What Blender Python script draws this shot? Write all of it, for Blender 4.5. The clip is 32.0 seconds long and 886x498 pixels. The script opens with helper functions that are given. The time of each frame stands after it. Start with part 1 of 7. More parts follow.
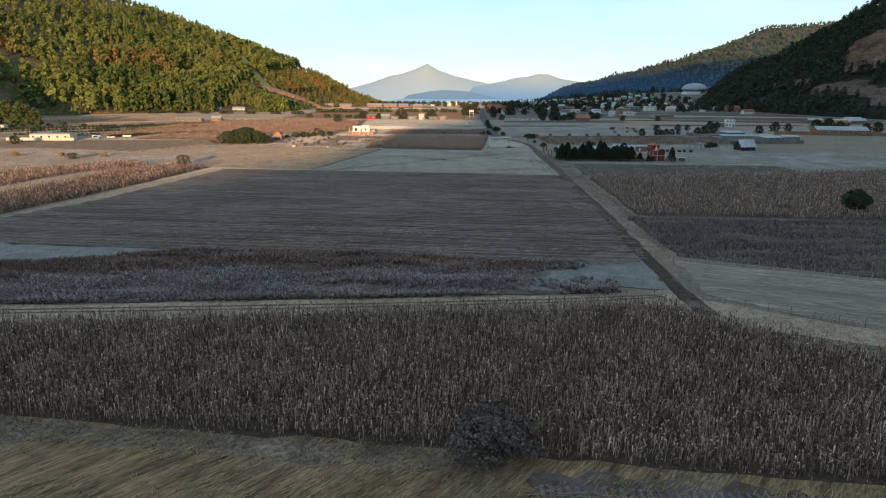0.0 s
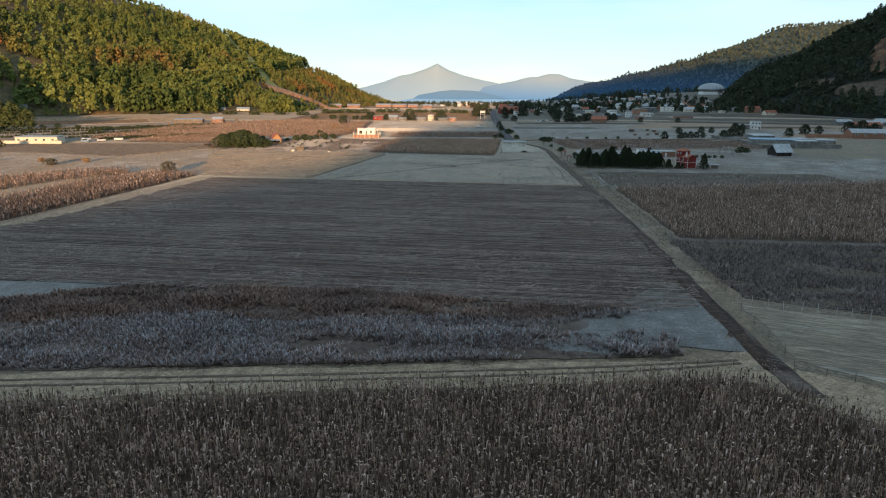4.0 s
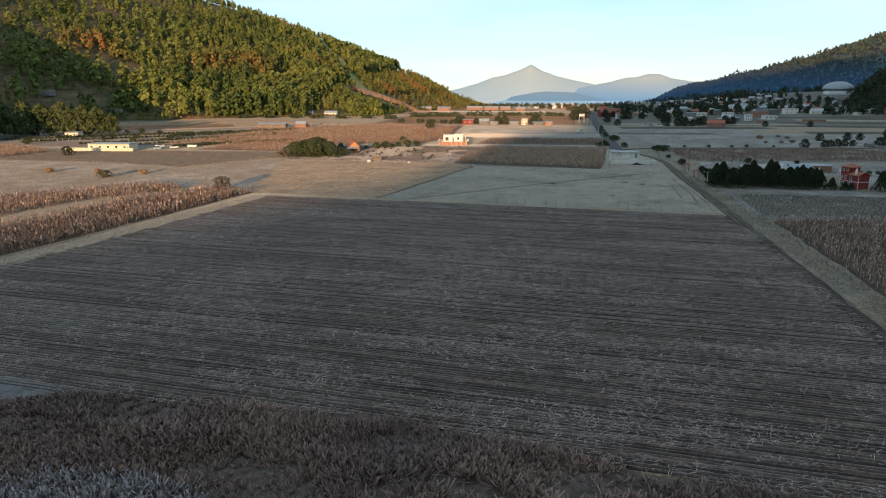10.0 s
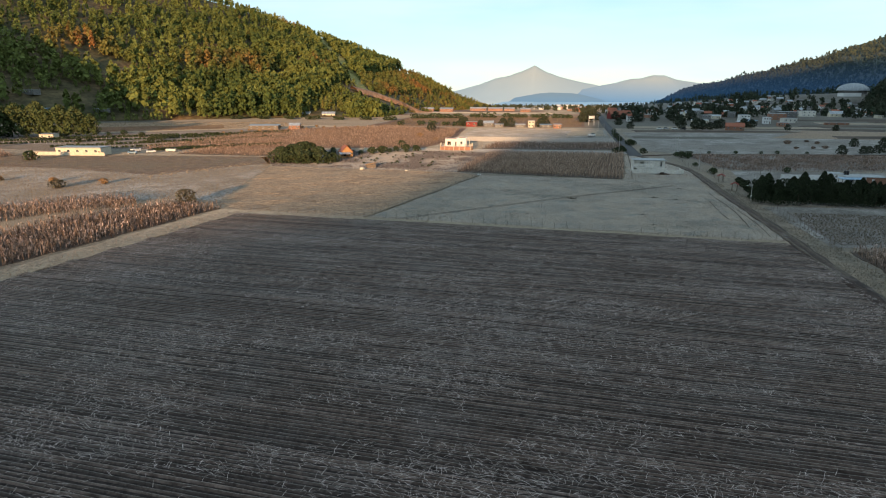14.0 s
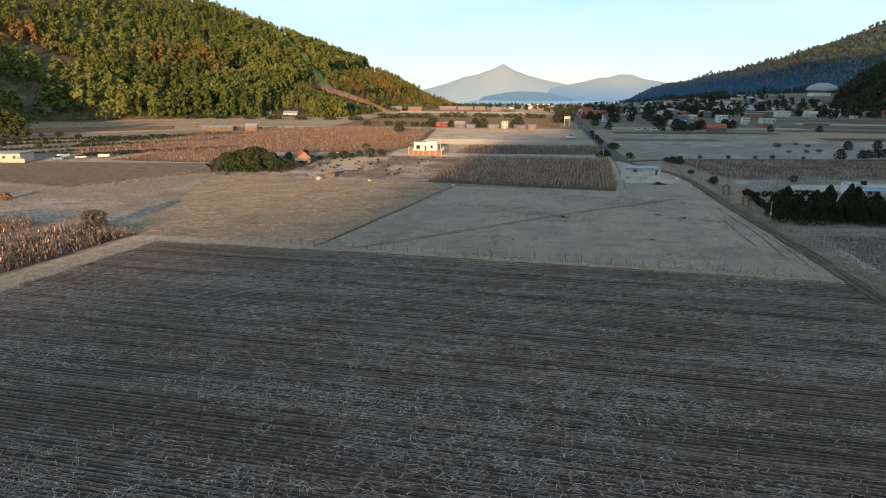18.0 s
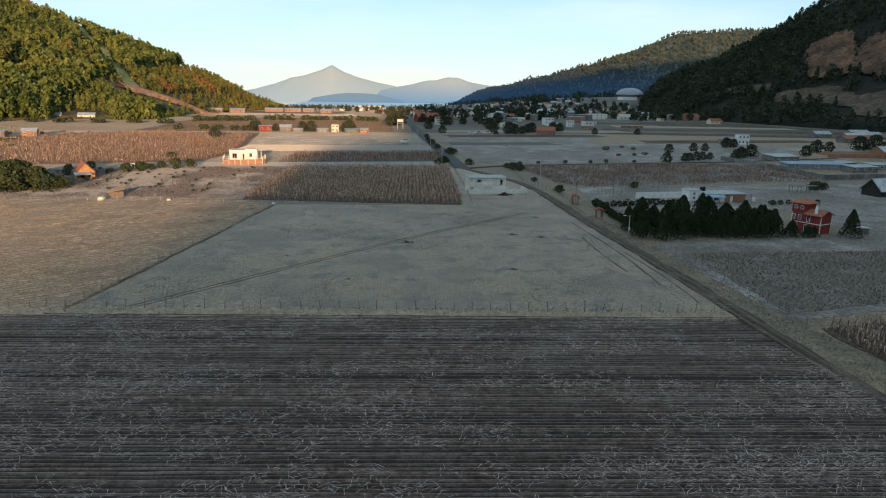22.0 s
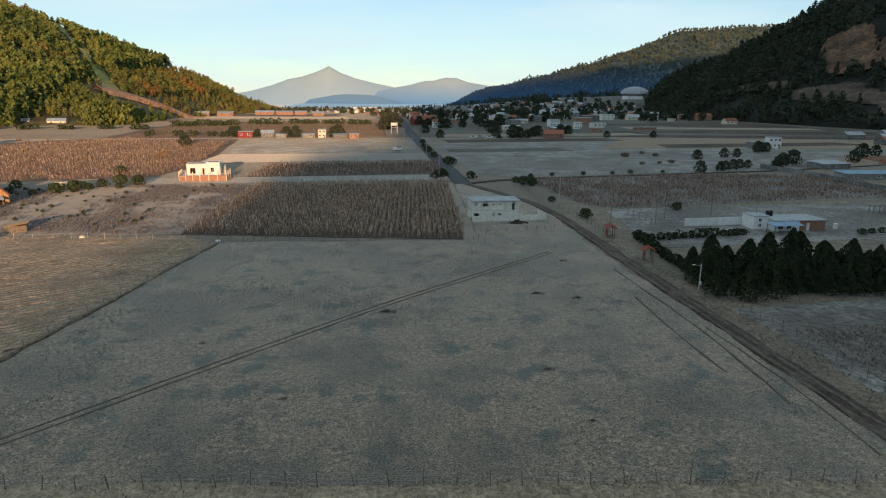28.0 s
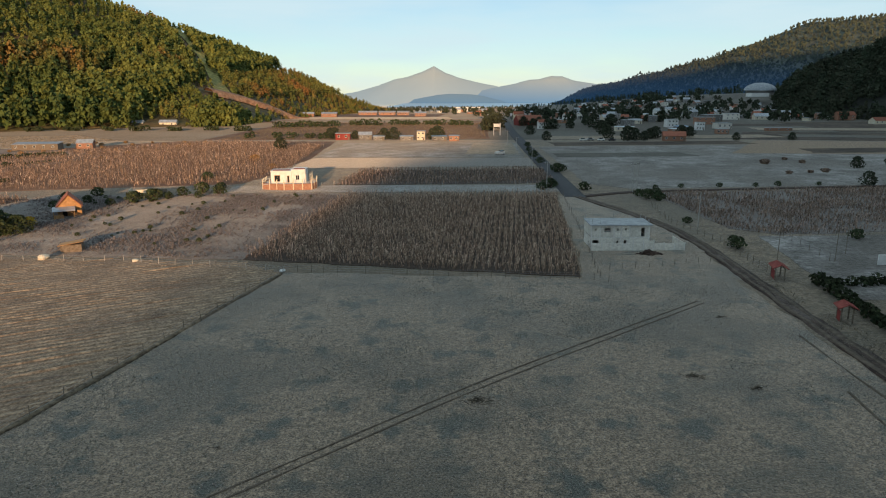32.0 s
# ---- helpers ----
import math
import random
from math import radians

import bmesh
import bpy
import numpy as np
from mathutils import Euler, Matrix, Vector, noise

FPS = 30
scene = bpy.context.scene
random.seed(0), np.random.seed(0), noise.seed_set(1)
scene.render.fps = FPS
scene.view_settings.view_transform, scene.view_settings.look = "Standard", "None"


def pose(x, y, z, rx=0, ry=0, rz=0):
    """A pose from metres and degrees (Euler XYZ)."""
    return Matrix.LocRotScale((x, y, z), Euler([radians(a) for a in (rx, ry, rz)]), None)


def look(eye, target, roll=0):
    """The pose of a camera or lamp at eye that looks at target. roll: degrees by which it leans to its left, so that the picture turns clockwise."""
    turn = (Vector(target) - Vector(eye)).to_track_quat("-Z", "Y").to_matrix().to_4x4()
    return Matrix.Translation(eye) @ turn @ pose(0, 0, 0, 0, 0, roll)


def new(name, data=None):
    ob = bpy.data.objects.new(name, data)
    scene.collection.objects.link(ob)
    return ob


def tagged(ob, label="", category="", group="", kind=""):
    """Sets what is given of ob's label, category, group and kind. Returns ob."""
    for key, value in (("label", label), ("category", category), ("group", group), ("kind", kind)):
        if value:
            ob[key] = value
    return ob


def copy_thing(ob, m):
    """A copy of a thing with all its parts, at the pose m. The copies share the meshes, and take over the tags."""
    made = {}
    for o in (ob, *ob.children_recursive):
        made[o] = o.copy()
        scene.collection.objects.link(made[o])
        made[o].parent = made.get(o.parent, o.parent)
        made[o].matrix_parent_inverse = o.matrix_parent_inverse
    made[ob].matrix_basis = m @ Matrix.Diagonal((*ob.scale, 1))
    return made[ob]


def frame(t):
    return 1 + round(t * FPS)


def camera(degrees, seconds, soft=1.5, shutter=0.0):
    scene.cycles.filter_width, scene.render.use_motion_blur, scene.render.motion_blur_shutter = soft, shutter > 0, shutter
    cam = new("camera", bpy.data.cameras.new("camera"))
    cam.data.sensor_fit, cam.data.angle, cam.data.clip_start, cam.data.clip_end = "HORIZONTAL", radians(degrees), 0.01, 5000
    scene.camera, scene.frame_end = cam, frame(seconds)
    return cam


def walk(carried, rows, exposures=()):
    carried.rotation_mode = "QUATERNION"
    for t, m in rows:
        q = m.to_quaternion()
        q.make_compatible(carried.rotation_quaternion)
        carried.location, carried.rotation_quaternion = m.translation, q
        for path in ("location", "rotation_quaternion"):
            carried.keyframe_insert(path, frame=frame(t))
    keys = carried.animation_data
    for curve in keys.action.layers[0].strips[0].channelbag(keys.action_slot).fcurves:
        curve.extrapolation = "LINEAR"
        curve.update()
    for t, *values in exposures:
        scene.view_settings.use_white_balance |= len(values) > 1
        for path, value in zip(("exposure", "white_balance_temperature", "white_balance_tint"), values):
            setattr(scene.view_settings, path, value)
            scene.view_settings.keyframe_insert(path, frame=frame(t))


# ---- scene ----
cam = camera(68.3, 32.0, soft=1.1)
EXPOSURE, KELVIN, TINT, SKY, SUN, GLOW = 0.68, 6500, 10.0, 0.12, 3.9, 0.2
PATH = [
    (0, (2.512, 11.044, 32.501), (2.56, 12.983, 32.013), 0.4),
    (1, (2.692, 15.885, 32.573), (2.741, 17.824, 32.083), 0.5),
    (2, (2.909, 22.172, 32.565), (2.934, 24.111, 32.076), 0.4),
    (2.5, (3.031, 25.45, 32.475), (3.055, 27.389, 31.986), 0.4),
    (4.5, (3.288, 39.791, 32.528), (3.299, 41.731, 32.04), 0.4),
    (5, (3.415, 43.441, 32.45), (3.413, 45.381, 31.963), 0.4),
    (6, (3.473, 50.802, 32.354), (3.424, 52.742, 31.868), 0.3),
    (7, (3.231, 58.092, 32.298), (3.124, 60.029, 31.813), 0.1),
    (8, (2.77, 65.495, 32.243), (2.616, 67.429, 31.759), 0.1),
    (9, (2.022, 72.873, 32.264), (1.819, 74.804, 31.781), 0.0),
    (10, (1.286, 80.274, 32.2), (1.034, 82.198, 31.716), -0.1),
    (11, (0.555, 87.475, 32.215), (0.294, 89.398, 31.731), -0.1),
    (12, (-0.453, 95.301, 31.952), (-0.712, 97.224, 31.469), -0.0),
    (13, (-1.249, 103.197, 31.734), (-1.509, 105.12, 31.252), 0.0),
    (14, (-2.231, 111.015, 31.627), (-2.49, 112.939, 31.145), 0.1),
    (14.5, (-2.72, 114.947, 31.664), (-2.979, 116.87, 31.182), 0.1),
    (16.5, (-4.567, 130.591, 31.513), (-4.825, 132.514, 31.029), 0.1),
    (17, (-5.172, 134.527, 31.502), (-5.428, 136.451, 31.018), 0.2),
    (18, (-6.141, 141.862, 31.594), (-6.308, 143.795, 31.108), 0.3),
    (19, (-6.485, 149.382, 31.49), (-6.558, 151.321, 31.005), 0.6),
    (20, (-6.375, 156.641, 31.396), (-6.334, 158.581, 30.914), 0.8),
    (21, (-5.887, 163.818, 31.327), (-5.705, 165.751, 30.847), 0.9),
    (22, (-4.92, 170.804, 31.261), (-4.595, 172.719, 30.785), 1.0),
    (23, (-4.033, 177.081, 31.434), (-3.653, 178.986, 30.958), 1.1),
    (24, (-2.777, 183.968, 31.456), (-2.396, 185.873, 30.981), 0.9),
    (24.5, (-2.007, 187.653, 31.415), (-1.627, 189.558, 30.94), 0.9),
    (26.5, (0.749, 202.402, 31.383), (1.113, 204.311, 30.909), 0.6),
    (27, (1.47, 205.96, 31.261), (1.823, 207.87, 30.788), 0.6),
    (28, (2.752, 213.307, 31.258), (3.078, 215.223, 30.783), 0.5),
    (29, (3.83, 220.528, 31.196), (4.114, 222.45, 30.721), 0.4),
    (30, (4.836, 227.574, 31.217), (5.055, 229.504, 30.74), 0.2),
    (31, (5.306, 234.56, 31.285), (5.428, 236.498, 30.807), 0.1),
    (32, (5.468, 241.625, 31.04), (5.491, 243.567, 30.562), -0.1),
]
walk(cam, [(t, look(eye, target, roll)) for t, eye, target, roll in PATH], exposures=[(t, EXPOSURE + e, KELVIN + k, TINT) for t, e, k in ((0, 0.06, -250), (14, 0.05, -50), (22, 0.0, 0), (27, -0.12, 50), (32, -0.27, 50))])

# ---- sky and sun ----
SUN_TO = Vector((0.02, 1.0, 0)).normalized()      # where the low sun's light travels, over the ground
SUN_UP = 6.5                                        # its elevation in degrees
world = bpy.data.worlds.new("sky")
scene.world = world
world.use_nodes = True
wn = world.node_tree.nodes
wl = world.node_tree.links
sky = wn.new("ShaderNodeTexSky")
sky.sky_type, sky.sun_disc = "NISHITA", False
sky.sun_elevation = radians(SUN_UP)
sky.sun_rotation = math.atan2(-SUN_TO.x, -SUN_TO.y)
sky.altitude, sky.dust_density, sky.ozone_density = 2200, 0.25, 2.0
wcoord = wn.new("ShaderNodeTexCoord")
wmap = wn.new("ShaderNodeMapping")
wmap.inputs["Scale"].default_value = (1.6, 1.6, 9.0)
wnoise = wn.new("ShaderNodeTexNoise")
wnoise.inputs["Scale"].default_value, wnoise.inputs["Detail"].default_value = 2.2, 5
wramp = wn.new("ShaderNodeValToRGB")
wramp.color_ramp.elements[0].position, wramp.color_ramp.elements[1].position = 0.42, 0.66
wramp.color_ramp.elements[0].color, wramp.color_ramp.elements[1].color = (0.38, 0.38, 0.38, 1), (0.85, 0.85, 0.85, 1)
wmix = wn.new("ShaderNodeMix")
wmix.data_type = "RGBA"
wmix.inputs["B"].default_value = (4.1, 5.2, 5.6, 1)     # thin cloud veil
wl.new(wcoord.outputs["Generated"], wmap.inputs["Vector"])
wl.new(wmap.outputs["Vector"], wnoise.inputs["Vector"])
wl.new(wnoise.outputs["Fac"], wramp.inputs["Fac"])
wl.new(wramp.outputs["Color"], wmix.inputs["Factor"])
wl.new(sky.outputs["Color"], wmix.inputs["A"])
wl.new(wmix.outputs["Result"], wn["Background"].inputs["Color"])
wn["Background"].inputs["Strength"].default_value = SKY
sun = new("sun", bpy.data.lights.new("sun", "SUN"))
sun.data.energy, sun.data.angle, sun.data.color = SUN, radians(0.5), (1.0, 0.6, 0.31)
sun.matrix_world = look(-SUN_TO * 100 + Vector((0, 0, 100 * math.tan(radians(SUN_UP)))), (0, 0, 0))

# ---- materials ----
def material(name, dark, light, scale=0.5, rough=0.9, bump=0.0, bump_scale=4.0, detail=5, sheen=0.0, spots=None, spot_scale=0.05, spot_range=(0.5, 0.65),
             tone=None, island=0.0, metal=0.0, stretch=None, each=0.0, grain=0.0, grain_scale=4.0, patches=None, patch_scale=0.03, bump_depth=0.12):
    """Two colours mixed by fine noise, broad spots of a third, an optional point attribute, and a fine relief."""
    m = bpy.data.materials.new(name)
    m.use_nodes = True
    n, l = m.node_tree.nodes, m.node_tree.links
    b = n["Principled BSDF"]
    b.inputs["Roughness"].default_value, b.inputs["Metallic"].default_value = rough, metal
    b.inputs["Specular IOR Level"].default_value = 0.25
    b.inputs["Sheen Weight"].default_value, b.inputs["Sheen Roughness"].default_value, b.inputs["Sheen Tint"].default_value = sheen, 0.42, (1.0, 0.95, 0.86, 1)
    co = n.new("ShaderNodeTexCoord")
    vec = co.outputs["Object"]
    if stretch:
        mp = n.new("ShaderNodeMapping")
        mp.vector_type = "TEXTURE"
        mp.inputs["Scale"].default_value = [1 / k for k in stretch[:3]]
        mp.inputs["Rotation"].default_value = (0, 0, stretch[3] if len(stretch) > 3 else 0)
        l.new(vec, mp.inputs["Vector"])
        vec = mp.outputs["Vector"]
    def noise_at(s, d=5):
        t = n.new("ShaderNodeTexNoise")
        t.inputs["Scale"].default_value, t.inputs["Detail"].default_value = s, d
        t.inputs["Roughness"].default_value = 0.62
        l.new(vec, t.inputs["Vector"])
        return t.outputs["Fac"]
    def mixed(fac, a, c):
        x = n.new("ShaderNodeMix")
        x.data_type = "RGBA"
        for key, v in (("Factor", fac), ("A", a), ("B", c)):
            if isinstance(v, (tuple, list)):
                x.inputs[key].default_value = (*v[:3], 1)
            elif isinstance(v, (int, float)):
                x.inputs[key].default_value = v
            else:
                l.new(v, x.inputs[key])
        return x.outputs["Result"]
    def ramp(fac, lo, hi, top=1.0):
        r = n.new("ShaderNodeMapRange")
        r.inputs["From Min"].default_value, r.inputs["From Max"].default_value, r.inputs["To Max"].default_value = lo, hi, top
        l.new(fac, r.inputs["Value"])
        return r.outputs["Result"]
    col = mixed(ramp(noise_at(scale, detail), 0.36, 0.64), dark, light)
    if spots:
        col = mixed(ramp(noise_at(spot_scale, 6), *spot_range), col, spots)
    if patches:
        col = mixed(ramp(noise_at(patch_scale, 7), 0.47, 0.6, 0.8), col, patches)
    if tone:
        at = n.new("ShaderNodeAttribute")
        at.attribute_name = "tone"
        col = mixed(at.outputs["Fac"], col, tone)
    if grain:
        gr = n.new("ShaderNodeMapRange")
        for key, v in (("From Min", 0.38), ("From Max", 0.62), ("To Min", 1 - grain), ("To Max", 1 + grain)):
            gr.inputs[key].default_value = v
        l.new(noise_at(grain_scale, 6), gr.inputs["Value"])
        gh = n.new("ShaderNodeHueSaturation")
        l.new(gr.outputs["Result"], gh.inputs["Value"])
        l.new(col, gh.inputs["Color"])
        col = gh.outputs["Color"]
    if island or each:
        src = n.new("ShaderNodeNewGeometry").outputs["Random Per Island"] if island else n.new("ShaderNodeObjectInfo").outputs["Random"]
        hsv = n.new("ShaderNodeHueSaturation")
        l.new(ramp(src, 0, 1, 2 * (island or each)), hsv.inputs["Value"])
        add = n.new("ShaderNodeMath")
        add.operation = "ADD"
        add.inputs[1].default_value = 1 - (island or each)
        l.new(hsv.inputs["Value"].links[0].from_socket, add.inputs[0])
        l.new(add.outputs[0], hsv.inputs["Value"])
        l.new(col, hsv.inputs["Color"])
        col = hsv.outputs["Color"]
    l.new(col, b.inputs["Base Color"])
    if bump:
        bp = n.new("ShaderNodeBump")
        bp.inputs["Strength"].default_value, bp.inputs["Distance"].default_value = min(1, bump), bump_depth
        l.new(noise_at(bump_scale, 4), bp.inputs["Height"])
        l.new(bp.outputs["Normal"], b.inputs["Normal"])
    return m


def glass_material():
    m = bpy.data.materials.new("dark_glass")
    m.use_nodes = True
    b = m.node_tree.nodes["Principled BSDF"]
    b.inputs["Base Color"].default_value = (0.02, 0.025, 0.03, 1)
    b.inputs["Roughness"].default_value, b.inputs["IOR"].default_value = 0.08, 1.5
    return m


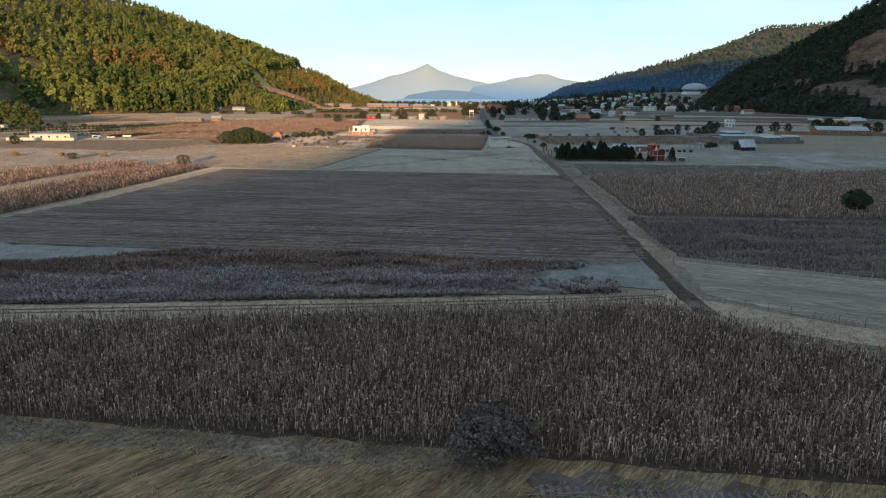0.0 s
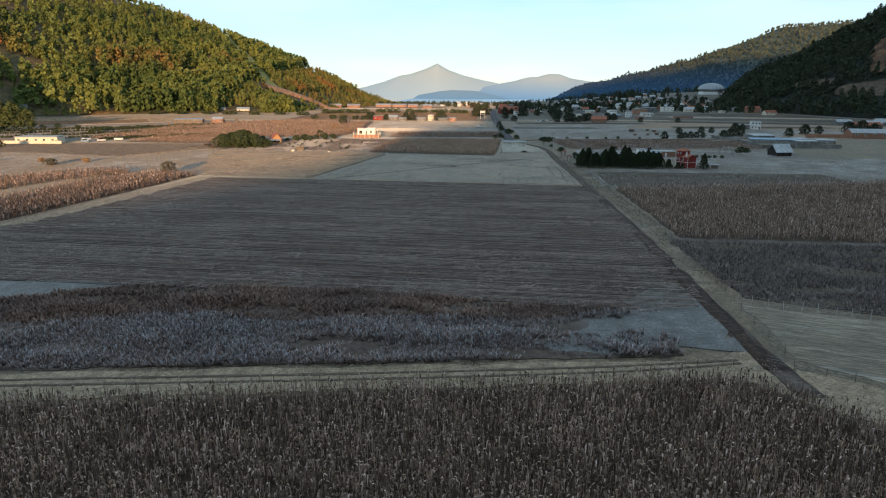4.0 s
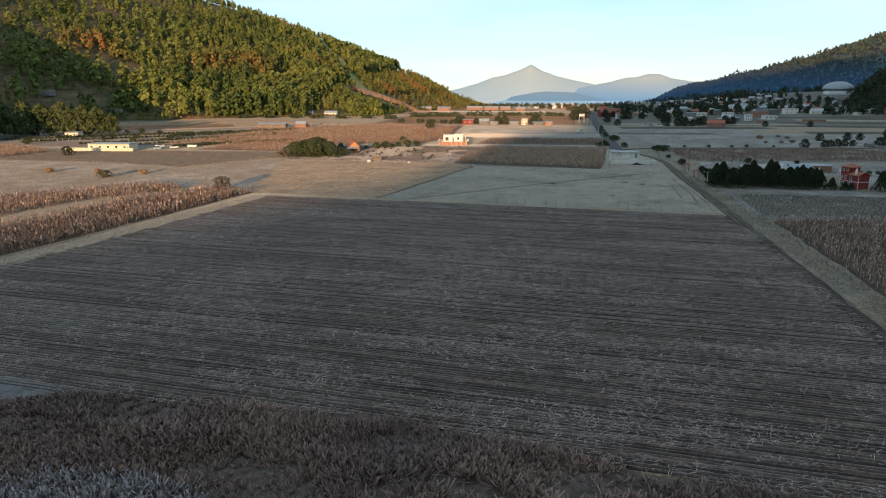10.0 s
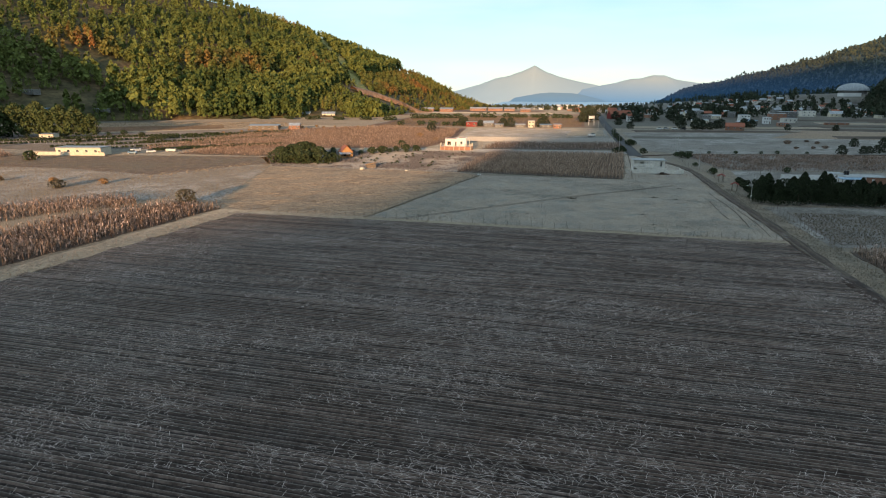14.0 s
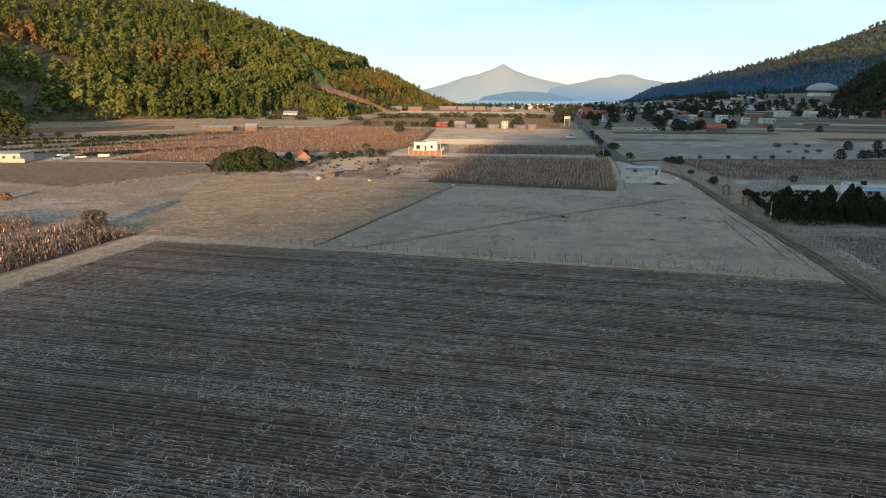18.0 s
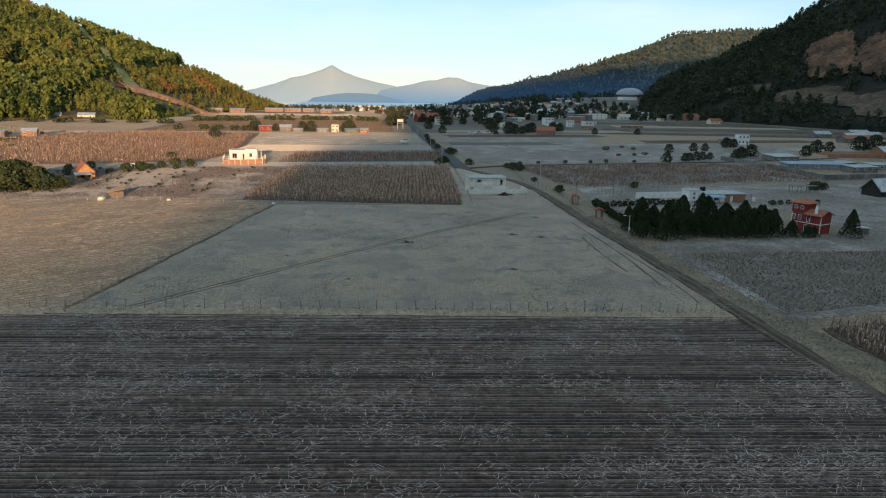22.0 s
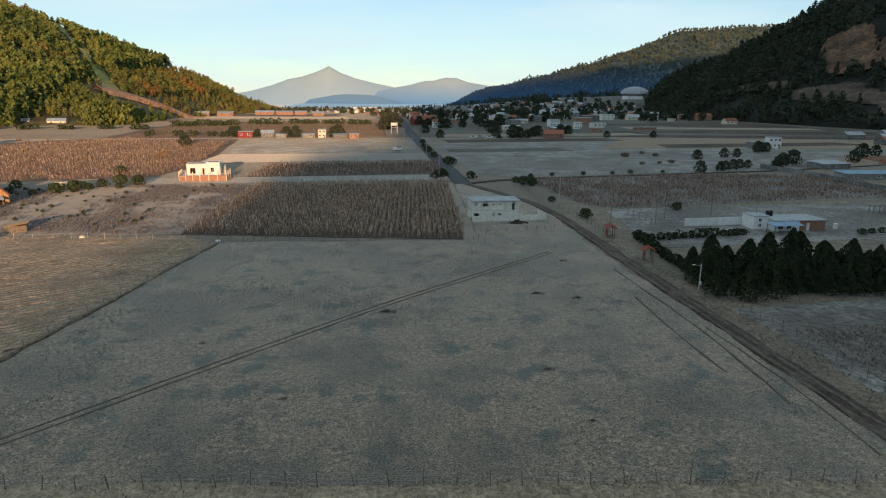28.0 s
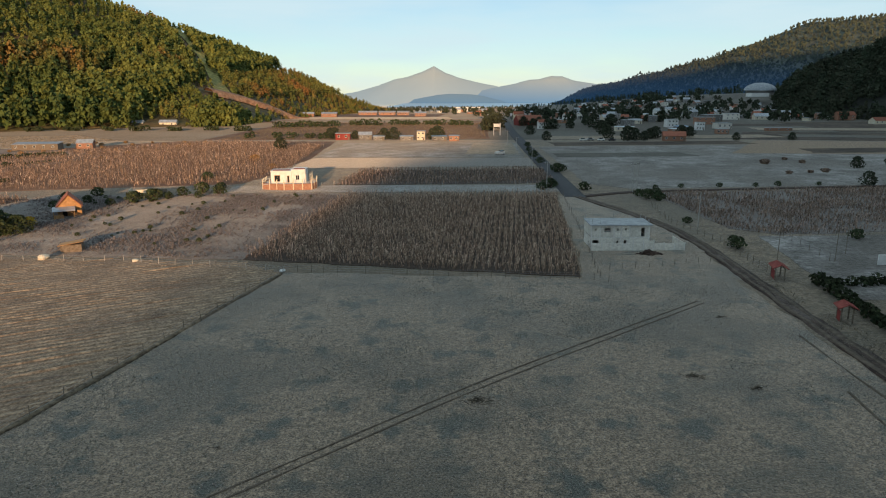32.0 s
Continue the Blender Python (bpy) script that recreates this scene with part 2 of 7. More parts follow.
M = dict(
    meadow=material("frosty_meadow", (0.097, 0.070, 0.044), (0.232, 0.172, 0.111), 0.3, detail=8, sheen=0.22, bump=0.7, bump_scale=3.0, bump_depth=0.2, spots=(0.130, 0.096, 0.065), spot_scale=0.02, grain=0.45, grain_scale=1.6, patches=(0.108, 0.088, 0.060), patch_scale=0.035),
    scrub=material("scrub_soil", (0.050, 0.038, 0.035), (0.138, 0.112, 0.099), 0.35, detail=9, sheen=0.3, bump=1.0, bump_scale=2.0, spots=(0.162, 0.152, 0.143), spot_scale=0.06, spot_range=(0.52, 0.72), grain=0.5, grain_scale=2.0),
    pasture=material("frosted_pasture", (0.118, 0.083, 0.054), (0.325, 0.236, 0.157), 1.6, detail=11, sheen=0.52, bump=0.9, bump_scale=7.0, bump_depth=0.1, spots=(0.066, 0.068, 0.055), spot_scale=0.22, spot_range=(0.52, 0.62), grain=0.7, grain_scale=5.0, patches=(0.105, 0.086, 0.062), patch_scale=0.06),
    mown=material("mown_field", (0.21, 0.14, 0.088), (0.44, 0.31, 0.20), 0.5, detail=8, sheen=0.15, bump=1.0, bump_scale=1.4, bump_depth=0.3, spots=(0.17, 0.115, 0.078), spot_scale=0.1, grain=0.4, grain_scale=3.0),
    soil=material("ploughed_soil", (0.050, 0.032, 0.025), (0.132, 0.094, 0.077), 0.9, detail=8, sheen=0.48, bump=0.7, bump_scale=3.0, spots=(0.118, 0.094, 0.084), spot_scale=0.11, spot_range=(0.5, 0.75), grain=0.3, grain_scale=3.0, island=0.5),
    mown_earth=material("bare_mown_earth", (0.165, 0.112, 0.07), (0.32, 0.228, 0.15), 0.8, sheen=0.1, bump=0.8, bump_scale=2.5, grain=0.4, grain_scale=3.0),
    fallow=material("dark_fallow_land", (0.034, 0.029, 0.022), (0.082, 0.069, 0.052), 0.12, detail=8, sheen=0.1, bump=0.8, bump_scale=1.0, spots=(0.060, 0.046, 0.031), spot_scale=0.012, grain=0.4, grain_scale=0.6, patches=(0.096, 0.091, 0.072), patch_scale=0.008),
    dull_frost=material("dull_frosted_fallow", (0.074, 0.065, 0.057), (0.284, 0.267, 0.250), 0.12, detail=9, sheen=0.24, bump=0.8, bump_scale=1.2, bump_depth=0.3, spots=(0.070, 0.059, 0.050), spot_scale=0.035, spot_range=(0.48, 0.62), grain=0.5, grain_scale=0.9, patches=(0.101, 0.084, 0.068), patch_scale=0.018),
    streaky=material("streaked_dry_grass", (0.105, 0.078, 0.05), (0.25, 0.205, 0.15), 0.5, detail=8, sheen=0.3, bump=0.7, bump_scale=2.0, bump_depth=0.2, spots=(0.26, 0.25, 0.225), spot_scale=0.16, spot_range=(0.52, 0.7), grain=0.45, grain_scale=2.0, stretch=(0.18, 1.4, 1, -0.42), patches=(0.09, 0.066, 0.042), patch_scale=0.06),
    damp=material("damp_frosted_earth", (0.06, 0.06, 0.062), (0.145, 0.145, 0.15), 0.3, detail=8, sheen=0.35, bump=0.8, bump_scale=2.0, grain=0.4, grain_scale=2.5),
    red_fallow=material("reddish_fallow", (0.115, 0.072, 0.051), (0.221, 0.148, 0.107), 0.3, detail=8, sheen=0.06, bump=1.0, bump_scale=1.2, bump_depth=0.4, grain=0.4, grain_scale=2.0, patches=(0.156, 0.123, 0.090), patch_scale=0.04),
    # near-black trough colour: the shade inside the furrows is put into it
    furrow=material("shaded_furrow_earth", (0.013, 0.009, 0.008), (0.049, 0.034, 0.03), 1.5, bump=0.8, bump_scale=4.0),
    # soil darkened to carry the shade between the standing stalks
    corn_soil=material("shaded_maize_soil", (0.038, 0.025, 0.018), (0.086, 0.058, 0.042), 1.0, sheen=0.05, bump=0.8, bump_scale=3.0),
    stubble=material("golden_stubble", (0.085, 0.048, 0.024), (0.30, 0.20, 0.105), 0.5, detail=9, sheen=0.1, bump=0.9, bump_scale=3.0, stretch=(0.22, 1.5, 1, 0.85), spots=(0.215, 0.172, 0.108), spot_scale=0.11, grain=0.45, grain_scale=3.0),
    pale=material("pale_grass", (0.157, 0.112, 0.067), (0.324, 0.246, 0.157), 0.35, detail=8, sheen=0.22, bump=0.7, bump_scale=3.0, bump_depth=0.2, spots=(0.130, 0.101, 0.072), spot_scale=0.09, grain=0.45, grain_scale=2.0, patches=(0.173, 0.125, 0.079), patch_scale=0.03),
    frost=material("frost_ground", (0.10, 0.095, 0.086), (0.25, 0.248, 0.24), 0.25, detail=9, sheen=0.5, bump=1.0, bump_scale=1.2, bump_depth=0.4, spots=(0.10, 0.086, 0.072), spot_scale=0.05, grain=0.45, grain_scale=1.2, patches=(0.115, 0.097, 0.078), patch_scale=0.022),
    weed_soil=material("weedy_soil", (0.049, 0.035, 0.028), (0.119, 0.087, 0.07), 0.9, sheen=0.08, bump=0.9, bump_scale=2.0, spots=(0.162, 0.140, 0.135), spot_scale=0.07),
    track=material("grass_track", (0.178, 0.133, 0.081), (0.346, 0.265, 0.176), 0.6, sheen=0.3, bump=0.5, bump_scale=3.0, grain=0.35, grain_scale=3.0),
    rut=material("rut_earth", (0.085, 0.065, 0.048), (0.155, 0.122, 0.092), 1.2, bump=0.7, bump_scale=4.0),
    road=material("dirt_road", (0.032, 0.020, 0.016), (0.075, 0.050, 0.038), 0.7, detail=8, sheen=0.04, bump=0.8, bump_scale=3.0, spots=(0.130, 0.101, 0.086), spot_scale=0.12, grain=0.4, grain_scale=2.5),
    mud=material("dark_mud", (0.032, 0.020, 0.016), (0.076, 0.048, 0.037), 1.0, bump=0.8, bump_scale=3.0, grain=0.4, grain_scale=2.5),
    asphalt=material("asphalt", (0.045, 0.046, 0.05), (0.075, 0.075, 0.08), 1.5, 0.85, bump=0.2, bump_scale=6.0),
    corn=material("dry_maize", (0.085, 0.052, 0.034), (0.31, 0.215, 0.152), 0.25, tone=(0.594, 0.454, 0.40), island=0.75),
    # paler, warmer copy of the maize: low sunlight is put into its colour
    corn_warm=material("sunlit_dry_maize", (0.150, 0.091, 0.064), (0.360, 0.240, 0.168), 0.25, tone=(0.600, 0.456, 0.348), island=0.7),
    straw=material("straw", (0.454, 0.367, 0.33), (0.810, 0.675, 0.63), 0.5, island=0.45),
    dark_turf=material("dark_meadow_weeds", (0.05, 0.062, 0.048), (0.11, 0.12, 0.095), 0.3, tone=(0.20, 0.22, 0.20), island=0.3),
    lying_grass=material("lying_dry_grass", (0.15, 0.105, 0.055), (0.33, 0.245, 0.14), 0.3, island=0.45),
    turf=material("turf_blades", (0.20, 0.145, 0.095), (0.36, 0.27, 0.19), 0.1, tone=(0.497, 0.434, 0.41), island=0.4),
    weeds=material("frosted_weeds", (0.119, 0.065, 0.043), (0.238, 0.137, 0.095), 0.06, tone=(0.34, 0.335, 0.355), island=0.5),
    scrub_weeds=material("brown_weed_stalks", (0.081, 0.059, 0.053), (0.180, 0.138, 0.121), 0.06, tone=(0.285, 0.266, 0.263), island=0.5),
    tussock=material("dull_tussock_grass", (0.11, 0.088, 0.062), (0.235, 0.19, 0.135), 0.15, tone=(0.30, 0.28, 0.245), island=0.35),
    hill_earth=material("brown_hill_earth", (0.045, 0.033, 0.024), (0.105, 0.077, 0.055), 0.03, bump=0.6, bump_scale=0.4, grain=0.4, grain_scale=0.2),
    road_earth=material("orange_road_earth", (0.24, 0.13, 0.075), (0.38, 0.22, 0.13), 0.05, bump=0.5, bump_scale=0.4, grain=0.3, grain_scale=0.3),
    strip_grass=material("strip_grass", (0.19, 0.175, 0.055), (0.33, 0.29, 0.095), 0.1, bump=0.8, bump_scale=0.4, grain=0.4, grain_scale=0.3),
    pine=material("pine_needles", (0.020, 0.037, 0.017), (0.044, 0.068, 0.027), 0.6, tone=(0.076, 0.082, 0.037), island=0.35),
    # brighter pine copy: sunlight on the tall trees is put into the colour
    field_pine=material("sunlit_pine_needles", (0.038, 0.062, 0.022), (0.078, 0.108, 0.036), 0.6, tone=(0.11, 0.115, 0.045), island=0.3),
    # pine needles at 0.6 strength: shade on the grove is put into the colour
    grove_pine=material("shaded_grove_needles", (0.012, 0.022, 0.010), (0.026, 0.040, 0.016), 0.6, tone=(0.045, 0.048, 0.022), island=0.35),
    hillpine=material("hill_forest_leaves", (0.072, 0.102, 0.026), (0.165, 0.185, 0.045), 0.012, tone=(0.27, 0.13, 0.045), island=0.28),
    # darker copy of the forest leaves: the east hill's shade is in the colour
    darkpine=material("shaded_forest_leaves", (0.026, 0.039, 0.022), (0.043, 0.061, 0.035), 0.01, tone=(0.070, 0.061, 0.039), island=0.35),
    shrub=material("dry_shrub_twigs", (0.065, 0.055, 0.042), (0.13, 0.105, 0.08), 0.8, tone=(0.10, 0.11, 0.06), island=0.4),
    twigs=material("bare_grey_twigs", (0.072, 0.06, 0.052), (0.16, 0.135, 0.118), 0.8, tone=(0.17, 0.135, 0.115), island=0.5),
    hay=material("golden_dry_leaves", (0.22, 0.13, 0.06), (0.38, 0.24, 0.12), 0.6, island=0.4),
    bark=material("bark", (0.07, 0.05, 0.035), (0.14, 0.105, 0.08), 3.0, bump=0.8, bump_scale=6.0),
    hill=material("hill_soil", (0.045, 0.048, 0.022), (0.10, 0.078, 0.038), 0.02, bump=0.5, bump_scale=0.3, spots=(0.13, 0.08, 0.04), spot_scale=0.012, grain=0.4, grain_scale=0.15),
    # undergrowth colour lowered to carry the hill's shade
    hill_r=material("shaded_undergrowth", (0.007, 0.010, 0.007), (0.019, 0.020, 0.013), 0.015, bump=0.5, bump_scale=0.3, spots=(0.038, 0.032, 0.022), spot_scale=0.004, spot_range=(0.6, 0.68), grain=0.4, grain_scale=0.15),
    scar=material("bare_earth_cut", (0.05, 0.03, 0.019), (0.16, 0.09, 0.052), 0.06, bump=0.9, bump_scale=0.25, grain=0.4, grain_scale=0.25),
    red_earth=material("red_earth", (0.165, 0.079, 0.045), (0.247, 0.135, 0.079), 0.03, bump=0.4, bump_scale=0.5),
    concrete=material("concrete_block", (0.62, 0.58, 0.51), (0.82, 0.78, 0.70), 1.5, bump=0.4, bump_scale=6.0, each=0.1),
    concrete_frame=material("concrete_frame", (0.66, 0.63, 0.58), (0.82, 0.79, 0.74), 1.2, bump=0.3, bump_scale=6.0),
    slab=material("concrete_slab", (0.30, 0.32, 0.33), (0.44, 0.46, 0.47), 0.8, bump=0.3, bump_scale=3.0),
    white=material("white_paint", (0.68, 0.67, 0.64), (0.82, 0.81, 0.79), 0.9, 0.7, bump=0.2, bump_scale=4.0),
    cream=material("cream_paint", (0.60, 0.53, 0.40), (0.74, 0.67, 0.53), 0.9, 0.7, bump=0.2, bump_scale=4.0),
    brick=material("brick_wall", (0.26, 0.13, 0.085), (0.40, 0.22, 0.15), 2.0, bump=0.5, bump_scale=8.0, each=0.12),
    red=material("dark_red_paint", (0.20, 0.03, 0.028), (0.29, 0.055, 0.045), 0.8, 0.7, bump=0.2, bump_scale=4.0),
    tile=material("red_roof_tile", (0.25, 0.085, 0.055), (0.37, 0.15, 0.095), 1.5, bump=0.6, bump_scale=7.0, each=0.2),
    gate_tile=material("dark_red_tile", (0.20, 0.04, 0.035), (0.30, 0.075, 0.055), 1.5, bump=0.6, bump_scale=7.0),
    grey_wall=material("grey_render", (0.14, 0.137, 0.13), (0.25, 0.243, 0.233), 0.8, bump=0.3, bump_scale=4.0, each=0.3),
    tin=material("metal_sheet_roof", (0.26, 0.28, 0.30), (0.42, 0.45, 0.48), 0.6, 0.45, bump=0.2, bump_scale=3.0, metal=0.3, each=0.15),
    blue_tin=material("blue_sheet_roof", (0.13, 0.24, 0.36), (0.24, 0.37, 0.48), 0.6, 0.5, bump=0.2, bump_scale=3.0),
    wood=material("weathered_wood", (0.12, 0.095, 0.07), (0.24, 0.20, 0.16), 3.0, bump=0.5, bump_scale=8.0),
    timber=material("honey_timber", (0.36, 0.20, 0.09), (0.52, 0.31, 0.15), 2.0, bump=0.4, bump_scale=8.0),
    black=material("black_plastic", (0.015, 0.015, 0.016), (0.03, 0.03, 0.032), 3.0, 0.5),
    dark_wood=material("dark_stained_wood", (0.025, 0.022, 0.02), (0.05, 0.045, 0.04), 3.0, bump=0.4, bump_scale=8.0),
    steel=material("galvanised_steel", (0.35, 0.36, 0.37), (0.5, 0.51, 0.52), 4.0, 0.5, metal=0.6),
    pole=material("concrete_pole", (0.38, 0.36, 0.33), (0.5, 0.48, 0.45), 3.0, bump=0.3, bump_scale=8.0),
    water=material("lake_water", (0.25, 0.38, 0.5), (0.32, 0.46, 0.58), 0.02, 0.3),
    yellow=material("yellow_leaves", (0.45, 0.30, 0.03), (0.6, 0.42, 0.06), 2.0, island=0.3),
    glass=glass_material(),
)


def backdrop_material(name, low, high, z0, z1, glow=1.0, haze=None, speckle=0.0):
    """Far ridges through kilometres of air: haze painted as colour and a plain glow that pales with height."""
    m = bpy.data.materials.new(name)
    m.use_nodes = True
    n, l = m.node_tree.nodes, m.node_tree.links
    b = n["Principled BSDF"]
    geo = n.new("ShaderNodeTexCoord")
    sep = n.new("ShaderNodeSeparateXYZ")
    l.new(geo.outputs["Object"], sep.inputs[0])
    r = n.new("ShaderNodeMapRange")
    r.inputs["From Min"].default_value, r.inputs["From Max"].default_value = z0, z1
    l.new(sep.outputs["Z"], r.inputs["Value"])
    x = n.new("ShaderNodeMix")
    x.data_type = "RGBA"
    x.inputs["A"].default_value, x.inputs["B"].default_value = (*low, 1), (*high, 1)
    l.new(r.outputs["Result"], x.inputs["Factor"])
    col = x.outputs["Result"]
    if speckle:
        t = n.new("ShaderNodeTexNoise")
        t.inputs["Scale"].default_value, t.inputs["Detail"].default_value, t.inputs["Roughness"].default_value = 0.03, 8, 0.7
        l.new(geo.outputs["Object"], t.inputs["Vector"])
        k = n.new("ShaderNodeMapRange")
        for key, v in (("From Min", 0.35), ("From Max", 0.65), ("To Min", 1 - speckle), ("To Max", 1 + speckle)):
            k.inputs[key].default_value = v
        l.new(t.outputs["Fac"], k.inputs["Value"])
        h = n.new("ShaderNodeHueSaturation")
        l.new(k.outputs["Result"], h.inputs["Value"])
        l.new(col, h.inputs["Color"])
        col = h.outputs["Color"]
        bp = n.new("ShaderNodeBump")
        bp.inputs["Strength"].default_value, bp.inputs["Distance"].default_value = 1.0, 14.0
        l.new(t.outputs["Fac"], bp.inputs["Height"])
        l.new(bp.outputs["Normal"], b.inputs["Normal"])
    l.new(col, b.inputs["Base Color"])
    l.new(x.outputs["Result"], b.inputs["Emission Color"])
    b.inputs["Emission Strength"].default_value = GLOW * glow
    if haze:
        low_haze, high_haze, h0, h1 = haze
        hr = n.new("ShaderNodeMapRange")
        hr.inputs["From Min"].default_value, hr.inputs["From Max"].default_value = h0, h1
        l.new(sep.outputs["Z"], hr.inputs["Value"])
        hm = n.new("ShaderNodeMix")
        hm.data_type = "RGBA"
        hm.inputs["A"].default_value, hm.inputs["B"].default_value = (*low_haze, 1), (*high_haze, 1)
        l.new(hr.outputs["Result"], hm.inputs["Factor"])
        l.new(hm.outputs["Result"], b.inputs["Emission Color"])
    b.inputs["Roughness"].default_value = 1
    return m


# ---- helpers of this scene ----
rng = np.random.default_rng(7)


def ground_z(x, y):
    """The valley floor: level near, falling gently towards the lake, rising under the upper town."""
    x, y = np.asarray(x, float), np.asarray(y, float)
    rise = np.clip((y - 1000) / 450, 0, 1) * np.clip((3200 - y) / 1200, 0, 1)
    return -0.022 * np.maximum(0, y - 900) + 0.085 * np.clip(x - 190, 0, 420) * rise


def mesh_from(name, verts, faces, mat, tone=None, smooth=False):
    me = bpy.data.meshes.new(name)
    verts = np.asarray(verts, np.float32).reshape(-1, 3)
    faces = np.asarray(faces, np.int32)
    k = faces.shape[1]
    me.vertices.add(len(verts))
    me.vertices.foreach_set("co", verts.ravel())
    me.loops.add(faces.size)
    me.loops.foreach_set("vertex_index", faces.ravel())
    me.polygons.add(len(faces))
    me.polygons.foreach_set("loop_start", np.arange(0, faces.size, k, dtype=np.int32))
    me.polygons.foreach_set("loop_total", np.full(len(faces), k, np.int32))
    if smooth:
        me.polygons.foreach_set("use_smooth", np.ones(len(faces), bool))
    if tone is not None:
        at = me.attributes.new("tone", "FLOAT", "POINT")
        at.data.foreach_set("value", np.asarray(tone, np.float32))
    me.materials.append(mat)
    me.update(calc_edges=True)
    return me


def part(name, bm, mat, parent=None, label="", smooth=False):
    """Links a bmesh (or a finished mesh) as one mesh object, under a thing or a part if one is given."""
    if isinstance(bm, bpy.types.Mesh):
        me = bm
    else:
        me = bpy.data.meshes.new(name)
        bm.normal_update()
        bm.to_mesh(me)
        bm.free()
        me.materials.append(mat)
        if smooth:
            me.polygons.foreach_set("use_smooth", np.ones(len(me.polygons), bool))
    ob = new(name, me)
    ob.parent = parent
    if label:
        tagged(ob, label=label)
    return ob


def box(bm, c, s, rz=0.0, bevel=0.0):
    """A box by its centre and size, turned by rz degrees about z, edges eased if asked."""
    m = pose(*c, 0, 0, rz) @ Matrix.Diagonal((*s, 1))
    made = bmesh.ops.create_cube(bm, size=1, matrix=m)
    if bevel:
        edges = list({e for v in made["verts"] for e in v.link_edges})
        bmesh.ops.bevel(bm, geom=edges, offset=bevel, segments=1, affect="EDGES")
    return bm


def bx(c, s, rz=0.0, bevel=0.0):
    return box(bmesh.new(), c, s, rz, bevel)


def tube(bm, a, b, r1, r2=None, sides=7):
    a, b = Vector(a), Vector(b)
    d = b - a
    turn = d.to_track_quat("Z", "Y").to_matrix().to_4x4()
    bmesh.ops.create_cone(bm, cap_ends=True, segments=sides, radius1=r1, radius2=r1 if r2 is None else r2, depth=d.length,
                          matrix=Matrix.Translation((a + b) / 2) @ turn)
    return bm


def thing(name, x, y, z=0.0, rz=0.0, label="", category="", group="", kind=""):
    ob = new(name)
    ob.empty_display_size = 0.3
    ob.matrix_world = pose(x, y, z, 0, 0, rz)
    return tagged(ob, label, category, group, kind)


def outline(poly, step=3.0, wobble=0.5):
    """A field's outline with short, slightly uneven sides."""
    out = []
    for (ax, ay), (bx_, by) in zip(poly, poly[1:] + poly[:1]):
        n = max(1, int(math.hypot(bx_ - ax, by - ay) / step))
        for i in range(n):
            f = i / n
            out.append((ax + (bx_ - ax) * f + (rng.uniform(-wobble, wobble) if i else 0), ay + (by - ay) * f + (rng.uniform(-wobble, wobble) if i else 0)))
    return out


def field(name, poly, mat, level, label, category="field", wobble=0.5, step=3.0):
    """A field: a thin slab of ground, level centimetres above the sheet below."""
    pts = outline(poly, step, wobble)
    bm = bmesh.new()
    top = [bm.verts.new((x, y, float(ground_z(x, y)) + level * 0.02)) for x, y in pts]
    low = [bm.verts.new((x, y, float(ground_z(x, y)) - 0.3)) for x, y in pts]
    bm.faces.new(top)
    for i in range(len(pts)):
        bm.faces.new((low[i], low[(i + 1) % len(pts)], top[(i + 1) % len(pts)], top[i]))
    bmesh.ops.recalc_face_normals(bm, faces=bm.faces)
    bmesh.ops.triangulate(bm, faces=[f for f in bm.faces if len(f.verts) > 4])
    return tagged(part(name, bm, mat), label, category, kind="structure")


def ribbon(name, line, width, mat, level, label, category, wobble=0.25, bow=0.0):
    """A road or rut along a line of points, with uneven edges."""
    line = [Vector(p).to_3d() if len(p) == 3 else Vector((*p, 0)) for p in line]
    pts = []
    for a, b in zip(line, line[1:]):
        n = max(1, int((b - a).length / 3))
        pts += [a.lerp(b, i / n) for i in range(n)]
    pts.append(line[-1])
    sm = [sum((pts[min(max(i + k, 0), len(pts) - 1)] for k in range(-3, 4)), Vector()) / 7 for i in range(len(pts))]
    sm[0], sm[-1] = pts[0], pts[-1]
    v, f = [], []
    for i, p in enumerate(sm):
        d = (sm[min(i + 1, len(sm) - 1)] - sm[max(i - 1, 0)]).normalized()
        side = Vector((d.y, -d.x, 0))
        z = float(ground_z(p.x, p.y)) + level * 0.02
        for k, drop in ((-0.5, -0.25), (-0.48, 0), (0, bow), (0.48, 0), (0.5, -0.25)):
            q = p + side * (k * width + (rng.uniform(-wobble, wobble) if k else 0))
            v.append((q.x, q.y, z + drop))
        if i:
            o = 5 * i
            f += [(o - 5 + k, o - 4 + k, o + 1 + k, o + k) for k in range(4)]
    return tagged(part(name, mesh_from(name, v, f, mat), mat), label, category, kind="structure")


def inside(poly, x, y):
    hit = np.zeros(len(x), bool)
    for (ax, ay), (cx, cy) in zip(poly, poly[1:] + poly[:1]):
        cross = (ay > y) != (cy > y)
        hit ^= cross & (x < (cx - ax) * (y - ay) / (cy - ay + 1e-12) + ax)
    return hit


def scatter(poly, row, gap, jitter=0.12, turn=0.0):
    """Places in rows over a polygon: row metres between rows, gap along them."""
    p = np.array(poly)
    c, r = p.mean(0), np.ptp(p, axis=0).max() * 0.8
    gx, gy = np.meshgrid(np.arange(-r, r, row), np.arange(-r, r, gap))
    gx, gy = gx.ravel(), gy.ravel()
    gx, gy = gx + rng.normal(0, jitter, gx.size), gy + rng.uniform(-gap, gap, gx.size) * 0.5
    cs, sn = math.cos(turn), math.sin(turn)
    x, y = c[0] + cs * gx - sn * gy, c[1] + sn * gx + cs * gy
    keep = inside(poly, x, y)
    return x[keep], y[keep]


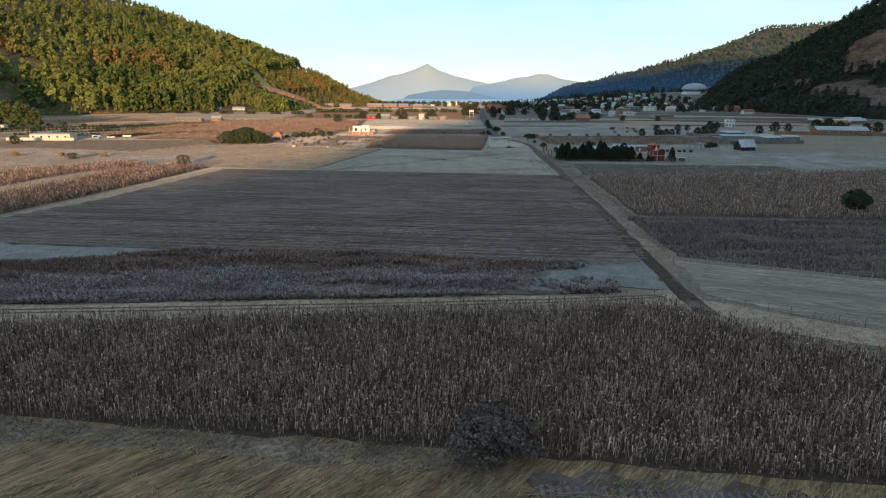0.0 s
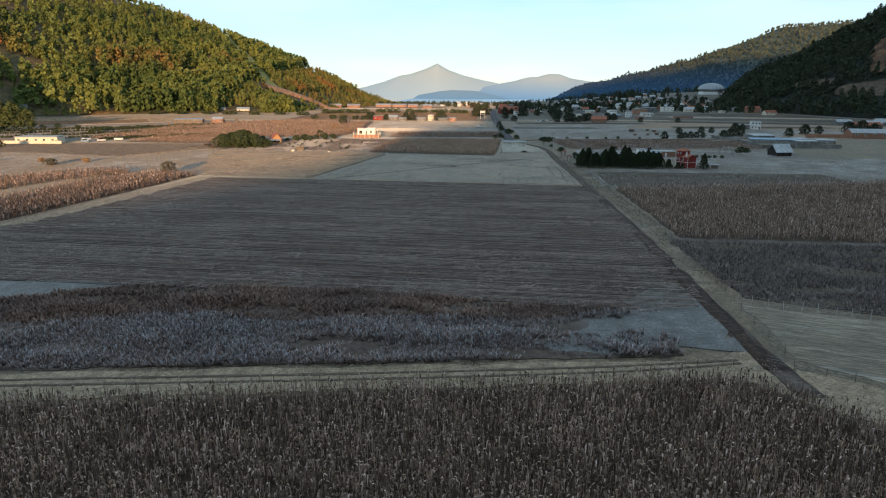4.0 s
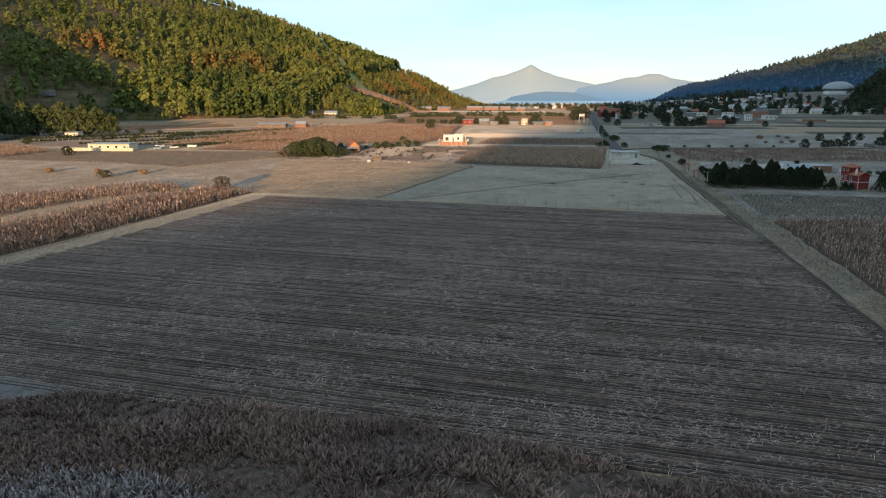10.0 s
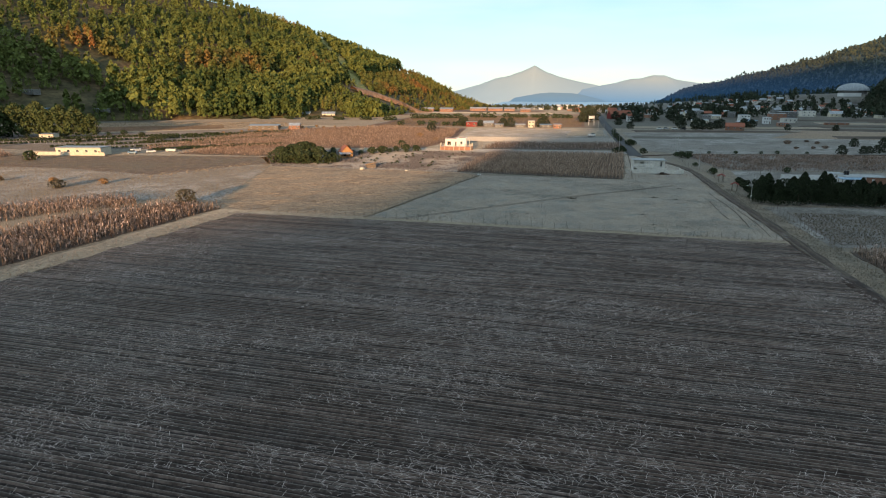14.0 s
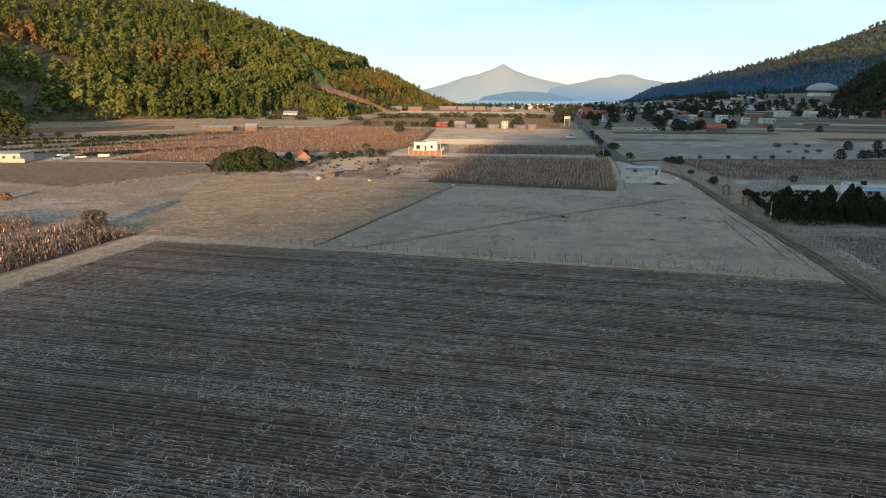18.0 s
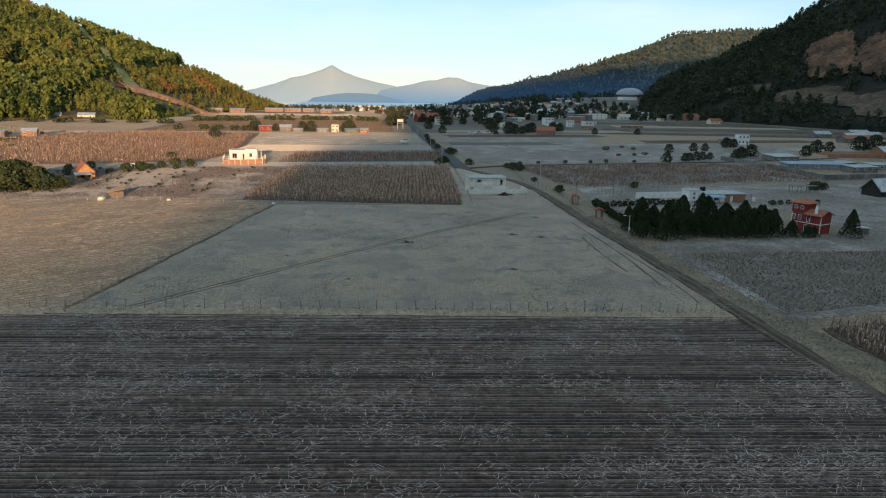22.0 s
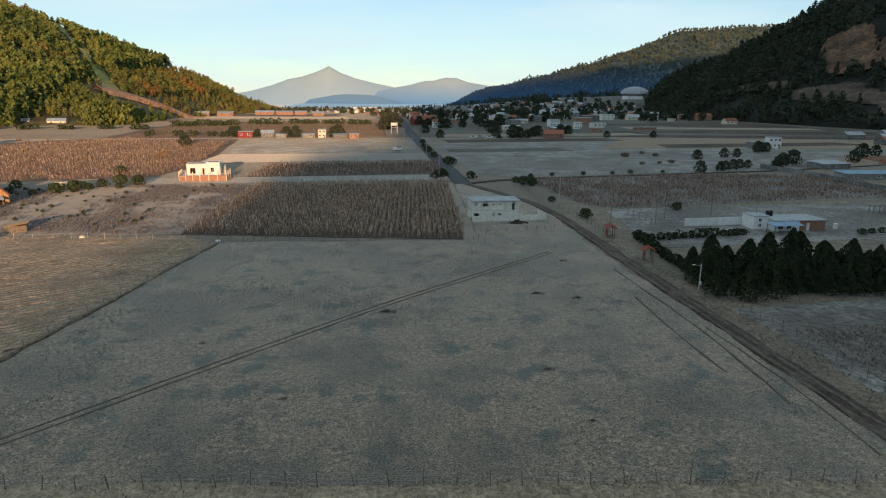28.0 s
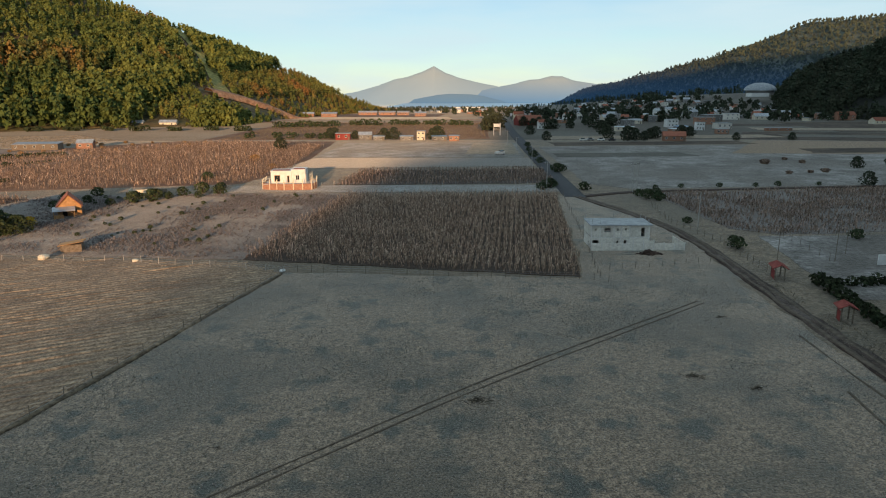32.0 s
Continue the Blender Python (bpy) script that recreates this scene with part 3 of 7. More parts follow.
def maize(name, poly, row, gap, height, leaves, mat, label, turn=0.0, thin=0.0, frost=0.35, jitter=0.2):
    """A standing crop of dry maize: a stem and drooping leaves for every plant."""
    x, y = scatter(poly, row, gap, jitter, turn)
    if thin:
        clump = np.array([noise.noise((a * 0.09, b * 0.09, 3.1)) for a, b in zip(x, y)])
        keep = rng.random(len(x)) > thin * (0.6 + 1.6 * np.clip(clump, -0.4, 0.6))
        x, y = x[keep], y[keep]
    n = len(x)
    h = height * rng.normal(1, 0.2, n).clip(0.45, 1.4)
    h *= np.array([1 + 0.14 * noise.noise((a * 0.05, b * 0.05, 9.0)) for a, b in zip(x, y)])
    z = ground_z(x, y)
    lean = rng.normal(0, 0.09, (n, 2)) * h[:, None]
    quads, tones = [], []
    a = rng.uniform(0, np.pi, n)
    side = np.stack([np.cos(a), np.sin(a), 0 * a], -1) * 0.03
    base = np.stack([x, y, z], -1)
    tip = base + np.stack([lean[:, 0], lean[:, 1], h], -1)
    # tone pales each stem from foot to tip
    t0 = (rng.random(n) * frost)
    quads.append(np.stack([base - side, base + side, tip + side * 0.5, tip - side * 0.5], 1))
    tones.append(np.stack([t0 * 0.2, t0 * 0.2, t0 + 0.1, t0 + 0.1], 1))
    for k in range(leaves):
        f = (k + 0.9 + rng.uniform(-0.3, 0.3, n)) / (leaves + 0.4)
        at = base + (tip - base) * f[:, None]
        a = rng.uniform(0, 2 * np.pi, n)
        out = np.stack([np.cos(a), np.sin(a), 0 * a], -1)
        across = np.stack([-np.sin(a), np.cos(a), 0 * a], -1) * (0.072 if leaves > 3 else 0.1)
        size = rng.uniform(0.3, 0.72, n)[:, None]
        mid = at + out * size * 0.38 + np.array([0, 0, 0.16]) * rng.uniform(0.2, 1.4, n)[:, None]
        end = mid + out * size * 0.22 - np.array([0, 0, 1.0]) * size * rng.uniform(0.5, 1.7, n)[:, None]
        # tone grows with height, so upper leaves come out paler
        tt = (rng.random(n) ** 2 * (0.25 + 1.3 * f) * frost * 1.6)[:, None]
        if leaves > 3:
            quads.append(np.stack([at - across * 0.6, at + across * 0.6, mid + across, mid - across], 1))
            tones.append(np.repeat(tt, 4, 1))
            quads.append(np.stack([mid - across, mid + across, end + across * 0.3, end - across * 0.3], 1))
        else:
            quads.append(np.stack([at - across, at + across, end + across * 0.8, end - across * 0.8], 1))
        tones.append(np.repeat(tt, 4, 1))
    q = np.concatenate(quads)
    t = np.concatenate(tones).ravel().clip(0, 1)
    me = mesh_from(name, q.reshape(-1, 3), np.arange(len(q) * 4).reshape(-1, 4), mat, t)
    return tagged(part(name, me, mat), label, "maize crop", kind="stuff")


def tufts(name, x, y, size, blades, mat, label, category, spread=0.5, frost=0.6, kind="stuff", z=None, flat=0.0):
    """Tufts of stiff blades or twigs that fan out from the ground."""
    n = len(x)
    size = np.broadcast_to(np.asarray(size, float), (n,))
    z = ground_z(x, y) if z is None else z
    quads, tones = [], []
    for k in range(blades):
        a, s = rng.uniform(0, 2 * np.pi, n), size * rng.uniform(0.6, 1.2, n)
        r = rng.uniform(0, spread, n) * size
        foot = np.stack([x + np.cos(a) * r * 0.5, y + np.sin(a) * r * 0.5, z], -1)
        top = foot + np.stack([np.cos(a) * r, np.sin(a) * r, s * (1 - flat * rng.random(n))], -1)
        w = np.stack([-np.sin(a), np.cos(a), 0 * a], -1) * (size * 0.075 + 0.018)[:, None]
        quads.append(np.stack([foot - w, foot + w, top + w * 0.7, top - w * 0.7], 1))
        t = rng.random(n) * frost
        tones.append(np.stack([t * 0.3, t * 0.3, t + 0.15, t + 0.15], 1))
    q = np.concatenate(quads)
    me = mesh_from(name, q.reshape(-1, 3), np.arange(len(q) * 4).reshape(-1, 4), mat, np.concatenate(tones).ravel().clip(0, 1))
    return tagged(part(name, me, mat), label, category, kind=kind)


def crown_quads(n, shape, height, width, leaf, seed, low=0.15, turn=1.1):
    """Clumps of needles or leaves over an uneven crown: (n, 4, 3). shape: cone, round or spread."""
    r = np.random.default_rng(seed)
    f = r.random(n) ** 0.8
    a = r.uniform(0, 2 * np.pi, n)
    if shape == "cone":
        rad = (1 - f) ** 0.75 + 0.06
    elif shape == "round":
        rad = np.sqrt(np.clip(1 - (2 * f - 1) ** 2, 0.05, 1))
    else:
        rad = np.sqrt(np.clip(1 - (1.5 * f - 0.5) ** 2, 0.05, 1))
    lobes = 1 + 0.28 * np.sin(3 * a + seed) + 0.24 * np.sin(5 * a + 7 * f + seed * 2) + 0.15 * np.sin(11 * f + seed)
    d = rad * lobes * width / 2 * r.uniform(0.55, 1.0, n) ** 0.5
    c = np.stack([np.cos(a) * d, np.sin(a) * d, height * (low + (1 - low) * f)], -1)
    face = np.stack([np.cos(a), np.sin(a), 0.35 + 0.5 * f], -1) + r.normal(0, turn, (n, 3))
    u = np.cross(face, r.normal(0, 1, (n, 3)))
    u /= np.linalg.norm(u, axis=1)[:, None]
    v = np.cross(face, u)
    v /= np.linalg.norm(v, axis=1)[:, None]
    s = leaf * r.uniform(0.6, 1.3, (n, 1))
    return np.stack([c - u * s - v * s * 0.7, c + u * s * 0.6 - v * s, c + u * s + v * s * 0.7, c - u * s * 0.8 + v * s], 1)


def forest(name, places, scales, kinds, templates, mat, label, tone):
    """Many trees joined: each a copy of a template crown with a short trunk, turned and scaled."""
    out, tn = [], []
    turn = rng.uniform(0, 2 * np.pi, len(places))
    for i, (p, s, k) in enumerate(zip(places, scales, kinds)):
        c, sn = math.cos(turn[i]), math.sin(turn[i])
        q = templates[k] @ np.array([[c, sn, 0], [-sn, c, 0], [0, 0, 1]]) * np.array([s, s, s * 1.12]) + p
        out.append(q)
        tn.append(np.full(q.shape[0] * 4, tone[i]))
    q = np.concatenate(out)
    me = mesh_from(name, q.reshape(-1, 3), np.arange(len(q) * 4).reshape(-1, 4), mat, np.concatenate(tn))
    return tagged(part(name, me, mat), label, "forest", kind="stuff")


def tree(name, x, y, height, width, shape, mat, label, leaf=0.35, n=700, seed=1, low=0.15, z=None, trunk=0.18, group=""):
    """One tree: a tapered trunk with limbs, and a crown of many small clumps."""
    t = thing(name, x, y, float(ground_z(x, y)) if z is None else z, rng.uniform(0, 360), label, "tree", group)
    bm = bmesh.new()
    r = np.random.default_rng(seed)
    top = height * (0.9 if shape == "cone" else 0.6)
    tube(bm, (0, 0, -0.2), (0, 0, top), trunk, trunk * 0.25)
    for k in range(7):
        a, f = r.uniform(0, 6.3), r.uniform(0.25, 0.85)
        reach = width * 0.36 * (1 - f * 0.6)
        tube(bm, (0, 0, top * f), (math.cos(a) * reach, math.sin(a) * reach, top * f + reach * 0.5), trunk * 0.35, 0.02, 5)
    part("trunk", bm, M["bark"], t)
    q = crown_quads(n, shape, height, width, leaf, seed, low)
    part("crown", mesh_from("crown", q.reshape(-1, 3), np.arange(n * 4).reshape(-1, 4), mat, np.repeat(r.random(n) * 0.5, 4)), mat, t)
    return t


def hill(name, foot, crest, mat, label, rows=26, cols=60, power=1.15, rough=6.0, back=0.7, category="hill", lift=0.0):
    """A hill side between a foot line and a crest line, with its far side falling away. Returns the object and its surface function."""
    foot, crest = np.array(foot, float), np.array(crest, float)
    def along(line, u):
        s = np.linspace(0, 1, len(line))
        return np.stack([np.interp(u, s, line[:, k]) for k in range(3)], -1)
    def surface(u, v):
        a, b = along(foot, u), along(crest, u)
        p = a + (b - a) * v[:, None]
        rise = np.where(v <= 1, np.abs(np.clip(v, 0, 1)) ** power, 1 - (v - 1) ** 2 * 1.1)
        p[:, 2] = a[:, 2] + (b[:, 2] - a[:, 2]) * rise
        wav = np.array([noise.noise((q[0] / 90, q[1] / 90, 1.7)) + 0.5 * noise.noise((q[0] / 35, q[1] / 35, 4.2)) for q in p])
        p[:, 2] += wav * rough * np.clip(v, 0, 1) * np.clip(1.6 - v, 0.25, 1) ** 1.0 * np.minimum(1, np.abs(b[:, 2] - a[:, 2]) / 60)
        return p
    us, vs = np.linspace(0, 1, cols), np.concatenate([[-0.12], np.linspace(0, 1 + back, rows)])
    g = np.array([surface(us, np.full(cols, max(v, 0))) - np.array([0, 0, 6.0 if v < 0 else 0.0]) for v in vs])
    idx = np.arange(len(vs) * cols).reshape(len(vs), cols)
    f = np.stack([idx[:-1, :-1], idx[:-1, 1:], idx[1:, 1:], idx[1:, :-1]], -1).reshape(-1, 4)
    ob = part(name, mesh_from(name, g.reshape(-1, 3), f, mat, smooth=True), mat)
    return tagged(ob, label, category, kind="structure"), surface

# ---- ground, hills and distance ----
gx = np.concatenate([[-4500, -3000, -2000, -1400, -1000, -700, -450, -250, -120], np.arange(0, 860, 45), [1000, 1400, 2000, 3000, 4500]]).astype(float)
gy = np.concatenate([[-3500, -2200, -1400, -800, -400, -200, 0, 120, 260, 400, 520, 650, 800], np.arange(900, 2001, 50), [2200, 2500, 2800, 3200, 3600, 4100, 4900]]).astype(float)
GX, GY = np.meshgrid(gx, gy)
gv = np.stack([GX, GY, ground_z(GX, GY) - 0.02], -1)
gi = np.arange(GX.size).reshape(GX.shape)
gf = np.stack([gi[:-1, :-1], gi[:-1, 1:], gi[1:, 1:], gi[1:, :-1]], -1).reshape(-1, 4)
ground_mesh = mesh_from("ground", gv, gf, M["meadow"])
ground_mesh.materials.append(M["fallow"])
gm = gv.reshape(-1, 3)[gf].mean(1)
ground_mesh.polygons.foreach_set("material_index", ((gm[:, 1] > 640) & (gm[:, 1] < 2600)).astype(np.int32))
tagged(part("ground", ground_mesh, M["meadow"]), "frosty winter meadow of the valley floor", "ground", kind="structure")

hill_west, west = hill(
    "hill_west",
    [(-760, 470, 2), (-560, 570, 2), (-400, 680, 1), (-300, 755, 0), (-220, 790, -2), (-165, 800, -3), (-150, 930, -5), (-150, 1150, -10), (-120, 1400, -15), (-60, 1650, -20)],
    [(-1250, 620, 330), (-980, 850, 290), (-760, 1020, 232), (-620, 1160, 192), (-520, 1240, 165), (-432, 1315, 135), (-345, 1350, 101), (-258, 1375, 65), (-190, 1440, 30), (-110, 1640, -14)],
    M["hill"], "sunlit hill covered with pine and oak forest", rows=34, cols=90, rough=9)
hill_east, east = hill(
    "hill_east",
    [(640, 1480, -16), (540, 1300, 5), (470, 1150, 0), (430, 1040, -4), (430, 900, -2), (470, 740, 2), (540, 520, 4), (640, 250, 4), (760, 0, 4)],
    [(740, 1560, 0), (620, 1400, 38), (610, 1290, 62), (625, 1210, 80), (650, 1120, 114), (690, 1050, 157), (800, 930, 235), (930, 700, 300), (1050, 350, 320)],
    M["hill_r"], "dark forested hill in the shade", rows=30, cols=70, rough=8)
# dark blue foot and olive top: haze, shade and sun put into the colour
mount_east, ridge_east = hill(
    "backdrop_mountain",
    [(420, 2560, -42), (520, 2380, -38), (640, 2200, -34), (780, 2000, -28), (930, 1800, -22), (1090, 1620, -14), (1300, 1450, -8), (1600, 1300, 0)],
    [(470, 2800, -32), (560, 2750, 14), (639, 2734, 41), (882, 2659, 105), (1069, 2581, 166), (1254, 2483, 242), (1442, 2369, 245), (1900, 2100, 300)],
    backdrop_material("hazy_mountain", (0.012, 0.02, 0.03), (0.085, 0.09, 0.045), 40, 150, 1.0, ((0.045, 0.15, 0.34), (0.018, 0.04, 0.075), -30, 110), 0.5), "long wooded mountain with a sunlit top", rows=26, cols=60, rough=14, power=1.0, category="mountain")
# haze is put into the colour and glow of peak, ridge and knoll
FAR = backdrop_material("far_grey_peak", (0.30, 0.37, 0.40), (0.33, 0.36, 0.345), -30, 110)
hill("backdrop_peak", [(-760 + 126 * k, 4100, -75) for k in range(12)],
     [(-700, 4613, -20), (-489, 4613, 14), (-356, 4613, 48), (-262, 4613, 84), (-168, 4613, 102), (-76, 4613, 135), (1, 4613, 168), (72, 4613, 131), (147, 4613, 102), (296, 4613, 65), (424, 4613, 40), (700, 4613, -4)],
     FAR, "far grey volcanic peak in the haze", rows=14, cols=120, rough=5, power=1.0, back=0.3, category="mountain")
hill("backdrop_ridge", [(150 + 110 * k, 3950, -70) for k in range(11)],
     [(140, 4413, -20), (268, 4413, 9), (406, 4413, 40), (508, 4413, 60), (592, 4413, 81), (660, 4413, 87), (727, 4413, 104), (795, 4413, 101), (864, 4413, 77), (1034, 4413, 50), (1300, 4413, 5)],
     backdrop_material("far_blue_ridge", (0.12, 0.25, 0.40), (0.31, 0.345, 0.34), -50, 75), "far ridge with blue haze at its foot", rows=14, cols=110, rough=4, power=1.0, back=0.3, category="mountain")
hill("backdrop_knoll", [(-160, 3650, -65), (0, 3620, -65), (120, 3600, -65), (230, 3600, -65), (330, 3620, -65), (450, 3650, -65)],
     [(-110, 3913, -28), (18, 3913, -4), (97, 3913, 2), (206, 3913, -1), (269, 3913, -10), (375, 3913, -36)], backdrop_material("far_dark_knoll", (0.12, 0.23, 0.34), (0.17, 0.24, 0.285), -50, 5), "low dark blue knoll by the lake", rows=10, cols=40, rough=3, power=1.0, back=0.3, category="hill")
bm = bmesh.new()
bm.faces.new([bm.verts.new((x, y, -44.5)) for x, y in outline([(-200, 2960), (420, 2930), (1000, 2960), (1050, 3700), (-150, 3720)], 60, 8)])
tagged(part("lake", bm, M["water"]), "pale blue lake at the end of the valley", "lake", kind="structure")
# the mountains that stand behind the flight and keep the low sun from the near fields
hill("mountain_south", [(-1500, -900, 0), (-420, -900, 0), (-210, -900, 0), (-140, -900, 0), (-110, -900, 0), (-75, -900, 0), (-60, -900, 0), (-45, -900, 0), (0, -900, 0), (35, -900, 0), (90, -900, 0), (260, -900, 0), (900, -900, 0), (2000, -900, 0), (3700, -900, 0)],
     [(-1500, -1300, 0), (-420, -1300, 80), (-210, -1300, 156), (-140, -1300, 182), (-110, -1300, 184), (-75, -1300, 191.5), (-60, -1300, 203), (-45, -1300, 219), (0, -1300, 229), (35, -1300, 272), (90, -1300, 316), (260, -1300, 457), (900, -1300, 545), (2000, -1300, 590), (3700, -1300, 600)],
     M["hill_r"], "tall mountain ridge behind the fields", rows=10, cols=140, rough=3, power=1.0, category="mountain")
hill("hill_southwest", [(-300, 230, 0), (-330, 230, 0), (-390, 230, 0), (-450, 230, 0), (-570, 230, 0), (-760, 230, 0)], [(-304, 300, 1), (-332, 300, 34), (-390, 300, 62), (-450, 300, 100), (-570, 300, 150), (-760, 300, 205)],
     M["hill"], "wooded spur beside the valley", rows=10, cols=40, rough=3, power=1.0)

# ---- fields and roads ----
field("stubble_field", [(-140, -30), (140, -60), (140, 44), (42, 60), (3, 66), (-41, 72), (-140, 88)], M["stubble"], 1, "golden brown harvested stubble field")
field("bean_plot", [(9, 40), (24, 37.5), (40, 36), (38, 48), (36.5, 57), (24, 59.5), (12, 61), (9.5, 52)], M["weed_soil"], 2, "dark dug plot beside the stubble", wobble=1.1, step=1.5)
field("maize_edge", [(-100, 75), (-41, 67.5), (3, 61.2), (9, 60.8), (9.5, 63.2), (3, 64.9), (-41, 71.4), (-100, 79.8)], M["meadow"], 2, "pale grass strip along the maize", wobble=0.9, step=2)
NEAR_MAIZE = [(-100, 80), (-41, 71.5), (3, 65), (42, 58.5), (110, 49), (120, 58), (66, 80), (55, 86), (45, 95), (38, 103.5), (35, 104), (17.7, 102.6), (-1.7, 101.2), (-15, 100), (-29, 98.6), (-51, 97), (-100, 94)]
field("maize_ground_near", NEAR_MAIZE, M["corn_soil"], 3, "soil under the maize, shade painted into its colour")
field("track_verge", [(-120, 95), (-58, 98), (-10, 101.5), (38, 104.5), (45, 96), (66, 86), (120, 62), (122, 69), (66, 93), (46, 107), (44, 116), (38, 110), (-2, 108), (-60, 105), (-120, 102)], M["track"], 4, "pale grass verge of the farm track")
for off, name in ((-0.75, "wheel_rut"), (0.75, "wheel_rut")):
    ribbon(name, [(-120, 99.5 + off), (-60, 102.4 + off), (-2, 105.2 + off), (30, 107.6 + off), (40, 109.5 + off * 0.6)], 0.55, M["rut"], 6, "worn brown wheel rut of the farm track", "track", 0.1)
WEEDS = [(-120, 104), (-60, 106), (-2, 109), (34, 111.5), (36, 122), (30, 129), (10, 132), (-12, 138.5), (-47, 139), (-70, 130), (-120, 128)]
field("weed_strip", WEEDS, M["weed_soil"], 5, "frosted weedy strip between track and ploughland")
field("frost_corner", [(17, 114), (27, 112), (41, 112.5), (44.5, 122), (46, 136), (41, 141), (35, 135), (30, 128), (25, 124), (21, 117)], M["damp"], 6, "bare frosted corner of the field", wobble=2.2, step=2.0)
field("frost_patch", [(-120, 127), (-75, 128), (-58, 131), (-47, 139), (-62, 142), (-120, 148)], M["damp"], 6, "bluish frosted bare patch", wobble=1.6)
PLOUGH = [(-112, 147), (-62, 141), (-47, 138.5), (-12, 138), (12, 132), (35, 127), (45, 131), (48, 158), (50.5, 205), (52, 251), (-43, 264), (-76, 267.5), (-90, 200)]
# dark base shows between the ridges as painted furrow shade
field("ploughed_field", PLOUGH, M["furrow"], 3, "dark ploughed field with straw left in the furrows")
field("grass_strip", [(-102, 148), (-90, 200), (-76, 266.5), (-43, 263.5), (52, 250.5), (52.5, 253.5), (-43, 267.5), (-78, 273), (-83, 272), (-96, 202), (-108, 150)], M["track"], 5, "pale grass strip along the ploughland")
LEFT_MAIZE = [(-98, 205), (-84, 274), (-101, 275), (-107, 262), (-115, 251), (-117, 232), (-124, 200), (-128, 160), (-112, 150)]
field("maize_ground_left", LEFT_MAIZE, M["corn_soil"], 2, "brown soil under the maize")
LEFT_MAIZE_B = [(-131, 236), (-125, 256), (-112, 269), (-108, 273), (-113, 281), (-124, 284), (-138, 268), (-150, 258), (-180, 232), (-172, 200), (-140, 180)]
field("orange_field", [(-43, 267), (-78, 272), (-86, 280), (-108, 366), (-30, 358), (-21.5, 351)], M["mown_earth"], 2, "mown golden field in the low sun")
field("pasture", [(52, 253), (-43, 267), (-21, 351), (30, 346.5), (33, 362), (57, 366), (57, 330), (55.5, 300), (53, 270)], M["pasture"], 2, "frosted short-grass pasture")
field("west_field", [(-90, 284), (-104, 288), (-180, 246), (-260, 300), (-260, 360), (-190, 365), (-141, 340), (-118, 376), (-108, 366)], M["dull_frost"], 1, "pale frosted fallow field")
field("reddish_field", [(-245, 350), (-186, 348), (-141, 334), (-116, 372), (-102, 380), (-118, 402), (-187, 398), (-245, 390)], M["red_fallow"], 2, "orange mown field with small heaps along it")
field("scrub_field", [(-108, 368), (-30, 360), (-20, 434), (-26, 440), (-110, 438), (-132, 410)], M["scrub"], 2, "frosted scrubby garden field")
MID_MAIZE = [(-30.5, 360), (30, 347.5), (41.5, 434), (-21, 432.5)]
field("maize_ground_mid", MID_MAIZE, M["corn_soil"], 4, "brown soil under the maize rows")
field("house_yard", [(33, 362), (42, 434), (47, 430), (56, 402), (58, 385), (58, 364)], M["pasture"], 3, "grassy frosted building plot")
field("pale_strip", [(-60, 441), (44, 441), (46, 456), (-60, 456)], M["frost"], 3, "pale frosted strip of grass")
STRIP_MAIZE = [(-28, 456), (46, 460), (47, 500), (-22, 496)]
field("maize_ground_strip", STRIP_MAIZE, M["corn_soil"], 2, "brown soil with rows of maize stubble")
field("grey_field", [(-50, 545), (47, 545), (53, 628), (-46, 630)], M["dull_frost"], 2, "grey frosted field")
field("dark_strip", [(-55, 503), (47, 509), (48, 543), (-50, 543)], M["soil"], 2, "dark ploughed strip")
field("pale_plot", [(20, 560), (46, 558), (50, 625), (28, 627)], M["pale"], 4, "pale sandy plot by the road")
ORANGE_MAIZE = [(-205, 430), (-60, 462), (-52, 500), (-56, 610), (-120, 640), (-190, 560)]
field("maize_ground_orange", [(-205, 430), (-60, 460), (-50, 500), (-54, 640), (-150, 645), (-230, 560)], M["red_earth"], 1, "orange maize field in the low sun")
field("far_brown_field", [(-140, 652), (40, 660), (52, 860), (-130, 860)], M["red_earth"], 1, "wide brown field beyond the sheds", step=12)
field("northwest_field", [(-470, 560), (-330, 520), (-215, 610), (-190, 652), (-240, 700), (-380, 660)], M["mown"], 1, "long golden field below the hill", step=12)
field("northwest_field", [(-420, 560), (-330, 530), (-240, 600), (-260, 640)], M["red_earth"], 2, "reddish ploughed strip below the hill", step=12)
# plots laid in dark soil that also stands in for the long shadows
field("garden_plots", [(-430, 500), (-330, 432), (-238, 412), (-165, 468), (-150, 556), (-212, 604), (-325, 512), (-400, 545)], M["weed_soil"], 3, "garden plots of the western farm, darkened for long shadows", step=8)
WEST_MAIZE = [(-345, 392), (-246, 356), (-241, 388), (-262, 402), (-330, 428)]
field("maize_ground_west", WEST_MAIZE, M["corn_soil"], 4, "brown soil under the western maize")
HUT_MAIZE = [(-172, 408), (-119, 404), (-112, 430), (-166, 442)]
field("maize_ground_hut", HUT_MAIZE, M["corn_soil"], 4, "brown soil under the maize beside the hut")
# east of the road
field("pale_field_east", [(47.5, 110), (50, 131), (82, 117), (150, 88), (150, 52), (66, 91)], M["streaky"], 2, "pale dry grass field with tyre marks")
field("weed_field_east", [(52, 134), (82, 119.5), (160, 86), (240, 120), (240, 166), (118, 171), (53, 177)], M["weed_soil"], 2, "dull weedy field behind a fence")
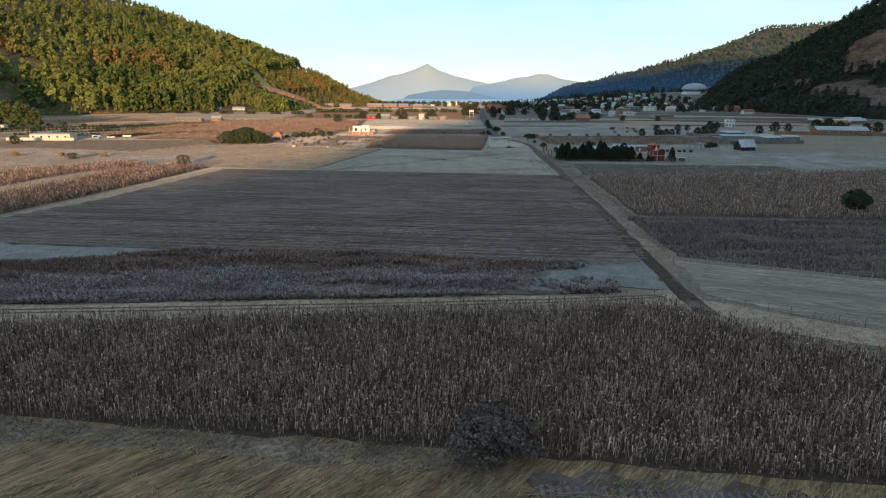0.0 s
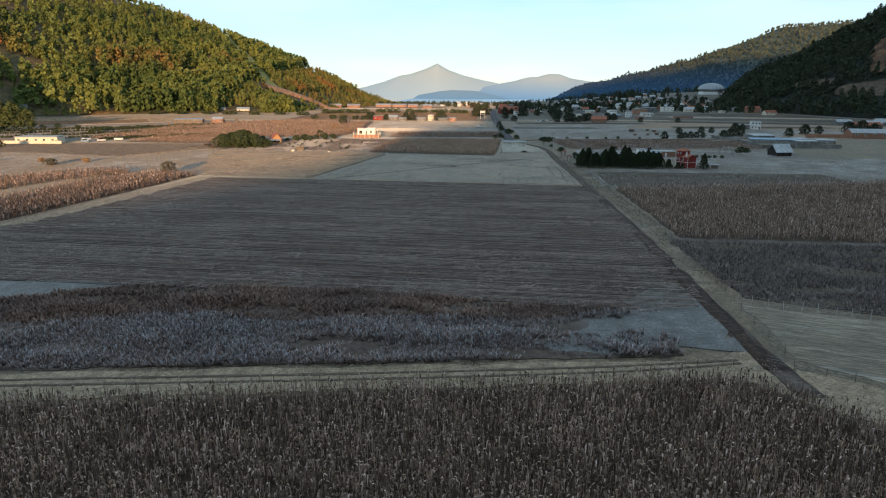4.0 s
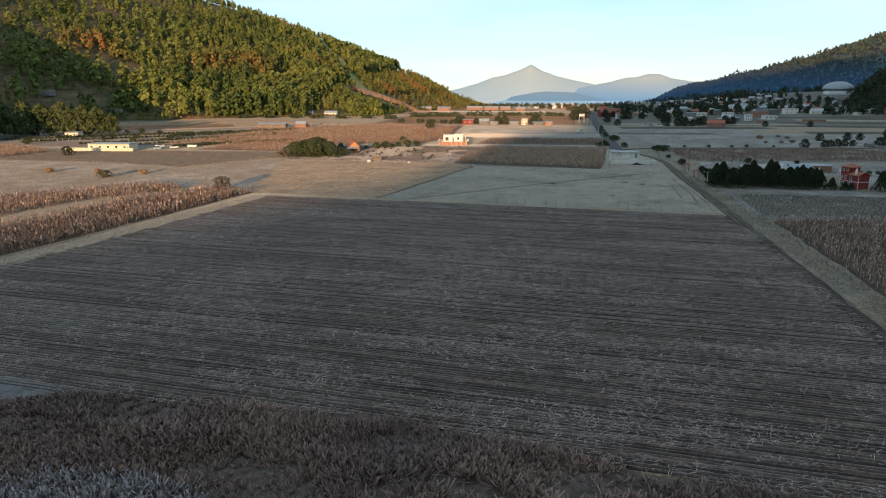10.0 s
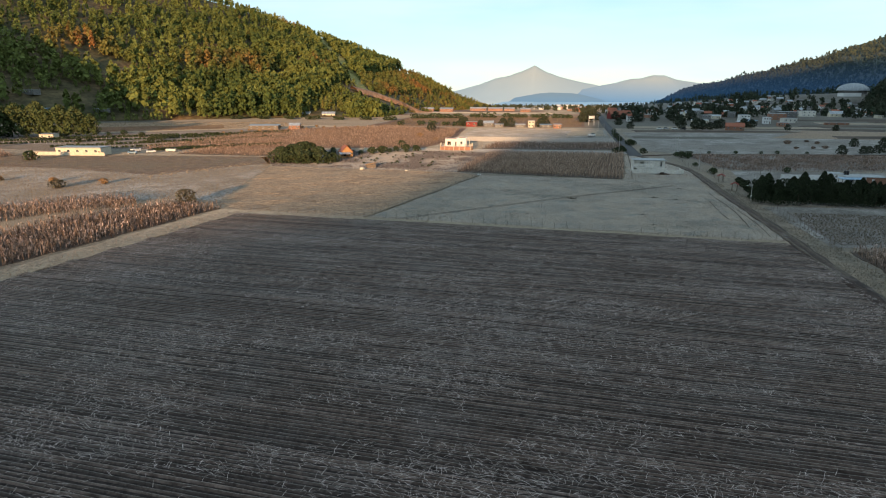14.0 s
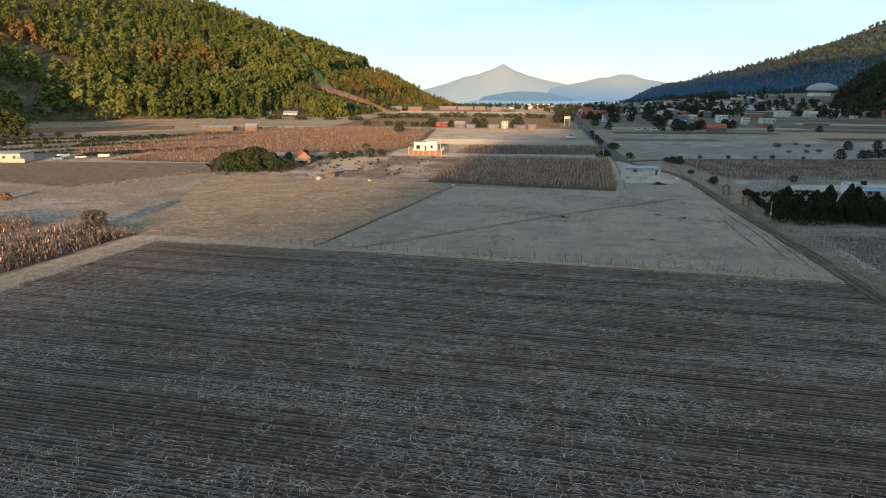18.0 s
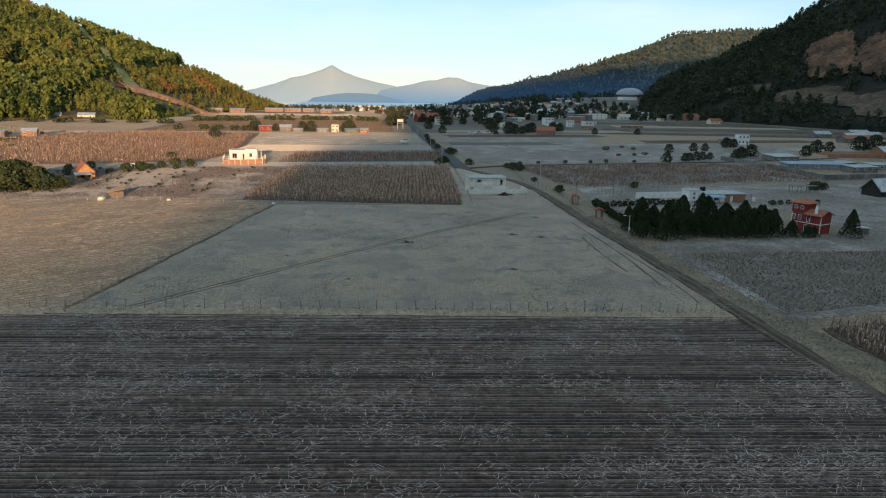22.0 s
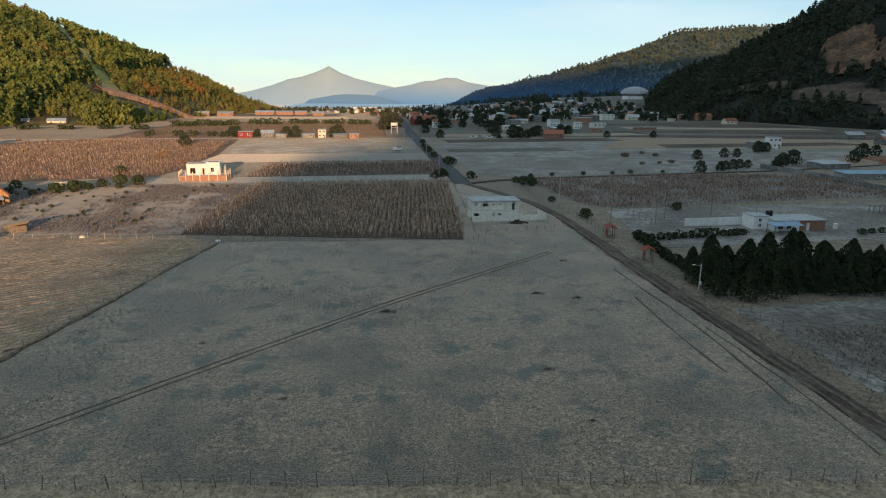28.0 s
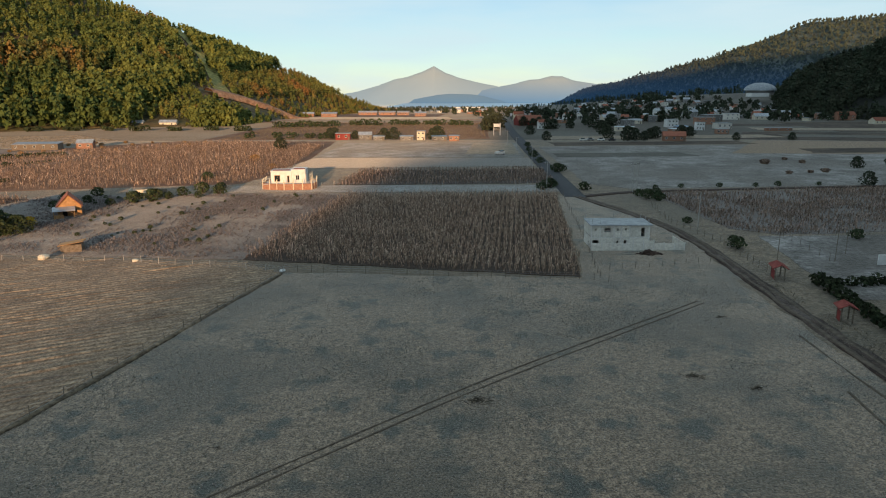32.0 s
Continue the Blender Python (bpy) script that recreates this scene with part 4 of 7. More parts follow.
EAST_MAIZE = [(57, 176), (116, 170), (200, 165), (240, 170), (240, 275), (184, 265), (61, 246)]
field("maize_ground_east", EAST_MAIZE, M["corn_soil"], 3, "soil under the eastern maize, shade painted into its colour")
# duller grass colour here stands in for the weaker light east of the road
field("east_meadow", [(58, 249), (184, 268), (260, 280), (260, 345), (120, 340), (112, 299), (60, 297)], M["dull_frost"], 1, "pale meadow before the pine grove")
field("tussock_field", [(61, 252), (150, 266), (150, 284), (64, 288)], M["scrub"], 3, "rough grey tussock grass")
# yard given the same dull colour in place of weaker light
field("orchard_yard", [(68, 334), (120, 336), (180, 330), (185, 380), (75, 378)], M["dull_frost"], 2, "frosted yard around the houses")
FAR_EAST_MAIZE = [(72, 386), (80, 379), (160, 389), (178, 387), (185, 438), (145, 446), (71, 437)]
field("maize_ground_far_east", FAR_EAST_MAIZE, M["scrub"], 2, "brown soil under the maize")
field("frost_field_east", [(56, 458), (68, 446), (250, 462), (380, 520), (360, 620), (62, 600)], M["dull_frost"], 1, "wide grey frosted field", step=8)
field("tan_field", [(150, 560), (400, 540), (420, 600), (200, 640)], M["mown_earth"], 2, "tan fallow strip", step=10)
field("dark_field", [(190, 650), (430, 600), (440, 690), (230, 720)], M["hill_earth"], 1, "dark ploughed strip near the town", step=10)
field("slope_field", [(300, 720), (440, 700), (430, 860), (320, 850)], M["hill_earth"], 1, "dark fallow field below the hill", step=10)
field("green_strip", [(230, 470), (420, 440), (430, 480), (250, 505)], M["mown_earth"], 2, "pale grass strip", step=10)

ROAD = [(43.6, 108), (44.2, 120), (45.8, 142), (48.6, 176), (50.4, 203), (51.6, 227), (53.7, 262), (55.2, 290), (56, 312), (57.6, 338), (59.5, 365), (59.5, 383), (56, 402), (50.5, 420), (47, 432)]
ribbon("dirt_road", [(43.5, 100), *ROAD], 3.0, M["road"], 7, "rutted dirt road between the fields", "road", 0.35)
ribbon("mud_channel", [(43.4, 107), (44.0, 118), (45.7, 142), (48.5, 176), (50.1, 203), (51.2, 224)], 2.4, M["mud"], 9, "dark wet mud channel in the road", "road", 0.35)
for off in (-0.75, 0.75):
    ribbon("wheel_rut", [(x + off, y) for x, y in ROAD[5:]], 0.7, M["rut"], 9, "worn wheel rut of the dirt road", "track", 0.3)
field("road_verge", [(52.5, 253), (53.2, 270), (54.2, 300), (54.8, 330), (55.5, 345), (61, 345), (60.6, 300), (59.5, 262), (57.5, 225), (55, 185), (52, 150), (50, 150), (50.8, 200)], M["meadow"], 3, "worn pale verge of the dirt road")
ribbon("paved_road", [(46.5, 430), (48, 460), (51, 520), (56, 620), (62, 730), (72, 860), (90, 1100)], 6.5, M["asphalt"], 8, "straight asphalt road into the town", "road", 0.1)
ribbon("side_lane", [(48, 431), (58, 437), (70, 441), (120, 447), (175, 453), (250, 470)], 3.2, M["mud"], 6, "dark farm lane along the maize", "road", 0.25)
for off in (-0.55, 0.55):
    ribbon("wheel_rut", [(-37 + off * 0.6, 263.5 - off * 0.8), (-11.5 + off * 0.6, 286.8 - off * 0.8), (10.2 + off * 0.6, 306.5 - off * 0.8), (45 + off * 0.6, 333.8 - off * 0.8)], 0.2, M["rut"], 5, "faint wheel rut across the pasture", "track", 0.06)
for off, y0, y1 in ((-3.4, 258, 292), (-5.2, 268, 322), (-8.2, 276, 306)):
    ribbon("wheel_rut", [(53.3 + off + 0.075 * (y - 256) + 0.7 * math.sin(y * 0.11 + off), y) for y in range(y0, y1, 4)], 0.22, M["rut"], 5, "faint wheel rut beside the dirt road", "track", 0.16)
ribbon("field_ridge", [(-43, 266), (-32, 308), (-21.2, 350)], 0.9, M["meadow"], 6, "low grassy bank between two fields", "bank", 0.3, 0.2)

def furrows(name, poly, pitch, high, mat, label, slope=-0.137, breaks=0.3, seed=0.0, gaps=0.03):
    """Long low ridges of tilled earth that follow a field's far edge."""
    p = np.array(poly)
    cols = np.arange(p[:, 0].min() - 1, p[:, 0].max() + 1, 2.0)
    v = []
    for r in np.arange(p[:, 1].min() - 35, p[:, 1].max() + 35, pitch):
        if rng.random() < gaps:
            continue
        base_y, tall = r + slope * (cols - cols.mean()), high * rng.uniform(0.65, 1.3)
        for k, dz in ((-0.3, -0.1), (-0.12, 1.0), (0.1, 1.0), (0.26, -0.1)):
            v.append(np.stack([cols, base_y + k * pitch + 0.08 * pitch * np.sin(cols * 0.2 + r * 2.1 + seed) + 0.04 * pitch * np.sin(cols * 0.9 + r * 5), 0.07 + tall * dz * (0.8 + breaks * np.array([noise.noise((c * 0.16, r * 0.9, 4.4 + seed)) for c in cols]))], -1))
    v = np.array(v)
    idx = np.arange(v.shape[0] * len(cols)).reshape(v.shape[0], len(cols))
    quads = np.concatenate([np.stack([idx[i + k, :-1], idx[i + k, 1:], idx[i + k + 1, 1:], idx[i + k + 1, :-1]], -1) for i in range(0, v.shape[0], 4) for k in range(3)])
    flat = v.reshape(-1, 3)
    mid = flat[quads].mean(1)
    quads = quads[inside(poly, mid[:, 0], mid[:, 1])]
    return tagged(part(name, mesh_from(name, flat, quads, mat), mat), label, "furrows", kind="stuff")


furrows("furrows", PLOUGH, 0.6, 0.15, M["soil"], "long ploughed furrows of dark earth", gaps=0.006)
furrows("furrows", [(-43, 267), (-78, 272), (-86, 280), (-108, 366), (-30, 358), (-22, 351)], 1.45, 0.06, M["mown"], "low mown swaths of the golden field", 0.55, 2.4, 3.0)
for k in range(34):
    ribbon("ridge", [(11.5 + 0.76 * k, 38 + 0.02 * k), (11.8 + 0.75 * k, 47), (12 + 0.73 * k, 59 - 0.06 * k)], 0.36, M["damp"], 4, "low earth ridge of the dug plot", "ridge", 0.05, 0.07)
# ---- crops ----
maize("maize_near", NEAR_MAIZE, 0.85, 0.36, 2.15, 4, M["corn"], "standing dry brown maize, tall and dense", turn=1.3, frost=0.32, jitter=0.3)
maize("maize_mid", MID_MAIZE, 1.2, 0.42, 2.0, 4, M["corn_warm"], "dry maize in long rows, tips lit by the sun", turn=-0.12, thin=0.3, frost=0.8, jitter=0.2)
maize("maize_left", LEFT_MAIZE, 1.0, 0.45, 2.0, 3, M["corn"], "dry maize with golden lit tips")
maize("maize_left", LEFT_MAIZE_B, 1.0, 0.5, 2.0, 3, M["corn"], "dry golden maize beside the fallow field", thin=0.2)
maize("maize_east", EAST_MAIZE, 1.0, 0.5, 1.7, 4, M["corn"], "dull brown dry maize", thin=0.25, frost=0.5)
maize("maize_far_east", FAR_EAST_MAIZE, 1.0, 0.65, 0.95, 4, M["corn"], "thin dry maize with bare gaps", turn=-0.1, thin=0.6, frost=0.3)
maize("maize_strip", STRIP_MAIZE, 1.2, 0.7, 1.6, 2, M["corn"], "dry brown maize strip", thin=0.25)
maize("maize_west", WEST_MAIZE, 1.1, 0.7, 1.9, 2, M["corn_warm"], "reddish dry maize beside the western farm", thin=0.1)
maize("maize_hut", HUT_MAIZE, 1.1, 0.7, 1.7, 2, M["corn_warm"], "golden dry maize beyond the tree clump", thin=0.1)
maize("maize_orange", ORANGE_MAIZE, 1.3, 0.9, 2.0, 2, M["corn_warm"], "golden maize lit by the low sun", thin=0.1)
x, y = scatter(WEEDS, 0.55, 0.55, 0.3)
dens = np.array([noise.noise((a * 0.05, b * 0.13, 0)) + 0.5 * noise.noise((a * 0.25, b * 0.3, 3)) for a, b in zip(x, y)])
keep = dens > -0.6 + 0.5 * rng.random(len(x)) + 0.7 * np.clip((x - 2) / 32, 0, 1)
x, y = x[keep], y[keep]
size = 0.68 + 0.55 * np.array([noise.noise((a * 0.08, b * 0.2, 5)) for a, b in zip(x, y)])
brown_band = np.array([b - 125 - 0.06 * a + 9 * noise.noise((a * 0.04, b * 0.08, 12)) for a, b in zip(x, y)]) > 0
tufts("weeds", x, y, size, 15, M["weeds"], "frosted brown weeds in thick clumps", "weeds", 1.2, np.where(brown_band, 0.12, 1.0), flat=0.45)
x, y = scatter([(52, 134), (82, 119.5), (160, 86), (200, 110), (200, 163), (118, 167), (53, 172)], 0.75, 0.75, 0.35)
green = np.array([noise.noise((a * 0.06, b * 0.2, 27)) for a, b in zip(x, y)]) > 0.16
tufts("weeds", x[~green], y[~green], 0.6, 7, M["scrub_weeds"], "dull brown frosted weeds behind the fence", "weeds", 0.8, 0.6)
tufts("weeds", x[green], y[green], 0.4, 7, M["tussock"], "paler grass in stripes between the weeds", "weeds", 0.9, 0.6, flat=0.3)
x, y = scatter([(61, 252), (150, 266), (150, 284), (64, 288)], 0.62, 0.62, 0.3)
keep = np.array([noise.noise((a * 0.2, b * 0.3, 17)) for a, b in zip(x, y)]) > -0.6 + 0.3 * rng.random(len(x))
tufts("tussock_grass", x[keep], y[keep], 0.36, 6, M["tussock"], "grey tussock grass", "grass", 1.1, 0.2, flat=0.4)
x, y = scatter(PLOUGH, 0.36, 0.34, 0.2)
clump = np.array([noise.noise((a * 0.05, b * 0.16, 2.2)) + 0.7 * noise.noise((a * 0.3, b * 0.5, 7)) for a, b in zip(x, y)])
keep = clump > -0.35 + 1.15 * rng.random(len(x))
x, y = x[keep], y[keep]


def straw(name, x, y, z, length, width, label, along=0.0, spread=0.5, mat="straw"):
    """Loose stalks lying about: thin bent strips."""
    n = len(x)
    a = along + rng.normal(0, spread, n)
    s = length * rng.uniform(0.4, 1.3, n)
    d = np.stack([np.cos(a), np.sin(a), 0 * a], -1) * s[:, None] / 2
    w = np.stack([-np.sin(a), np.cos(a), 0 * a], -1) * width
    c = np.stack([x, y, z + rng.uniform(0.0, 0.12, n)], -1)
    bend = w * rng.uniform(-3, 3, n)[:, None] + np.array([0, 0, 0.04])
    q = np.concatenate([np.stack([c - d - w, c - d + w, c + bend + w, c + bend - w], 1), np.stack([c + bend - w, c + bend + w, c + d + w * 0.5, c + d - w * 0.5], 1)])
    me = mesh_from(name, q.reshape(-1, 3), np.arange(len(q) * 4).reshape(-1, 4), M[mat])
    return tagged(part(name, me, M[mat]), label, "straw", kind="stuff")


straw("straw", x, y, 0.17, 0.95, 0.0125, "pale frosted maize straw scattered over the furrows", -0.135, 0.95)

# unseen hill, added to block eastern sky light from the right-hand fields
hill("hill_southeast", [(110, -350, 0), (120, -120, 0), (160, 25, 0), (255, 150, 0), (380, 300, 0)], [(300, -380, 300), (300, -150, 320), (330, 0, 315), (430, 130, 295), (540, 280, 260)],
     M["hill_r"], "unseen steep hill added to dim the sky light from the east", rows=12, cols=40, rough=5, power=1.0)

x, y = scatter([(-60, 30), (60, 20), (60, 52), (42, 59), (36, 58), (9, 61), (3, 65), (-41, 71), (-60, 74)], 0.5, 0.5, 0.3)
keep = np.array([noise.noise((a * 0.12, b * 0.12, 31)) for a, b in zip(x, y)]) > -0.2 + 0.3 * rng.random(len(x))
straw("stubble_grass", x[keep], y[keep], 0.05, 1.3, 0.04, "golden lying grass and stubble in long strokes", 0.8, 0.12, "lying_grass")

for strip, mat, words in (([(72, 606), (190, 616), (186, 636), (72, 628)], "hill_earth", "narrow dark ploughed strip before the town"), ([(75, 652), (232, 664), (228, 690), (78, 680)], "pale", "pale dry grass strip before the town"),
                          ([(236, 668), (420, 628), (424, 648), (240, 694)], "fallow", "brown fallow strip beside the town"), ([(250, 740), (420, 716), (424, 742), (256, 772)], "pale", "pale strip below the dark hill"),
                          ([(255, 800), (425, 770), (428, 800), (262, 830)], "hill_earth", "dark tilled strip below the hill"), ([(62, 545), (130, 548), (126, 566), (63, 562)], "fallow", "brown fallow patch in the frosted field"),
                          ([(190, 560), (330, 572), (322, 592), (196, 584)], "hill_earth", "dark strip across the frosted field")):
    field("field_strip", strip, M[mat], 4, words, step=8, wobble=1.2)

# ---- trees and shrubs ----
def spread_on(surface, count, vlo, vhi, ulo=0.0, uhi=1.0, keep=None):
    u, v = rng.uniform(ulo, uhi, count), rng.uniform(vlo, vhi, count)
    p = surface(u, v)
    return p if keep is None else p[keep(p)]


def forest_crown(shape, width, seed, low):
    """A far crown: a few broad inner clumps under many small outer ones."""
    return np.concatenate([crown_quads(14, shape, 0.95, width * 0.72, 0.11, seed, low + 0.04, 0.5), crown_quads(56, shape, 1.0, width, 0.055, seed + 9, low, 0.65)])


TEMPLATES = [forest_crown("cone", 0.46, 1, 0.1), forest_crown("spread", 0.5, 2, 0.14), forest_crown("round", 0.52, 3, 0.1), forest_crown("cone", 0.54, 4, 0.08), forest_crown("round", 0.44, 5, 0.14)]
p = spread_on(west, 11500, 0.0, 1.06)
bare = np.array([noise.noise((a / 70, b / 70, 6.0)) for a, b, _ in p])
open_slope = (p[:, 0] < -360) & (p[:, 2] < 48) & (rng.random(len(p)) > 0.3) & (p[:, 1] < 745 + 0.25 * (p[:, 0] + 400))


def off_line(p, a, b):
    """Distance over the ground from a stretch between two places."""
    a, d = np.array(a, float), np.array(b, float) - np.array(a, float)
    f = np.clip(((p[:, :2] - a) @ d) / (d @ d), 0, 1)
    return np.linalg.norm(p[:, :2] - a - f[:, None] * d, axis=1)


HILL_ROAD = [(-228, 940), (-223, 951), (-206, 978), (-184, 992), (-163, 1003), (-140, 1012)]
clear = (off_line(p, (-405, 1330), (-214, 955)) < 11) | (np.min([off_line(p, a, b) for a, b in zip(HILL_ROAD, HILL_ROAD[1:])], axis=0) < 24)
clear |= (p[:, 0] > -205) & (p[:, 1] > 900) & (p[:, 2] < 19) & (rng.random(len(p)) > 0.04)
p = p[(bare < 0.36) & ~open_slope & ~clear & (p[:, 2] < 235)]
hue = np.clip(np.array([noise.noise((a / 80, b / 80, 2.0)) for a, b, _ in p]) * 2.2 - 0.95 + rng.normal(0, 0.1, len(p)), 0, 1)
for cx, cy, r in ((-511, 814, 30), (-520, 835, 22), (-392, 888, 26), (-370, 938, 24), (-331, 908, 20), (-215, 1290, 34), (-290, 1010, 18)):
    hue = np.clip(hue + 0.9 * np.exp(-((p[:, 0] - cx) ** 2 + (p[:, 1] - cy) ** 2) / r ** 2) * rng.random(len(p)), 0, 1)
hue = np.clip(hue + np.where((p[:, 0] > -255) & (p[:, 1] > 1010), 0.25, 0.0) * rng.random(len(p)), 0, 1)
forest("forest_west", p - np.array([0, 0, 0.6]), (rng.normal(13, 3.0, len(p)) * np.clip(1.25 - p[:, 2] / 260, 0.7, 1.2) * np.where((p[:, 0] > -255) & (p[:, 1] > 1010), 0.5, 1.0) * np.where((p[:, 0] > -250) & (p[:, 1] > 815) & (p[:, 1] <= 1010), 0.5, 1.0)).clip(4, 22), np.where((p[:, 0] > -255) & (p[:, 1] > 1010), rng.integers(1, 3, len(p)), rng.integers(0, 5, len(p))), TEMPLATES, M["hillpine"], "sunlit pine and oak forest on the hill", hue)
p = spread_on(west, 2600, 0.03, 1.0, 0.66, 1.0)
p = p[(np.min([off_line(p, a, b) for a, b in zip(HILL_ROAD, HILL_ROAD[1:])], axis=0) > 13) & (p[:, 1] > 900)]
hue = np.clip(0.25 + 0.6 * np.array([noise.noise((a / 40, b / 40, 8.0)) for a, b, _ in p]) + rng.normal(0, 0.12, len(p)), 0, 0.9)
forest("hill_scrub", p - np.array([0, 0, 0.4]), rng.uniform(2.5, 6.0, len(p)), rng.integers(1, 3, len(p)), TEMPLATES, M["hillpine"], "low golden scrub on the tail of the hill", hue)
p = spread_on(ridge_east, 9000, 0.2, 1.02)
far_templates = [crown_quads(7, "cone", 1.0, 0.62, 0.24, 6, 0.05), crown_quads(7, "round", 1.0, 0.7, 0.26, 7, 0.05)]
# tree colour and glow carry the mountain's painted haze and shaded foot
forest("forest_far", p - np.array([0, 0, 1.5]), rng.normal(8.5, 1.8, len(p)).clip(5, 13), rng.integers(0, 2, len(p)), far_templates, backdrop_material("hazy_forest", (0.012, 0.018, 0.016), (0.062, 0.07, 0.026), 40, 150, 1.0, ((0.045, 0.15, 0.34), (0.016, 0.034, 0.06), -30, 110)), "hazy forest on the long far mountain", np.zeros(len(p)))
u, v = rng.uniform(0, 1, 6200), rng.uniform(0, 1.08, 6200)
p = east(u, v)
bare = np.array([noise.noise((a / 90, b / 90, 3.0)) for a, b, _ in p])
open_ground = ((u > 0.565) & (u < 0.635) & (v > 0.18) & (v < 0.3)) | ((u > 0.628) & (u < 0.72) & (v > 0.06) & (v < 0.25)) | ((u > 0.49) & (u < 0.56) & (v > 0.31) & (v < 0.38)) | ((u > 0.598) & (u < 0.642) & (v > 0.36) & (v < 0.66)) | ((u > 0.645) & (u < 0.69) & (v > 0.32) & (v < 0.58))
p = p[(bare < 0.33) & ~open_ground & (np.abs(p[:, 0] - 509) + np.abs(p[:, 1] - 1276) > 60)]
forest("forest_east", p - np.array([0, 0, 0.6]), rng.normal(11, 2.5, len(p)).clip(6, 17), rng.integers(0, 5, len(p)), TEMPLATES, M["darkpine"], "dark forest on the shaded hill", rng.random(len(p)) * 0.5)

def shrub(name, x, y, height, width, mat, label, n=420, leaf=0.16, seed=1, category="shrub", group=""):
    """A bush: a few stems and a broad uneven crown of twigs and leaves."""
    t = thing(name, x, y, float(ground_z(x, y)), rng.uniform(0, 360), label, category, group)
    bm = bmesh.new()
    r = np.random.default_rng(seed)
    for k in range(9):
        a = r.uniform(0, 6.3)
        tube(bm, (0.1 * math.cos(a), 0.1 * math.sin(a), -0.1), (math.cos(a) * width * 0.33, math.sin(a) * width * 0.33, height * r.uniform(0.5, 0.85)), 0.06, 0.015, 5)
    part("woody_base", bm, M["bark"], t)
    q = crown_quads(n, "round", height, width, leaf, seed, 0.04)
    part("crown", mesh_from("crown", q.reshape(-1, 3), np.arange(n * 4).reshape(-1, 4), mat, np.repeat(r.random(n) * 0.6, 4)), mat, t)
    return t


shrub("shrub", 8.3, 63.6, 4.2, 7.2, M["twigs"], "large bare grey bush at the edge of the maize", 6000, 0.105, 5)
shrub("shrub", -96, 277, 4.4, 5.0, M["shrub"], "brown leafless bush at the maize corner", 700, 0.2, 6)
tree("tree", 116.7, 180, 6.2, 5.6, "round", M["darkpine"], "lone dark round tree in the maize", 0.3, 1600, 8, 0.05)
grove = [tree("pine_tree", 62.2, 303, 6.4, 4.2, "cone", M["grove_pine"], "dark green pine of the grove", 0.13, 3200, 11, 0.04, group="pine grove"),
         tree("pine_tree", 66, 300.8, 5.2, 4.4, "cone", M["grove_pine"], "broad low pine of the grove", 0.13, 3200, 12, 0.05, group="pine grove"),
         tree("pine_tree", 71.5, 302, 7.6, 4.6, "cone", M["grove_pine"], "tall dark green pine of the grove", 0.13, 3400, 13, 0.03, group="pine grove"),
         tree("pine_tree", 75.5, 303.5, 6.8, 5.2, "cone", M["grove_pine"], "dark broad-crowned pine of the grove", 0.13, 3400, 14, 0.05, group="pine grove")]
for i in range(9):
    for j in range(4):
        x, y = 62.5 + i * 3.5 + rng.uniform(-1.3, 1.3) + j * 0.5, 303.5 + j * 4.2 + rng.uniform(-1.4, 1.4) - i * 0.25
        if j == 0 and i < 5:
            continue
        s = rng.uniform(0.72, 1.08)
        t = copy_thing(grove[rng.integers(0, 4)], pose(x, y, 0))
        t.matrix_basis = pose(x, y, 0, 0, 0, rng.uniform(0, 360)) @ Matrix.Diagonal((s * 1.1, s * 1.1, s * rng.uniform(0.85, 1.1), 1))
for x, y, s, k in ((93.8, 302.5, 0.9, 3), (97, 300.5, 0.75, 1), (100.3, 299.4, 0.55, 1), (110.6, 298.6, 0.85, 2), (91, 306, 0.9, 0), (95, 308, 0.8, 2), (102.5, 300.2, 0.45, 1), (88.5, 300.6, 0.7, 1), (83.5, 301.2, 0.8, 3), (79.5, 301.6, 0.85, 1)):
    t = copy_thing(grove[k], pose(x, y, 0))
    t.matrix_basis = pose(x, y, 0, 0, 0, rng.uniform(0, 360)) @ Matrix.Scale(s, 4)

def copies(src, places, lo=0.8, hi=1.15):
    for x, y, *s in places:
        k = s[0] if s else rng.uniform(lo, hi)
        t = copy_thing(src, pose(x, y, 0))
        t.matrix_basis = pose(x, y, float(ground_z(x, y)), 0, 0, rng.uniform(0, 360)) @ Matrix.Scale(k, 4)


roundtree = tree("tree", -108, 380, 6.8, 8.5, "spread", M["pine"], "dense dark green tree beside the hut", 0.28, 1600, 21, 0.03, group="tree clump by the hut")
copies(roundtree, [(-103, 380, 1.15), (-98, 381, 1.3), (-92, 382, 1.0), (-99, 385, 1.2), (-105, 386, 1.0), (-87, 384, 0.6)], 0.85, 1.1)
village_tree = tree("tree", 120, 690, 9.5, 8.5, "spread", M["darkpine"], "dark leafy tree among the fields", 0.45, 620, 22, 0.05, group="valley trees")
small_shrub = shrub("shrub", 52, 444, 2.6, 3.4, M["pine"], "dark green roadside shrub", 260, 0.22, 23, group="roadside shrubs")

